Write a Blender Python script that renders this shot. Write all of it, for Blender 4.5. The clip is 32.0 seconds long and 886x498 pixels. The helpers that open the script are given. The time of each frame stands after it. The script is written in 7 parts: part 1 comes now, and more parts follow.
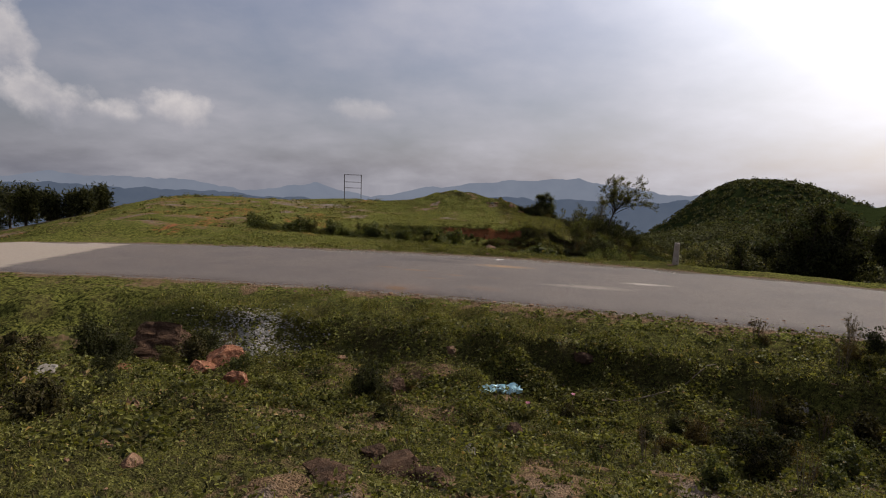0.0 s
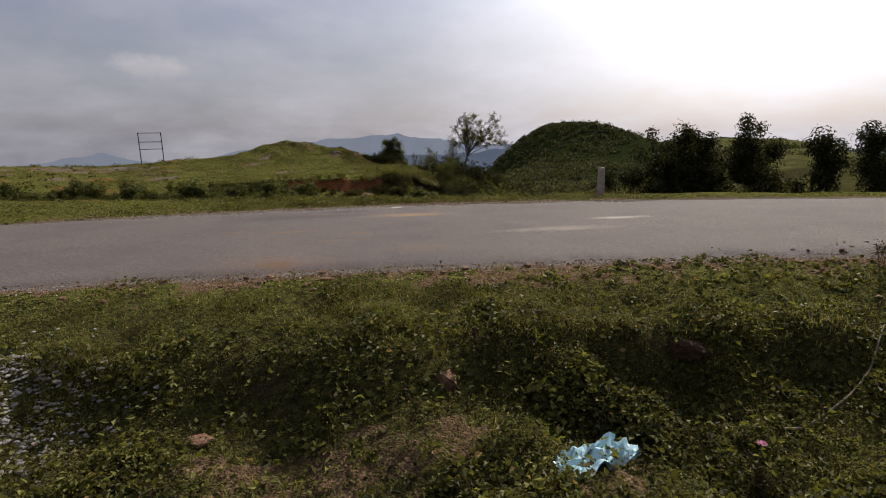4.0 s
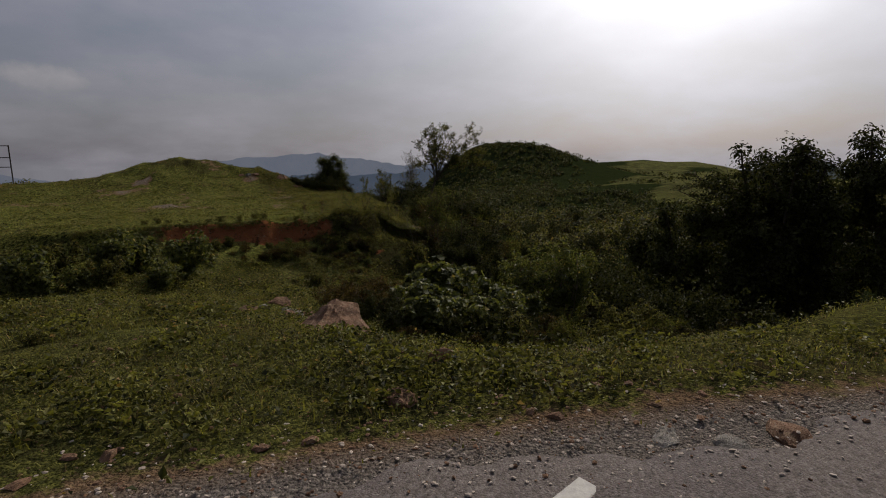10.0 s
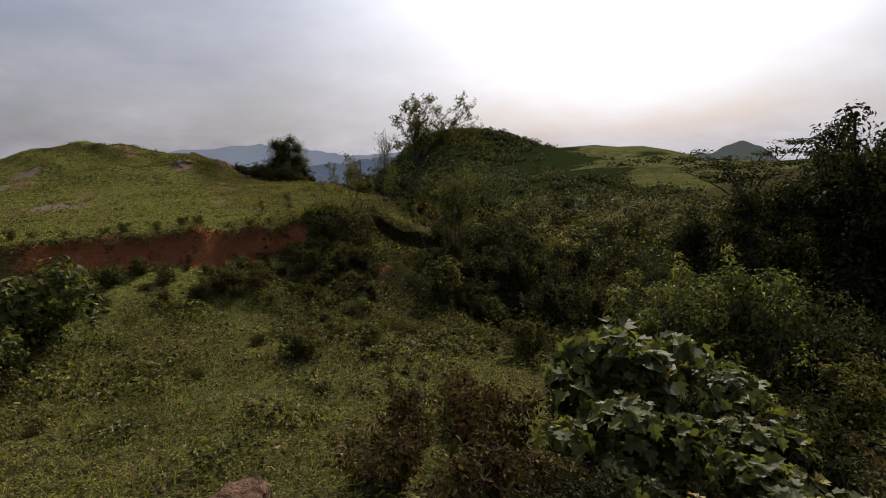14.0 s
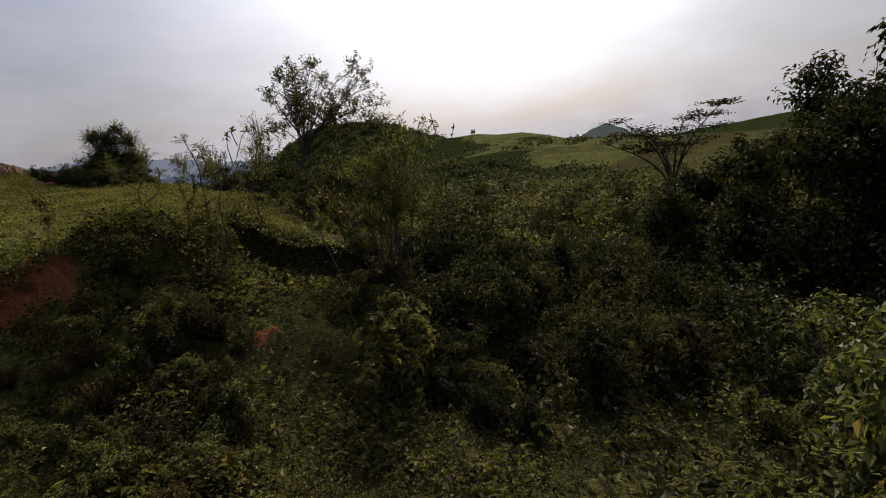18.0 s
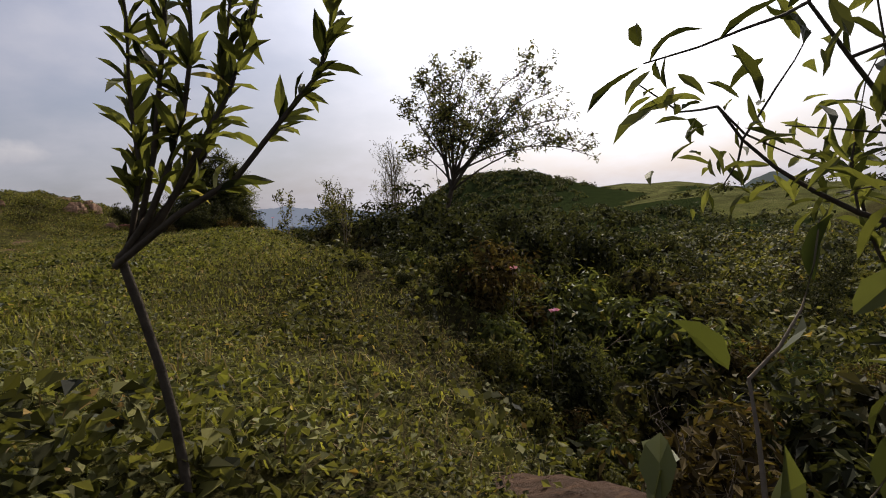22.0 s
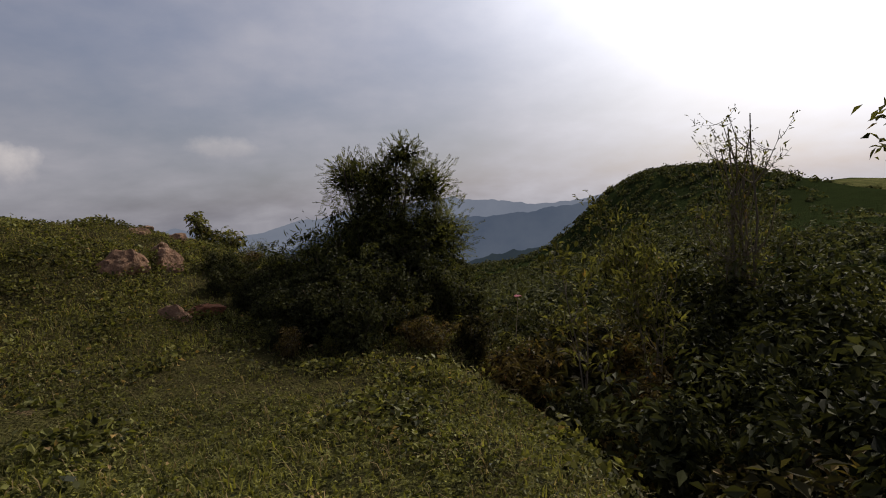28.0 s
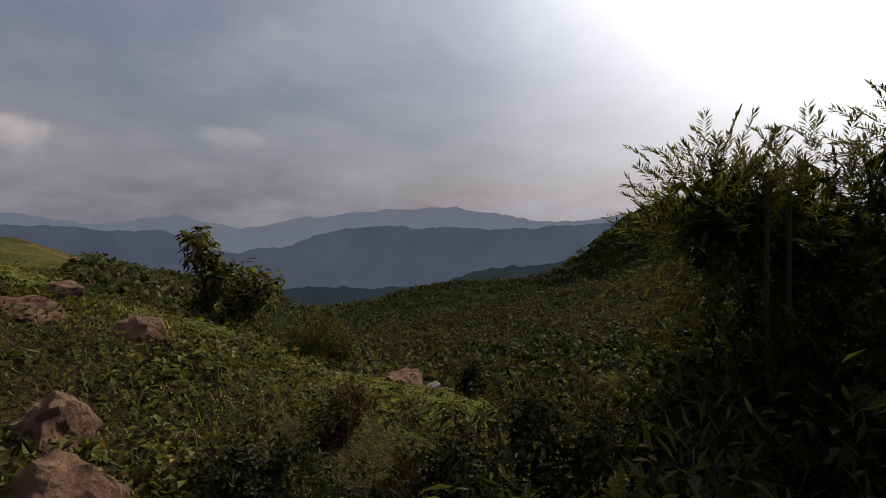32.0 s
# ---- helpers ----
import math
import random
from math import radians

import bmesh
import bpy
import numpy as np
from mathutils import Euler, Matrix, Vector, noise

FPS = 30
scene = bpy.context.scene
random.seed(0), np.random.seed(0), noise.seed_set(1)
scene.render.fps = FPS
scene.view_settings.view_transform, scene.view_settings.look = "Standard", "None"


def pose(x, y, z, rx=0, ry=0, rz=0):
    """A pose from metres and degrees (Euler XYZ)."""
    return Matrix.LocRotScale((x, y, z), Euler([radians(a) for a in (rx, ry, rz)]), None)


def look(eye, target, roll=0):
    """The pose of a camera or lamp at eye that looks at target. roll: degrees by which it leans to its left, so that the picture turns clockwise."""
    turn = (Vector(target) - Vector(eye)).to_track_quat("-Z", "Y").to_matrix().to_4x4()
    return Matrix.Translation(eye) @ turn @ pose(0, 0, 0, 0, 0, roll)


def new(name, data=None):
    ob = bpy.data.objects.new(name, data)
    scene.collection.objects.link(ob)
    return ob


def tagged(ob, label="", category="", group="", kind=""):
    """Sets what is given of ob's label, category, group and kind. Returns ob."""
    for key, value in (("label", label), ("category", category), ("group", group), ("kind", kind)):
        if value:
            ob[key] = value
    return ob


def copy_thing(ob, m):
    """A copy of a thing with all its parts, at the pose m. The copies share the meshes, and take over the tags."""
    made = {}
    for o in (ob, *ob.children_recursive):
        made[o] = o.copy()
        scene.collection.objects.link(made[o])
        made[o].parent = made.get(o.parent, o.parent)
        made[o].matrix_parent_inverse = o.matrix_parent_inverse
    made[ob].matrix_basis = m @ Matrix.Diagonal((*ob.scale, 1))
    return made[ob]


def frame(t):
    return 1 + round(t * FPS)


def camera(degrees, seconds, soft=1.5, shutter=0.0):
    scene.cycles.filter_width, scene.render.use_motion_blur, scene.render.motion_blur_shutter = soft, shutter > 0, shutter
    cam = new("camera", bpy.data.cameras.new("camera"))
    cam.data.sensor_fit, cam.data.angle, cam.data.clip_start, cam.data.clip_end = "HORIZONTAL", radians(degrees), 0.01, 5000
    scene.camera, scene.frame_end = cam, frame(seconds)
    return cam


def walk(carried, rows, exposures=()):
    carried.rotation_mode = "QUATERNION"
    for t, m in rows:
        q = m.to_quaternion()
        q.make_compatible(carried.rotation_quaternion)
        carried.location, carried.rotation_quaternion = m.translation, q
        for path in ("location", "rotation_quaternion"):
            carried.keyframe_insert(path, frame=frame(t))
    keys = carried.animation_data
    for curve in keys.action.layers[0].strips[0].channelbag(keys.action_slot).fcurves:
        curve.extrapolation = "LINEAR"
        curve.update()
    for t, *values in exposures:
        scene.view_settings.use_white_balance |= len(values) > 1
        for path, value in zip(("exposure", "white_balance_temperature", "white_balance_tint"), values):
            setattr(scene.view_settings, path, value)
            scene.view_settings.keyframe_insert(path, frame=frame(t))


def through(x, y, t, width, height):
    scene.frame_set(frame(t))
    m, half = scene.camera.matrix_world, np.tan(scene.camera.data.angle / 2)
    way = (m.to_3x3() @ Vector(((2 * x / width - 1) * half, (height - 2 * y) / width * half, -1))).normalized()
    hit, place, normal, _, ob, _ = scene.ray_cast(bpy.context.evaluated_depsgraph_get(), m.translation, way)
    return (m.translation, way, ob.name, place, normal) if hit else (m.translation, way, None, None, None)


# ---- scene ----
cam = camera(80.0, 32.0, 1.0)
PATH = [
    (0, (-0.109, 0.172, 1.735), (-0.075, 2.159, 1.507), 1.8),
    (0.5, (-0.415, 0.852, 1.65), (-0.252, 2.83, 1.406), 0.6),
    (1, (-0.69, 1.462, 1.597), (-0.42, 3.427, 1.339), -0.1),
    (1.5, (-0.946, 1.961, 1.513), (-0.583, 3.908, 1.239), -0.5),
    (2, (-1.115, 2.439, 1.404), (-0.648, 4.358, 1.092), -0.5),
    (2.5, (-1.183, 3.096, 1.234), (-0.62, 4.989, 0.918), -0.5),
    (4.5, (-1.044, 5.837, 0.751), (-0.377, 7.682, 0.361), -1.4),
    (5, (-0.952, 6.693, 0.556), (-0.273, 8.535, 0.172), -1.0),
    (5.5, (-0.816, 7.693, 0.249), (-0.121, 9.536, -0.101), -1.0),
    (6, (-0.651, 8.958, 0.113), (0.06, 10.802, -0.193), -1.1),
    (6.5, (-0.376, 10.215, 0.303), (0.339, 12.06, 0.015), -2.0),
    (7, (-0.169, 11.128, 0.657), (0.549, 12.968, 0.34), -3.8),
    (7.5, (-0.057, 11.861, 0.725), (0.706, 13.679, 0.386), -5.0),
    (8, (0.076, 12.592, 0.77), (0.901, 14.379, 0.412), -5.1),
    (8.5, (0.164, 13.239, 0.874), (1.051, 14.994, 0.509), -3.8),
    (9, (0.267, 13.931, 0.956), (1.205, 15.662, 0.605), -2.5),
    (9.5, (0.413, 14.772, 0.984), (1.35, 16.509, 0.657), -1.4),
    (10, (0.519, 15.479, 0.98), (1.447, 17.222, 0.666), -1.0),
    (10.5, (0.695, 16.476, 0.937), (1.599, 18.233, 0.633), -1.0),
    (11, (0.857, 17.268, 0.886), (1.743, 19.035, 0.579), -1.1),
    (11.5, (1.0, 17.96, 0.866), (1.868, 19.733, 0.544), -0.9),
    (12, (1.091, 18.539, 0.858), (1.941, 20.317, 0.519), -1.0),
    (12.5, (1.221, 19.046, 0.869), (2.112, 20.804, 0.524), -1.7),
    (13, (1.328, 19.722, 0.786), (2.293, 21.44, 0.443), -1.9),
    (13.5, (1.406, 20.364, 0.714), (2.433, 22.044, 0.359), -1.7),
    (14, (1.544, 20.864, 0.676), (2.629, 22.506, 0.317), -2.0),
    (14.5, (1.659, 21.401, 0.645), (2.793, 23.007, 0.281), -2.0),
    (16.5, (2.741, 23.59, 0.386), (4.089, 25.002, -0.049), -3.1),
    (17, (3.092, 24.17, 0.246), (4.499, 25.521, -0.194), -3.8),
    (17.5, (3.513, 24.702, 0.142), (4.938, 26.04, -0.285), -4.7),
    (18, (3.971, 25.266, 0.081), (5.36, 26.649, -0.317), -5.7),
    (18.5, (4.339, 25.688, 0.045), (5.686, 27.115, -0.347), -5.8),
    (19, (4.645, 26.096, -0.132), (5.929, 27.584, -0.506), -5.2),
    (19.5, (4.985, 26.775, -0.279), (6.189, 28.331, -0.636), -5.3),
    (20, (5.441, 27.456, -0.316), (6.55, 29.089, -0.638), -6.5),
    (20.5, (5.838, 28.105, -0.361), (6.909, 29.77, -0.642), -6.0),
    (21, (6.145, 28.86, -0.434), (7.209, 30.532, -0.701), -5.8),
    (21.5, (6.575, 29.782, -0.363), (7.636, 31.463, -0.582), -5.6),
    (22, (6.997, 30.469, -0.211), (8.022, 32.179, -0.375), -5.5),
    (22.5, (7.33, 31.038, -0.057), (8.313, 32.772, -0.218), -5.5),
    (23, (7.583, 31.625, 0.147), (8.543, 33.37, -0.031), -5.4),
    (23.5, (7.728, 32.154, 0.293), (8.639, 33.922, 0.084), -5.7),
    (24, (7.79, 32.658, 0.433), (8.671, 34.44, 0.215), -6.1),
    (24.5, (7.853, 33.19, 0.492), (8.734, 34.974, 0.292), -5.4),
    (26.5, (8.157, 35.296, 0.699), (8.929, 37.133, 0.534), -5.0),
    (27, (8.376, 36.273, 0.705), (9.022, 38.161, 0.56), -4.7),
    (27.5, (8.35, 37.243, 0.785), (8.901, 39.16, 0.639), -4.7),
    (28, (8.118, 38.223, 0.763), (8.592, 40.16, 0.62), -4.3),
    (28.5, (7.869, 39.032, 0.798), (8.294, 40.98, 0.635), -4.3),
    (29, (7.652, 39.742, 0.827), (8.059, 41.693, 0.659), -4.4),
    (29.5, (7.508, 40.352, 1.027), (7.931, 42.293, 0.789), -4.1),
    (30, (7.331, 40.962, 1.022), (7.813, 42.89, 0.797), -2.8),
    (30.5, (7.308, 41.533, 1.099), (7.79, 43.463, 0.888), -1.5),
    (31, (7.28, 42.05, 1.194), (7.748, 43.988, 1.027), -0.3),
    (31.5, (7.191, 42.56, 1.23), (7.685, 44.493, 1.101), 0.8),
    (32, (7.182, 43.138, 1.217), (7.659, 45.077, 1.108), 0.8),
]
walk(cam, [(t, look(eye, target, roll)) for t, eye, target, roll in PATH], exposures=[(0, 0.03), (2, 0.04), (3, 0.02), (5, 0.15), (6, -0.1), (7, -0.4), (9, -0.76), (10, -0.7), (11, -0.46), (12, -0.12), (13, -0.06), (16.5, 0.38), (18.5, -0.1), (20.5, -0.1), (22, 0.25), (23, -0.36), (24, -0.15), (26.5, 0.0), (28, -0.15), (30, -0.1), (31, -0.15), (32, -0.4)])

# ---------- world, sun ----------
SUN_BEARING, SUN_HEIGHT = 52.0, 36.0


def sun_way():
    b, e = radians(SUN_BEARING), radians(SUN_HEIGHT)
    return Vector((math.sin(b) * math.cos(e), math.cos(b) * math.cos(e), math.sin(e)))


class Nodes:
    """A short way to write node trees."""

    def __init__(self, tree):
        self.tree = tree
        tree.nodes.clear()

    def add(self, kind, settings=None, **inputs):
        node = self.tree.nodes.new(kind)
        for key, value in (settings or {}).items():
            setattr(node, key, value)
        for key, value in inputs.items():
            self.put(node, int(key[1:]) if key[0] == "i" and key[1:].isdigit() else key.replace("_", " "), value)
        return node

    def put(self, node, key, value):
        socket = node.inputs[key]
        if isinstance(value, bpy.types.NodeSocket):
            self.tree.links.new(value, socket)
        elif isinstance(value, bpy.types.Node):
            self.tree.links.new(value.outputs[0], socket)
        else:
            socket.default_value = value

    def math(self, op, a, b=0.0, clamp=False):
        return self.add("ShaderNodeMath", {"operation": op, "use_clamp": clamp}, i0=a, i1=b).outputs[0]

    def mix(self, fac, a, b, blend="MIX"):
        node = self.add("ShaderNodeMix", {"data_type": "RGBA", "blend_type": blend})
        self.put(node, 0, fac), self.put(node, 6, a), self.put(node, 7, b)
        return node.outputs[2]

    def noise(self, vector, scale, detail=4.0, rough=0.55, dims="3D"):
        return self.add("ShaderNodeTexNoise", {"noise_dimensions": dims}, Vector=vector, Scale=scale, Detail=detail, Roughness=rough).outputs[0]

    def ramp(self, fac, low, high):
        return self.add("ShaderNodeMapRange", {"clamp": True}, i0=fac, i1=low, i2=high).outputs[0]


def col(r, g, b):
    return (r, g, b, 1.0)


world = bpy.data.worlds.new("sky")
scene.world = world
world.use_nodes = True
n = Nodes(world.node_tree)
way = n.add("ShaderNodeTexCoord").outputs["Generated"]
sky = n.add("ShaderNodeTexSky", {"sky_type": "NISHITA", "sun_disc": False, "sun_elevation": radians(SUN_HEIGHT), "sun_rotation": radians(SUN_BEARING), "air_density": 1.4, "dust_density": 3.0})
blue = n.mix(1.0, sky.outputs[0], col(0.085, 0.085, 0.085), "MULTIPLY")
# cloud deck: flattened noise seen from below
part_xyz = n.add("ShaderNodeSeparateXYZ", None, i0=way)
up = n.math("ADD", n.math("MAXIMUM", part_xyz.outputs[2], 0.0), 0.30)
plan = n.add("ShaderNodeCombineXYZ", None, X=n.math("DIVIDE", part_xyz.outputs[0], up), Y=n.math("DIVIDE", part_xyz.outputs[1], up), Z=0.0)
big = n.noise(plan, 1.1, 4.0, 0.5)
small = n.noise(plan, 3.0, 6.0, 0.6)
deck = n.ramp(n.math("ADD", n.math("MULTIPLY", big, 0.7), n.math("MULTIPLY", small, 0.3)), 0.39, 0.63)
glow = n.math("MAXIMUM", n.add("ShaderNodeVectorMath", {"operation": "DOT_PRODUCT"}, i0=way, i1=tuple(sun_way())).outputs["Value"], 0.0)
round_sun = n.math("ADD", 0.5, n.math("MULTIPLY", n.add("ShaderNodeVectorMath", {"operation": "DOT_PRODUCT"}, i0=way, i1=tuple(sun_way())).outputs["Value"], 0.5))
wide, tight = n.math("POWER", glow, 4.0), n.math("POWER", glow, 15.0)
low_sky = n.ramp(part_xyz.outputs[2], 0.30, 0.02)
grey = n.mix(deck, col(0.245, 0.262, 0.365), col(0.43, 0.425, 0.48))
grey = n.mix(n.math("MULTIPLY", low_sky, 0.7), grey, n.mix(deck, col(0.262, 0.260, 0.300), col(0.41, 0.392, 0.415)))
lit = n.mix(1.0, grey, n.mix(wide, col(1.0, 1.0, 1.0), col(1.75, 1.76, 1.78)), "MULTIPLY")
lit = n.mix(1.0, lit, n.mix(tight, col(0, 0, 0), col(3.6, 3.6, 3.6)), "ADD")
lit = n.mix(1.0, lit, n.mix(n.math("POWER", round_sun, 0.8), col(0.38, 0.395, 0.435), col(1.14, 1.14, 1.15)), "MULTIPLY")
cover = n.math("ADD", 0.72, n.math("MULTIPLY", deck, 0.24))
out = n.mix(cover, blue, lit)
# white heaps of cloud low in the west: flat-based, with billowing tops
azimuth = n.math("MULTIPLY", n.math("ARCTAN2", part_xyz.outputs[0], part_xyz.outputs[1]), 57.2958)
elevation = n.math("MULTIPLY", n.math("ARCSINE", part_xyz.outputs[2]), 57.2958)
billow = n.math("SUBTRACT", n.noise(way, 13.0, 8.0, 0.58), 0.5)
shade = n.noise(way, 22.0, 6.0, 0.6)
HEAPS = ((-42.0, 8.5, 3.4, 5.0), (-38.5, 11.2, 3.2, 3.6), (-36.0, 6.8, 3.7, 2.6), (-25.5, 6.3, 3.2, 1.9), (-30.5, 5.8, 2.6, 1.2), (-8.5, 7.6, 4.0, 1.2))
for bearing, high, wide_b, tall_b in HEAPS:
    da = n.math("DIVIDE", n.math("SUBTRACT", azimuth, bearing), wide_b)
    de = n.math("DIVIDE", n.math("SUBTRACT", elevation, high), tall_b)
    r = n.math("SQRT", n.math("ADD", n.math("MULTIPLY", da, da), n.math("MULTIPLY", de, de)))
    body = n.ramp(n.math("SUBTRACT", n.math("ADD", 1.0, n.math("MULTIPLY", billow, 2.6)), r), 0.0, 0.55)
    bright = n.ramp(n.math("ADD", n.math("MULTIPLY", de, 0.35), n.math("MULTIPLY", shade, 1.0)), 0.15, 0.75)
    heap = n.mix(bright, col(0.33, 0.325, 0.37), col(0.66, 0.61, 0.60))
    out = n.mix(n.math("MULTIPLY", body, 0.78 if bearing < -20 else 0.35), out, heap)
n.add("ShaderNodeOutputWorld", None, Surface=n.add("ShaderNodeBackground", None, Color=out, Strength=1.0).outputs[0])

sun = new("sun", bpy.data.lights.new("sun", "SUN"))
sun.data.energy, sun.data.angle, sun.data.color = 4.8, radians(2.5), (1.0, 0.90, 0.75)
sun.matrix_world = look(sun_way() * 50, (0, 0, 0))

# ---------- materials ----------


def material(name, build, rough=0.8, bump=0.0, spec=0.25):
    """build(n, place) gives the colour socket, or (colour, height)."""
    mat = bpy.data.materials.new(name)
    mat.use_nodes = True
    n = Nodes(mat.node_tree)
    place = n.add("ShaderNodeNewGeometry").outputs["Position"]
    made = build(n, place)
    colour, height = made if isinstance(made, tuple) else (made, None)
    bsdf = n.add("ShaderNodeBsdfPrincipled", None, Base_Color=colour, Roughness=rough)
    bsdf.inputs["Specular IOR Level"].default_value = spec
    if height is not None:
        n.put(bsdf, "Normal", n.add("ShaderNodeBump", None, Strength=1.0, Distance=bump, Height=height).outputs[0])
    n.add("ShaderNodeOutputMaterial", None, Surface=bsdf.outputs[0])
    return mat


def leaf_material(name, dark, light, yellow=None, rough=0.5, through=0.35, spec=0.35):
    """Foliage: colour varies leaf by leaf, some light passes through."""
    mat = bpy.data.materials.new(name)
    mat.use_nodes = True
    n = Nodes(mat.node_tree)
    geo = n.add("ShaderNodeNewGeometry")
    chance = geo.outputs["Random Per Island"]
    colour = n.mix(chance, col(*dark), col(*light))
    clump = n.ramp(n.noise(geo.outputs["Position"], 1.7, 3.0), 0.35, 0.65)
    colour = n.mix(n.math("MULTIPLY", clump, 0.5), colour, col(*[0.6 * v for v in dark]))
    if yellow:
        colour = n.mix(n.math("GREATER_THAN", chance, 0.985), colour, col(*yellow))
    bsdf = n.add("ShaderNodeBsdfPrincipled", None, Base_Color=colour, Roughness=rough)
    bsdf.inputs["Specular IOR Level"].default_value = spec
    trans = n.add("ShaderNodeBsdfTranslucent", None, Color=n.mix(1.0, colour, col(1.5, 1.5, 0.7), "MULTIPLY"))
    n.add("ShaderNodeOutputMaterial", None, Surface=n.add("ShaderNodeMixShader", None, i0=through, i1=bsdf.outputs[0], i2=trans.outputs[0]).outputs[0])
    return mat


def ground_colour(n, p):
    soil = n.mix(n.ramp(n.noise(p, 9.0, 8.0, 0.72), 0.3, 0.7), col(0.045, 0.028, 0.018), col(0.25, 0.165, 0.10))
    red = n.mix(n.noise(p, 5.0, 7.0, 0.7), col(0.12, 0.048, 0.025), col(0.37, 0.138, 0.056))
    red = n.mix(n.ramp(n.noise(p, 3.3, 6.0, 0.7), 0.54, 0.68), red, col(0.05, 0.027, 0.017))
    red = n.mix(n.ramp(n.noise(p, 7.0, 5.0, 0.7), 0.58, 0.66), red, col(0.25, 0.15, 0.085))
    cells = n.add("ShaderNodeTexVoronoi", None, Vector=p, Scale=46.0)
    tone = n.add("ShaderNodeSeparateColor", None, i0=cells.outputs["Color"]).outputs[0]
    grass = n.mix(tone, col(0.036, 0.042, 0.011), col(0.225, 0.222, 0.054))
    grass = n.mix(n.ramp(n.noise(p, 11.0, 5.0, 0.7), 0.56, 0.40), grass, col(0.014, 0.016, 0.007))
    grass = n.mix(n.math("MULTIPLY", n.ramp(n.noise(p, 4.2, 6.0, 0.7), 0.56, 0.66), 0.6), grass, col(0.020, 0.024, 0.009))
    grass = n.mix(n.math("MULTIPLY", n.ramp(n.noise(p, 1.3, 5.0, 0.65), 0.5, 0.68), 0.55), grass, col(0.115, 0.085, 0.042))
    grass = n.mix(n.math("MULTIPLY", n.ramp(n.noise(p, 0.35, 4.0), 0.4, 0.7), 0.45), grass, col(0.13, 0.14, 0.038))
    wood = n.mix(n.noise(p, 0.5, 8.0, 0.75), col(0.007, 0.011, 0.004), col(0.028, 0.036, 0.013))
    place = n.add("ShaderNodeSeparateXYZ", None, i0=p)
    off_x, off_y = n.math("SUBTRACT", place.outputs[0], 8.0), n.math("SUBTRACT", place.outputs[1], 33.0)
    away = n.math("SQRT", n.math("ADD", n.math("MULTIPLY", off_x, off_x), n.math("MULTIPLY", off_y, off_y)))
    pasture = n.mix(n.ramp(n.noise(p, 0.3, 7.0, 0.7), 0.36, 0.64), col(0.036, 0.038, 0.016), col(0.115, 0.112, 0.045))
    pasture = n.mix(n.math("MULTIPLY", n.ramp(n.noise(p, 1.1, 6.0, 0.75), 0.5, 0.62), 0.7), pasture, col(0.030, 0.033, 0.014))
    grass = n.mix(n.math("MULTIPLY", n.ramp(away, 32.0, 52.0), 0.85), grass, pasture)
    mask = n.add("ShaderNodeAttribute", {"attribute_name": "cover"})
    rgb = n.add("ShaderNodeSeparateColor", None, i0=mask.outputs["Color"])
    edge = n.noise(p, 3.2, 6.0, 0.7)
    bare = n.ramp(n.math("ADD", rgb.outputs[0], n.math("MULTIPLY", n.math("SUBTRACT", edge, 0.5), 1.3)), 0.45, 0.6)
    redder = n.ramp(n.math("ADD", rgb.outputs[1], n.math("MULTIPLY", n.math("SUBTRACT", edge, 0.5), 1.1)), 0.4, 0.6)
    far = n.ramp(n.math("ADD", rgb.outputs[2], n.math("MULTIPLY", n.math("SUBTRACT", n.noise(p, 0.06, 5.0, 0.6), 0.5), 1.2)), 0.35, 0.65)
    # alpha darkens the ground below leaves: litter, and shade put into the colour
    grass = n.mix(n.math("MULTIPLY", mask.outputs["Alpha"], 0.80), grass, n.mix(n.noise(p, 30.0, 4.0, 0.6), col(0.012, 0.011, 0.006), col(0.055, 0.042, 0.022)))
    grit = n.mix(n.ramp(n.noise(p, 40.0, 5.0, 0.8), 0.35, 0.65), col(0.06, 0.05, 0.044), col(0.25, 0.215, 0.19))
    soil = n.mix(n.ramp(rgb.outputs[0], 0.62, 0.85), soil, grit)
    colour = n.mix(bare, grass, soil)
    colour = n.mix(redder, colour, red)
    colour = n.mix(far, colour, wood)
    return colour, n.math("ADD", n.noise(p, 22.0, 8.0, 0.7), n.math("MULTIPLY", cells.outputs["Distance"], -0.55))


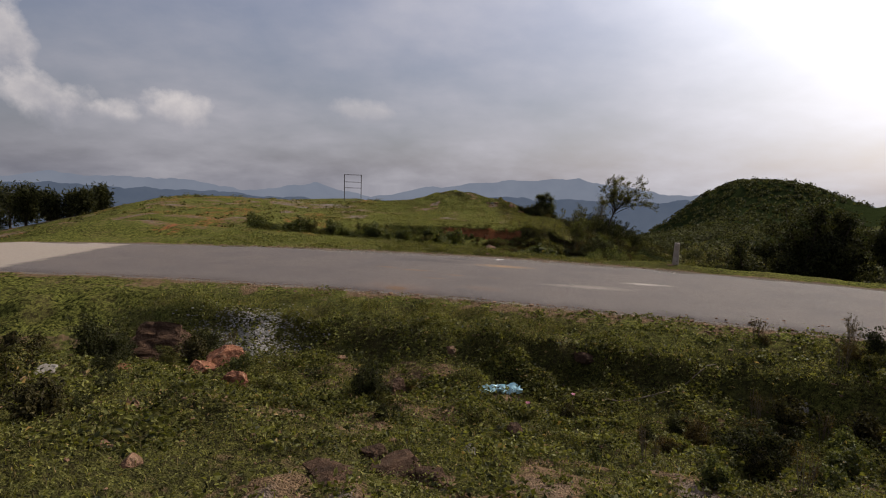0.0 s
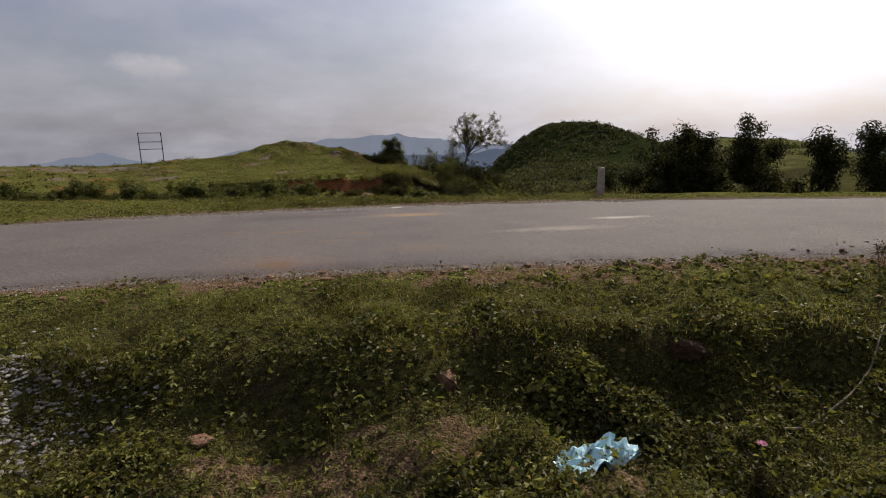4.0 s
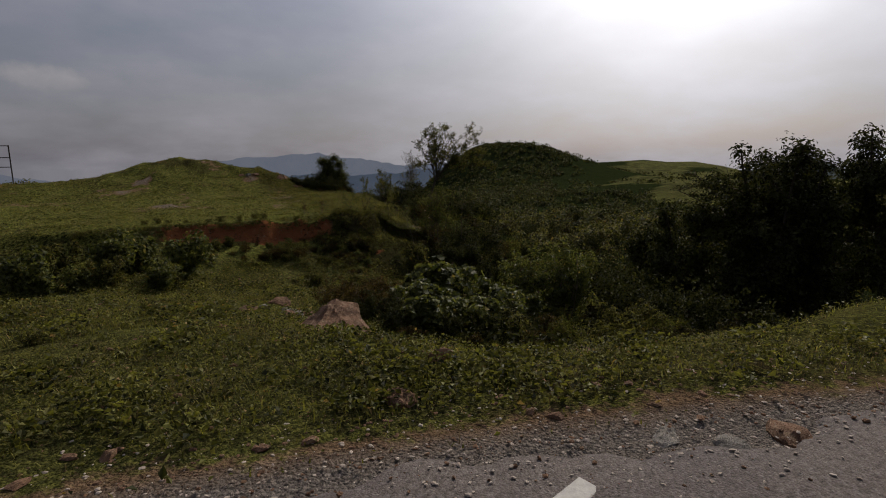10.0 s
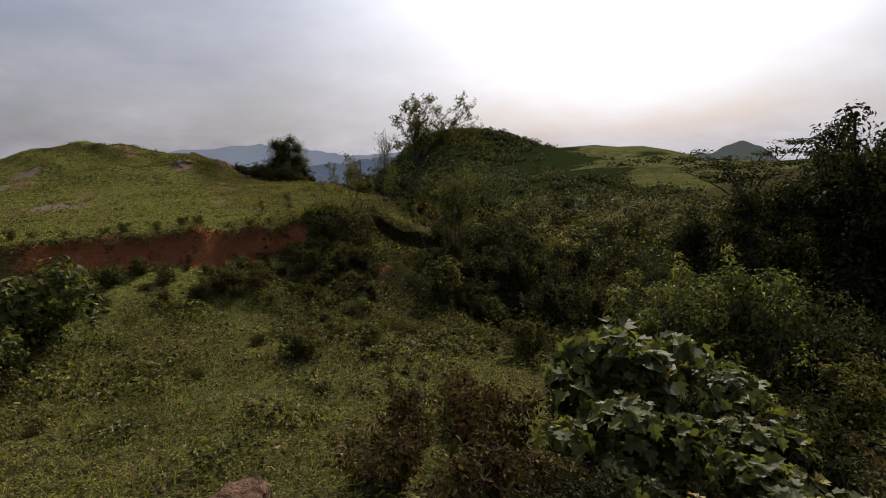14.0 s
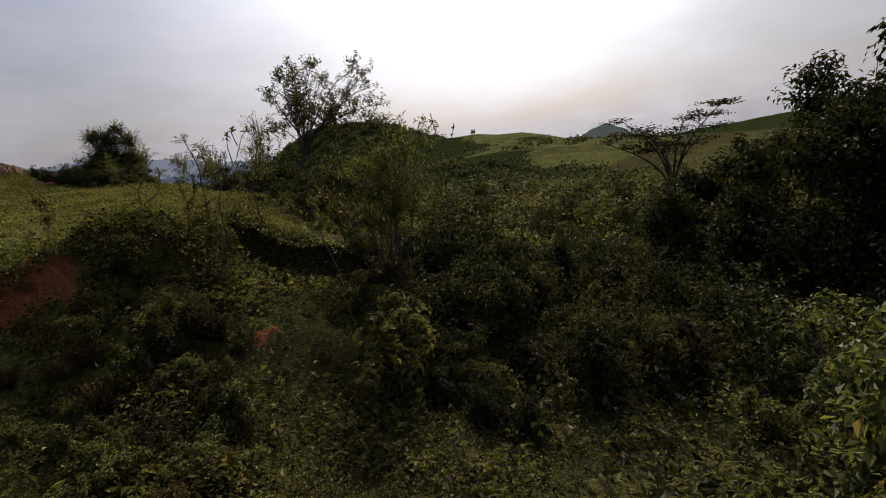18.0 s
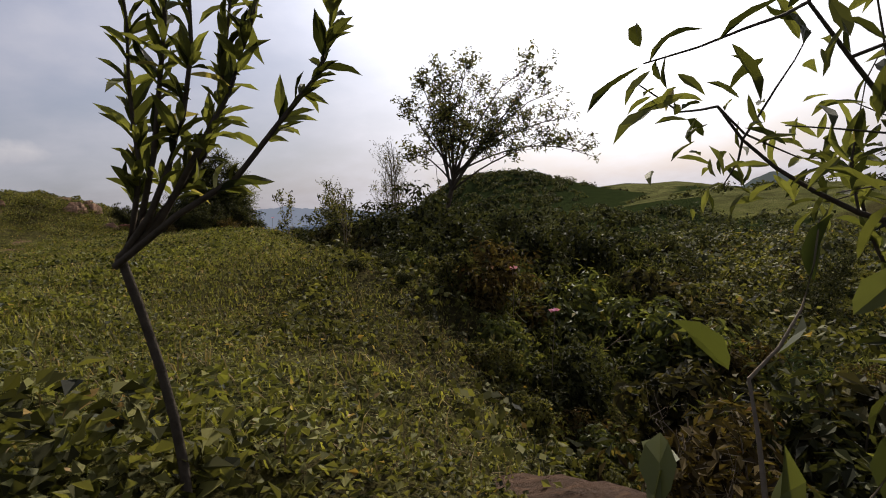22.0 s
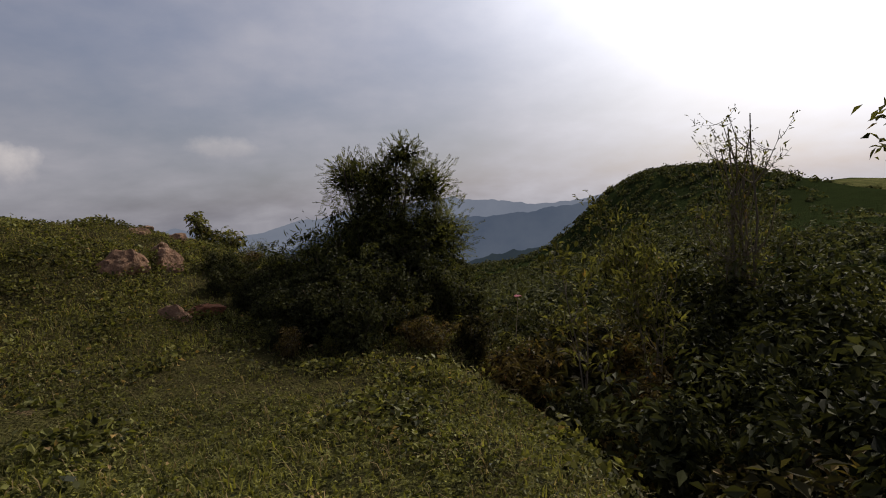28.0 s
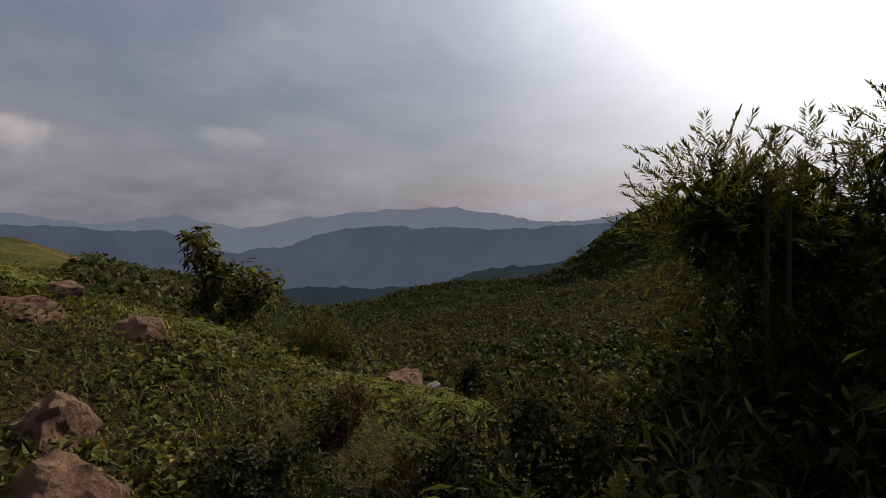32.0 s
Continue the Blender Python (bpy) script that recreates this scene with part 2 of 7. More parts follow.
def asphalt_colour(n, p):
    stones = n.add("ShaderNodeTexVoronoi", None, Vector=p, Scale=75.0).outputs
    base = n.mix(n.ramp(n.noise(p, 42.0, 6.0, 0.8), 0.33, 0.68), col(0.032, 0.026, 0.024), col(0.165, 0.135, 0.124))
    base = n.mix(n.math("MULTIPLY", n.ramp(stones["Color"], 0.55, 0.9), 0.45), base, col(0.24, 0.215, 0.205))
    stain = n.ramp(n.noise(p, 0.8, 5.0, 0.6), 0.42, 0.7)
    base = n.mix(n.math("MULTIPLY", stain, 0.45), base, col(0.06, 0.055, 0.06))
    sep = n.add("ShaderNodeSeparateXYZ", None, i0=p)

    def patch(x, y, rx, ry, scale, low, high):
        dx = n.math("DIVIDE", n.math("SUBTRACT", sep.outputs[0], x), rx)
        dy = n.math("DIVIDE", n.math("ADD", n.math("SUBTRACT", sep.outputs[1], y), n.math("MULTIPLY", n.math("SUBTRACT", sep.outputs[0], x), 0.22)), ry)
        r = n.math("SQRT", n.math("ADD", n.math("MULTIPLY", dx, dx), n.math("MULTIPLY", dy, dy)))
        f = n.math("SUBTRACT", n.math("ADD", 1.0, n.math("MULTIPLY", n.math("SUBTRACT", n.noise(p, scale, 7.0, 0.7), 0.5), 1.7)), r)
        return n.ramp(f, low, high)

    base = n.mix(n.math("MULTIPLY", patch(1.95, 15.6, 1.0, 0.36, 4.0, 0.0, 0.9), 0.6), base, col(0.30, 0.175, 0.080))
    base = n.mix(n.math("MULTIPLY", patch(-0.9, 11.9, 1.3, 0.6, 3.0, 0.0, 1.0), 0.3), base, col(0.17, 0.10, 0.07))
    base = n.mix(n.math("MULTIPLY", patch(1.0, 12.0, 0.7, 0.4, 3.0, 0.0, 1.0), 0.25), base, col(0.20, 0.12, 0.08))
    for sx, sy, wide_x, wide_y, much in ((-0.6, 14.4, 0.6, 0.15, 0.5), (0.45, 13.75, 0.34, 0.12, 0.45), (-1.4, 14.8, 0.4, 0.14, 0.4), (-0.1, 13.2, 0.45, 0.12, 0.3), (1.45, 13.4, 0.3, 0.1, 0.25)):
        base = n.mix(n.math("MULTIPLY", patch(sx, sy, wide_x, wide_y, 6.0, 0.0, 0.9), much), base, col(0.19, 0.105, 0.050))
    base = n.mix(n.math("MULTIPLY", patch(-0.92, 11.8, 0.32, 0.28, 6.0, 0.0, 0.6), 0.85), base, col(0.13, 0.075, 0.042))
    base = n.mix(n.math("MULTIPLY", patch(0.68, 16.94, 0.7, 0.26, 4.0, 0.0, 0.9), 0.6), base, col(0.040, 0.036, 0.037))
    base = n.mix(n.math("MULTIPLY", patch(3.5, 12.5, 1.3, 0.3, 4.0, 0.0, 0.9), 0.4), base, col(0.30, 0.25, 0.22))
    base = n.mix(n.math("MULTIPLY", patch(5.2, 13.1, 0.7, 0.22, 3.0, 0.0, 1.0), 0.6), base, col(0.42, 0.37, 0.33))
    base = n.mix(n.math("MULTIPLY", patch(-0.2, 16.4, 1.6, 0.6, 2.0, 0.1, 0.9), 0.6), base, col(0.045, 0.042, 0.045))
    pale = n.ramp(n.math("SUBTRACT", -10.5, n.math("ADD", sep.outputs[0], n.math("MULTIPLY", n.math("SUBTRACT", n.noise(p, 2.0, 3.0), 0.5), 0.6))), 0.0, 0.3)
    base = n.mix(pale, base, n.mix(n.noise(p, 8.0, 5.0), col(0.20, 0.165, 0.14), col(0.29, 0.245, 0.205)))
    height = n.math("ADD", n.noise(p, 90.0, 3.0, 0.7), n.math("MULTIPLY", stones["Distance"], -0.7))
    return base, height


def rock_colour(dark, light, lichen):
    def build(n, p):
        c = n.mix(n.ramp(n.noise(p, 6.0, 8.0, 0.7), 0.3, 0.7), col(*dark), col(*light))
        c = n.mix(n.math("MULTIPLY", n.ramp(n.noise(p, 17.0, 5.0, 0.6), 0.55, 0.7), 0.6), c, col(*lichen))
        return c, n.noise(p, 24.0, 9.0, 0.72)
    return build


def two_tone(dark, light, scale, detail=5.0):
    def build(n, p):
        v = n.noise(p, scale, detail, 0.65)
        return n.mix(v, col(*dark), col(*light)), v
    return build


M_GROUND = material("meadow_soil", ground_colour, 1.0, 0.05, 0.0)
M_ROAD = material("worn_asphalt", asphalt_colour, 0.9, 0.005, 0.15)
M_ROCK = material("brown_rock", rock_colour((0.060, 0.034, 0.021), (0.26, 0.148, 0.092), (0.29, 0.21, 0.14)), 0.9, 0.03, 0.15)
M_PALE = material("pale_stone", rock_colour((0.12, 0.105, 0.09), (0.27, 0.245, 0.215), (0.33, 0.31, 0.28)), 0.9, 0.02, 0.15)
M_POST = material("weathered_concrete", rock_colour((0.26, 0.20, 0.16), (0.48, 0.42, 0.36), (0.20, 0.15, 0.12)), 0.9, 0.008, 0.15)
M_STEEL = material("painted_steel", two_tone((0.03, 0.033, 0.037), (0.085, 0.06, 0.045), 18.0), 0.6, 0.002, 0.4)
M_BARK = material("bark", two_tone((0.022, 0.017, 0.012), (0.10, 0.08, 0.06), 40.0), 0.9, 0.006, 0.1)
M_TWIG = material("grey_twig", two_tone((0.07, 0.055, 0.04), (0.20, 0.16, 0.12), 40.0), 0.9, 0.003, 0.1)
M_BAG = material("blue_plastic", two_tone((0.22, 0.42, 0.50), (0.50, 0.68, 0.74), 12.0), 0.35, 0.004, 0.5)
M_PAPER = material("dirty_white_slab", two_tone((0.26, 0.25, 0.235), (0.50, 0.48, 0.455), 25.0), 0.8, 0.003, 0.2)
M_RUBBLE = material("bright_rubble", two_tone((0.13, 0.12, 0.11), (0.34, 0.32, 0.31), 25.0), 0.85, 0.004, 0.2)
M_SCAR = material("red_earth", rock_colour((0.050, 0.022, 0.013), (0.27, 0.105, 0.045), (0.20, 0.10, 0.05)), 0.95, 0.06, 0.06)
M_CLOD = material("dark_earth", rock_colour((0.022, 0.014, 0.010), (0.105, 0.062, 0.040), (0.15, 0.085, 0.05)), 0.95, 0.05, 0.08)
M_RED = material("red_rock", rock_colour((0.09, 0.038, 0.024), (0.29, 0.125, 0.070), (0.34, 0.24, 0.16)), 0.92, 0.04, 0.12)
L_GRASS = leaf_material("grass_blades", (0.036, 0.0372, 0.0096), (0.252, 0.2374, 0.0616), (0.32, 0.24, 0.11), 0.6, 0.42, 0.12)
L_CREEP = leaf_material("creeper_leaves", (0.0144, 0.0174, 0.0054), (0.2124, 0.2077, 0.0543), (0.25, 0.17, 0.08), 0.6, 0.30, 0.12)
L_DRY = leaf_material("dry_blades", (0.09, 0.065, 0.035), (0.27, 0.20, 0.10), None, 0.8, 0.3, 0.08)
L_BROAD = leaf_material("broad_leaves", (0.0204, 0.0264, 0.009), (0.1667, 0.1725, 0.0552), (0.27, 0.21, 0.07), 0.55, 0.36, 0.14)
L_SHRUB = leaf_material("shrub_leaves", (0.0078, 0.009, 0.0036), (0.192, 0.18, 0.0576), (0.23, 0.15, 0.05), 0.68, 0.30, 0.07)
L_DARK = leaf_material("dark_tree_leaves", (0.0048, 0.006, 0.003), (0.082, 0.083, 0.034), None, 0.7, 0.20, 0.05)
L_FAR = leaf_material("hillside_leaves", (0.0108, 0.0132, 0.006), (0.1323, 0.1323, 0.0598), None, 0.8, 0.2, 0.04)
L_WILLOW = leaf_material("feathery_leaves", (0.012, 0.015, 0.0054), (0.154, 0.154, 0.0506), (0.21, 0.17, 0.07), 0.6, 0.42, 0.10)
L_RUSSET = leaf_material("russet_leaves", (0.012, 0.0078, 0.0036), (0.15, 0.108, 0.0408), (0.17, 0.085, 0.03), 0.7, 0.24, 0.05)
L_DULL = leaf_material("dull_oval_leaves", (0.0054, 0.0054, 0.003), (0.0902, 0.077, 0.033), (0.13, 0.09, 0.04), 0.7, 0.25, 0.05)
L_PINK = leaf_material("pink_petals", (0.45, 0.16, 0.34), (0.60, 0.30, 0.50), None, 0.6, 0.3, 0.2)

# ---------- terrain ----------


def step(v, low, high):
    s = np.clip((v - low) / (high - low), 0, 1)
    return s * s * (3 - 2 * s)


def lattice(ix, iy, seed):
    h = (ix.astype(np.int64) * 374761393 + iy.astype(np.int64) * 668265263 + seed * 1442695041) & 0x7FFFFFFF
    h = ((h ^ (h >> 13)) * 1274126177) & 0x7FFFFFFF
    return ((h ^ (h >> 16)) & 0xFFFF) / 65535.0


def value_noise(x, y, seed):
    ix, iy = np.floor(x), np.floor(y)
    fx, fy = x - ix, y - iy
    fx, fy = fx * fx * (3 - 2 * fx), fy * fy * (3 - 2 * fy)
    a, b = lattice(ix, iy, seed), lattice(ix + 1, iy, seed)
    c, d = lattice(ix, iy + 1, seed), lattice(ix + 1, iy + 1, seed)
    return (a + (b - a) * fx) * (1 - fy) + (c + (d - c) * fx) * fy - 0.5


def fbm(x, y, size, octaves=4, seed=0):
    total, amp = 0.0, 1.0
    for k in range(octaves):
        total = total + amp * value_noise(x / size + 17.3 * k, y / size - 9.1 * k, seed + k)
        size, amp = size / 2.1, amp * 0.5
    return total


def near_edge(x):
    q = np.clip(x, -16, 12)
    return 11.05 - 0.27 * q - 0.012 * q * q - 0.65 * (x - q)


def far_edge(x):
    q = np.clip(x, -16, 12)
    return 18.15 - 0.2 * q - np.where(q < 0, 0.014, 0.018) * q * q - 0.65 * (x - q)


def bump(x, y, cx, cy, sx, sy):
    return np.exp(-(((x - cx) / sx) ** 2) - (((y - cy) / sy) ** 2))


ROAD_Z = -0.52


def plateau_mask(x, y):
    front = 31.15 + 0.42 * fbm(x, 0 * x, 1.6, 4, 15) - 0.25 * np.clip(x - 4.2, 0, 1.5) + 0.6 * np.clip(x - 6.2, 0, 2) + 0.10 * np.sin(1.3 * x) + 0.5 * np.clip(-x - 3.5, 0, 12)
    side = 8.0 + 0.22 * np.clip(y - 31.5, 0, 6.5) + 0.2 * np.sin(1.1 * y) + 0.7 * fbm(0 * x, y, 1.5, 4, 16) - 0.25 * np.clip(y - 45, 0, 30) + 0.5 * np.exp(-(((y - 33.8) / 1.3) ** 2)) + 0.35 * fbm(0 * x, y, 0.6, 3, 26)
    w = 0.17 + 0.35 * np.clip(-x - 2.0, 0, 8) + 0.62 * step(x, 6.75, 7.5)
    a = step(y - front, -w - 0.15, w)
    b = 1 - step(x - side, -0.7, 1.1)
    return a, b


def height(x, y):
    """The lie of the land."""
    x, y = np.asarray(x, float), np.asarray(y, float)
    yn, yf = near_edge(x), far_edge(x)
    # verge and hollow on the near side
    d = yn - y
    cut = d + 0.5 * fbm(x, 0 * x, 1.6, 4, 24) * step(d, 0.6, 1.4) * (1 - step(d, 2.4, 3.2))
    hollow = np.interp(cut, [0, 0.35, 1.2, 1.72, 2.02, 2.4, 3.2, 7.0, 11.0, 14.0, 40.0], [-0.52, -0.57, -0.72, -0.88, -1.14, -1.25, -1.30, -0.50, 0.36, 0.75, 1.2])
    hollow = hollow + 0.30 * bump(x, y, -5.5, 5.0, 2.2, 2.0) + 0.28 * bump(x, y, -2.6, 5.3, 0.9, 0.8) - 0.25 * bump(x, y, 3.0, 6.5, 2.5, 1.5)
    rough = (0.18 * fbm(x, y, 1.7, 4, 3) + 0.17 * fbm(x, y, 0.55, 3, 4)) * step(d, 0.3, 1.5)
    lip = step(x, 0.3, 1.6) * (1 - step(x, 6.5, 8.5))
    hollow = hollow + 0.55 * lip * (step(d, 1.2, 2.4) - step(d, 1.62, 1.95)) * 0.35
    near = hollow + rough
    # far side: falling ground, gully to the right
    path_x = 1.2 + 0.55 * np.clip(y - 20.5, 0, 8.8) + 1.7 * step(y, 28.4, 30.0)
    floor = np.interp(y, [17, 19, 21, 24, 26, 27.5, 30, 34, 40, 48], [-0.52, -0.56, -0.75, -1.22, -1.66, -1.86, -1.95, -1.5, -1.2, -1.3])
    right, left = np.clip(x - path_x, 0, 60), np.clip(path_x - x, 0, 60)
    gully = np.interp(right, [0, 1.2, 4, 10, 16, 26, 60], [0, 0.28, 1.0, 2.6, 3.4, 3.0, 2.0])
    gully = gully * (1 - 0.65 * step(y, 30, 37))
    floor = floor - gully + 0.10 * np.minimum(left, 5.5) + 0.05 * np.clip(left - 5.5, 0, 10)
    floor = floor + 0.16 * fbm(x, y, 1.9, 4, 5)
    floor = floor + (0.22 + 0.46 * step(x, 3.9, 5.4)) * step(y, 28.9, 31.0) * step(-x, -9.0, -7.4) * (1 - step(y, 31, 34)) - 1.3 * step(x, 13, 20) * step(y, 28, 34) * (1 - step(x, 40, 60))
    meadow = -0.48 + 0.035 * np.clip(y - 36, 0, 8) + 0.08 * fbm(x, y, 2.5, 4, 7)
    knoll = 1.62 * bump(x, y, 1.8, 47.0, 4.0, 4.2) + 0.50 * bump(x, y, 5.5, 46.0, 1.5, 1.9) + 0.55 * bump(x, y, -5.0, 50, 4, 6) - 0.12 * bump(x, y, 8, 43, 1.5, 2) - 0.3 * bump(x, y, 7.9, 33.0, 1.3, 2.2)
    meadow = meadow + knoll * (1 + 0.35 * fbm(x, y, 1.7, 4, 27)) + 0.10 * fbm(x, y, 0.7, 3, 28) * step(knoll, 0.2, 0.9)
    a, b = plateau_mask(x, y)
    p = a * b
    far = floor * (1 - p) + meadow * p
    back = step(y, 52, 70) * step(x, -14, -3)
    far = far * (1 - back) - 1.2 * back
    # the verge beyond the road
    v = y - yf
    reach = np.interp(x, [-6, 1.5, 3.0, 5.5, 7.5, 9.5, 30], [2.5, 2.2, 0.9, 1.3, 2.2, 1.7, 1.3])
    far = ROAD_Z * (1 - step(v, reach, 1.2 + 1.8 * reach)) + far * step(v, reach, 1.2 + 1.8 * reach)
    far = far + 0.34 * fbm(x, y, 0.9, 3, 18) * step(y, 28.6, 29.6) * (1 - step(y, 31.6, 32.6)) * step(x, 2.5, 4.0) * (1 - step(x, 8.5, 10))
    far = far + 0.05 * fbm(x, y, 0.8, 3, 8) * step(v, 0.0, 0.4)
    brow = 31.22 - 0.28 * (x - 7.1) + 0.22 * fbm(x, 0 * x, 0.6, 3, 19)
    far = far - 0.36 * step(y - brow, -1.0, -0.25) * (1 - step(y - brow, -0.06, 0.06)) * step(x, 6.45, 6.85) * (1 - step(x, 8.2, 9.0))
    # far slopes
    start = np.interp(x, [-30, -12, 0, 3, 6, 12, 40], [58, 84, 66, 52, 47.0, 46, 60])
    drop = np.clip(y - start, 0, 1e9)
    far = far - np.interp(drop, [0, 4, 12, 40, 120, 300, 2000], [0, 0.9, 2.6, 8.0, 24, 75, 560]) * (1 - 0.65 * step(x, 30, 70) * step(np.degrees(np.arctan2(x - 5, y - 30)), 22, 36))
    far = far + 0.9 * bump(x, y, -22, 46, 9, 12) - 0.14 * np.clip(-x - 15 - 0.35 * np.clip(y - 24, 0, 60), 0, 60)
    far = far - 0.035 * np.clip(-x - 14, 0, 400) - 0.05 * np.clip(y - 60, 0, 200) * step(-x, 20, 60)
    rolling = fbm(x, y, 60.0, 5, 11) * step(np.hypot(x - 5, y - 30), 45, 140)
    hills = 10.7 * bump(x, y, 81, 131.5, 15.5, 38) + 7.4 * bump(x, y, 46.4, 159, 55, 22) + 13.2 * bump(x, y, 193, 183, 63, 30) + 3.4 * bump(x, y, 48, 107.4, 25.9, 21.7)
    hills = hills - 7.0 * step(np.degrees(np.arctan2(x - 8, y - 32)), 58, 66) * step(np.hypot(x - 8, y - 32), 60, 160) * (1 - step(np.hypot(x - 8, y - 32), 300, 600))
    far = far + hills + 6.0 * rolling
    on_road = (d <= 0) & (v <= 0)
    z = np.where(d > 0, near, np.where(v > 0, far, ROAD_Z - 0.03))
    return np.where(on_road, ROAD_Z - 0.03, z)


def spaced(low, high, fine, out_low, out_high):
    """Even steps from low to high, then ever wider ones."""
    mid = list(np.arange(low, high, fine))
    s, a = fine, low
    left = []
    while a > out_low:
        s *= 1.10
        a -= s
        left.append(a)
    s, a = fine, high
    right = []
    while a < out_high:
        right.append(a)
        s *= 1.10
        a += s
    return np.array(left[::-1] + mid + right)


def grid_mesh(name, xs, ys, zs, mat):
    nx, ny = len(xs), len(ys)
    gx, gy = np.meshgrid(xs, ys)
    co = np.stack([gx, gy, zs], -1).reshape(-1, 3)
    i = np.arange(nx * ny).reshape(ny, nx)
    quads = np.stack([i[:-1, :-1], i[:-1, 1:], i[1:, 1:], i[1:, :-1]], -1).reshape(-1, 4)
    return raw_mesh(name, co, quads, mat, True)


def raw_mesh(name, co, faces, mat, smooth=False):
    """A mesh from arrays: all faces have the same number of corners."""
    mesh = bpy.data.meshes.new(name)
    k = faces.shape[1]
    mesh.vertices.add(len(co))
    mesh.vertices.foreach_set("co", np.ascontiguousarray(co, dtype=np.float32).ravel())
    mesh.loops.add(faces.size)
    mesh.loops.foreach_set("vertex_index", np.ascontiguousarray(faces, dtype=np.int32).ravel())
    mesh.polygons.add(len(faces))
    mesh.polygons.foreach_set("loop_start", np.arange(0, faces.size, k, dtype=np.int32))
    mesh.polygons.foreach_set("loop_total", np.full(len(faces), k, dtype=np.int32))
    mesh.update(calc_edges=True)
    mesh.polygons.foreach_set("use_smooth", np.full(len(faces), smooth))
    mesh.materials.append(mat)
    return mesh


xs = spaced(-11.0, 16.0, 0.14, -4200, 4200)
ys = spaced(-3.0, 52.0, 0.14, -3000, 4400)
ys = np.sort(np.concatenate([ys[(ys < 30.0) | (ys > 32.2)], np.arange(30.0, 32.2, 0.045)]))
gx, gy = np.meshgrid(xs, ys)
gz = height(gx, gy)
ground = new("ground", grid_mesh("ground", xs, ys, gz, M_GROUND))
tagged(ground, "grassy hill ground with bare red-brown soil", "ground", kind="structure")


def bald(x, y):
    """Worn sandy patches beside the road."""
    spots = ((-1.3, 11.15, 0.28, 0.13), (-0.98, 11.2, 0.14, 0.16), (-0.36, 10.98, 0.22, 0.13), (0.45, 10.88, 0.2, 0.1), (0.2, 10.7, 0.28, 0.1), (1.5, 10.35, 0.25, 0.1), (2.4, 10.2, 0.3, 0.09), (0.9, 9.9, 0.25, 0.1))
    return np.clip(sum(1.4 * bump(x, y, *spot) for spot in spots) * (1 + 1.2 * fbm(x, y, 0.25, 2, 36)), 0, 1)


def soil_cover(x, y):
    """Bare soil, red soil and far woodland, each 0 to 1."""
    yn, yf = near_edge(x), far_edge(x)
    d, v = yn - y, y - yf
    patchy = fbm(x, y, 1.1, 4, 21) + 0.5
    bare = 0.75 * (1 - step(d, 0.0, 1.0)) * (d > 0) + 0.8 * (1 - step(v, 0.0, 0.75)) * (v > 0)
    bare = bare + 0.55 * step(patchy, 0.55, 0.8) * (d > 2.5) + 0.28 * step(patchy, 0.5, 0.8) * (v > 1)
    bare = np.minimum(bare, 0.9) + 0.5 * step(fbm(x, y, 1.5, 4, 66), 0.08, 0.3) * (y > 36) * (y < 56) * (x < 7)
    bare = np.where((d > 0.12) & (d < 1.5), np.minimum(bare, 0.35) + 0.25 * (1 - step(d, 0.9, 1.5)) * step(fbm(x, 1.5 * y, 0.6, 3, 23), 0.14, 0.22), bare)
    bare = np.maximum(bare, 0.6 * bald(x, y))
    bare = bare + 0.5 * step(fbm(x, y, 4.0, 3, 61), 0.02, 0.3) * (x < -5) * (v > 4)
    bare = np.where((d <= 0) & (v <= 0), 0.9, bare) + 0.55 * bump(x, y, -1.0, 3.6, 1.6, 1.0) + 0.4 * bump(x, y, 2.8, 5.0, 1.2, 0.9)
    slope = np.hypot(height(x, y + 0.05) - height(x, y - 0.05), height(x + 0.05, y) - height(x - 0.05, y)) / 0.1
    bare = bare + 0.55 * step(slope, 0.5, 1.0) * (y > 30.2) * (y < 33) * step(x, -0.6, 0.4) * (1 - step(x, 4.9, 5.4))
    red = step(slope, 0.5, 1.0) * (y > 29.6) * (y < 33) * ((y > 30.4) | (x > 5.5)) * (0.10 + (0.45 + 0.75 * bump(x, y, 3.1, 31.0, 1.6, 5)) * step(x, -0.2, 0.6) * (1 - step(x, 4.7, 5.2))) + 0.62 * bump(x, y, 6.02, 29.6, 0.15, 0.14) + 0.35 * bump(x, y, 0.8, 46, 2.0, 1.0) + 0.5 * bump(x, y, -9, 56, 5, 2) + 0.44 * step(fbm(x, y, 2.2, 4, 63), 0.06, 0.3) * (x < -5) * (v > 3)
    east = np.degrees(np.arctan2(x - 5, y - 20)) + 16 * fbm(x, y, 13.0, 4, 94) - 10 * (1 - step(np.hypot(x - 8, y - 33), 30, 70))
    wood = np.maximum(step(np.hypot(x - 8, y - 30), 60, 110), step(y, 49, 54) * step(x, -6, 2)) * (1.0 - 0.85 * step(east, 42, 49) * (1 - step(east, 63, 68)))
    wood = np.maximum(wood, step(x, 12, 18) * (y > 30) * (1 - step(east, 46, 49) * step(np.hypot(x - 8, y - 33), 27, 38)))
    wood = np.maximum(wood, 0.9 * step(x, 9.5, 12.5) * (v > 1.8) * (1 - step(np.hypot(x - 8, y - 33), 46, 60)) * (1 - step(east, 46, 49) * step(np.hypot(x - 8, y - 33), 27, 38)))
    return np.clip(bare, 0, 1), np.clip(red, 0, 1), np.clip(wood, 0, 1)


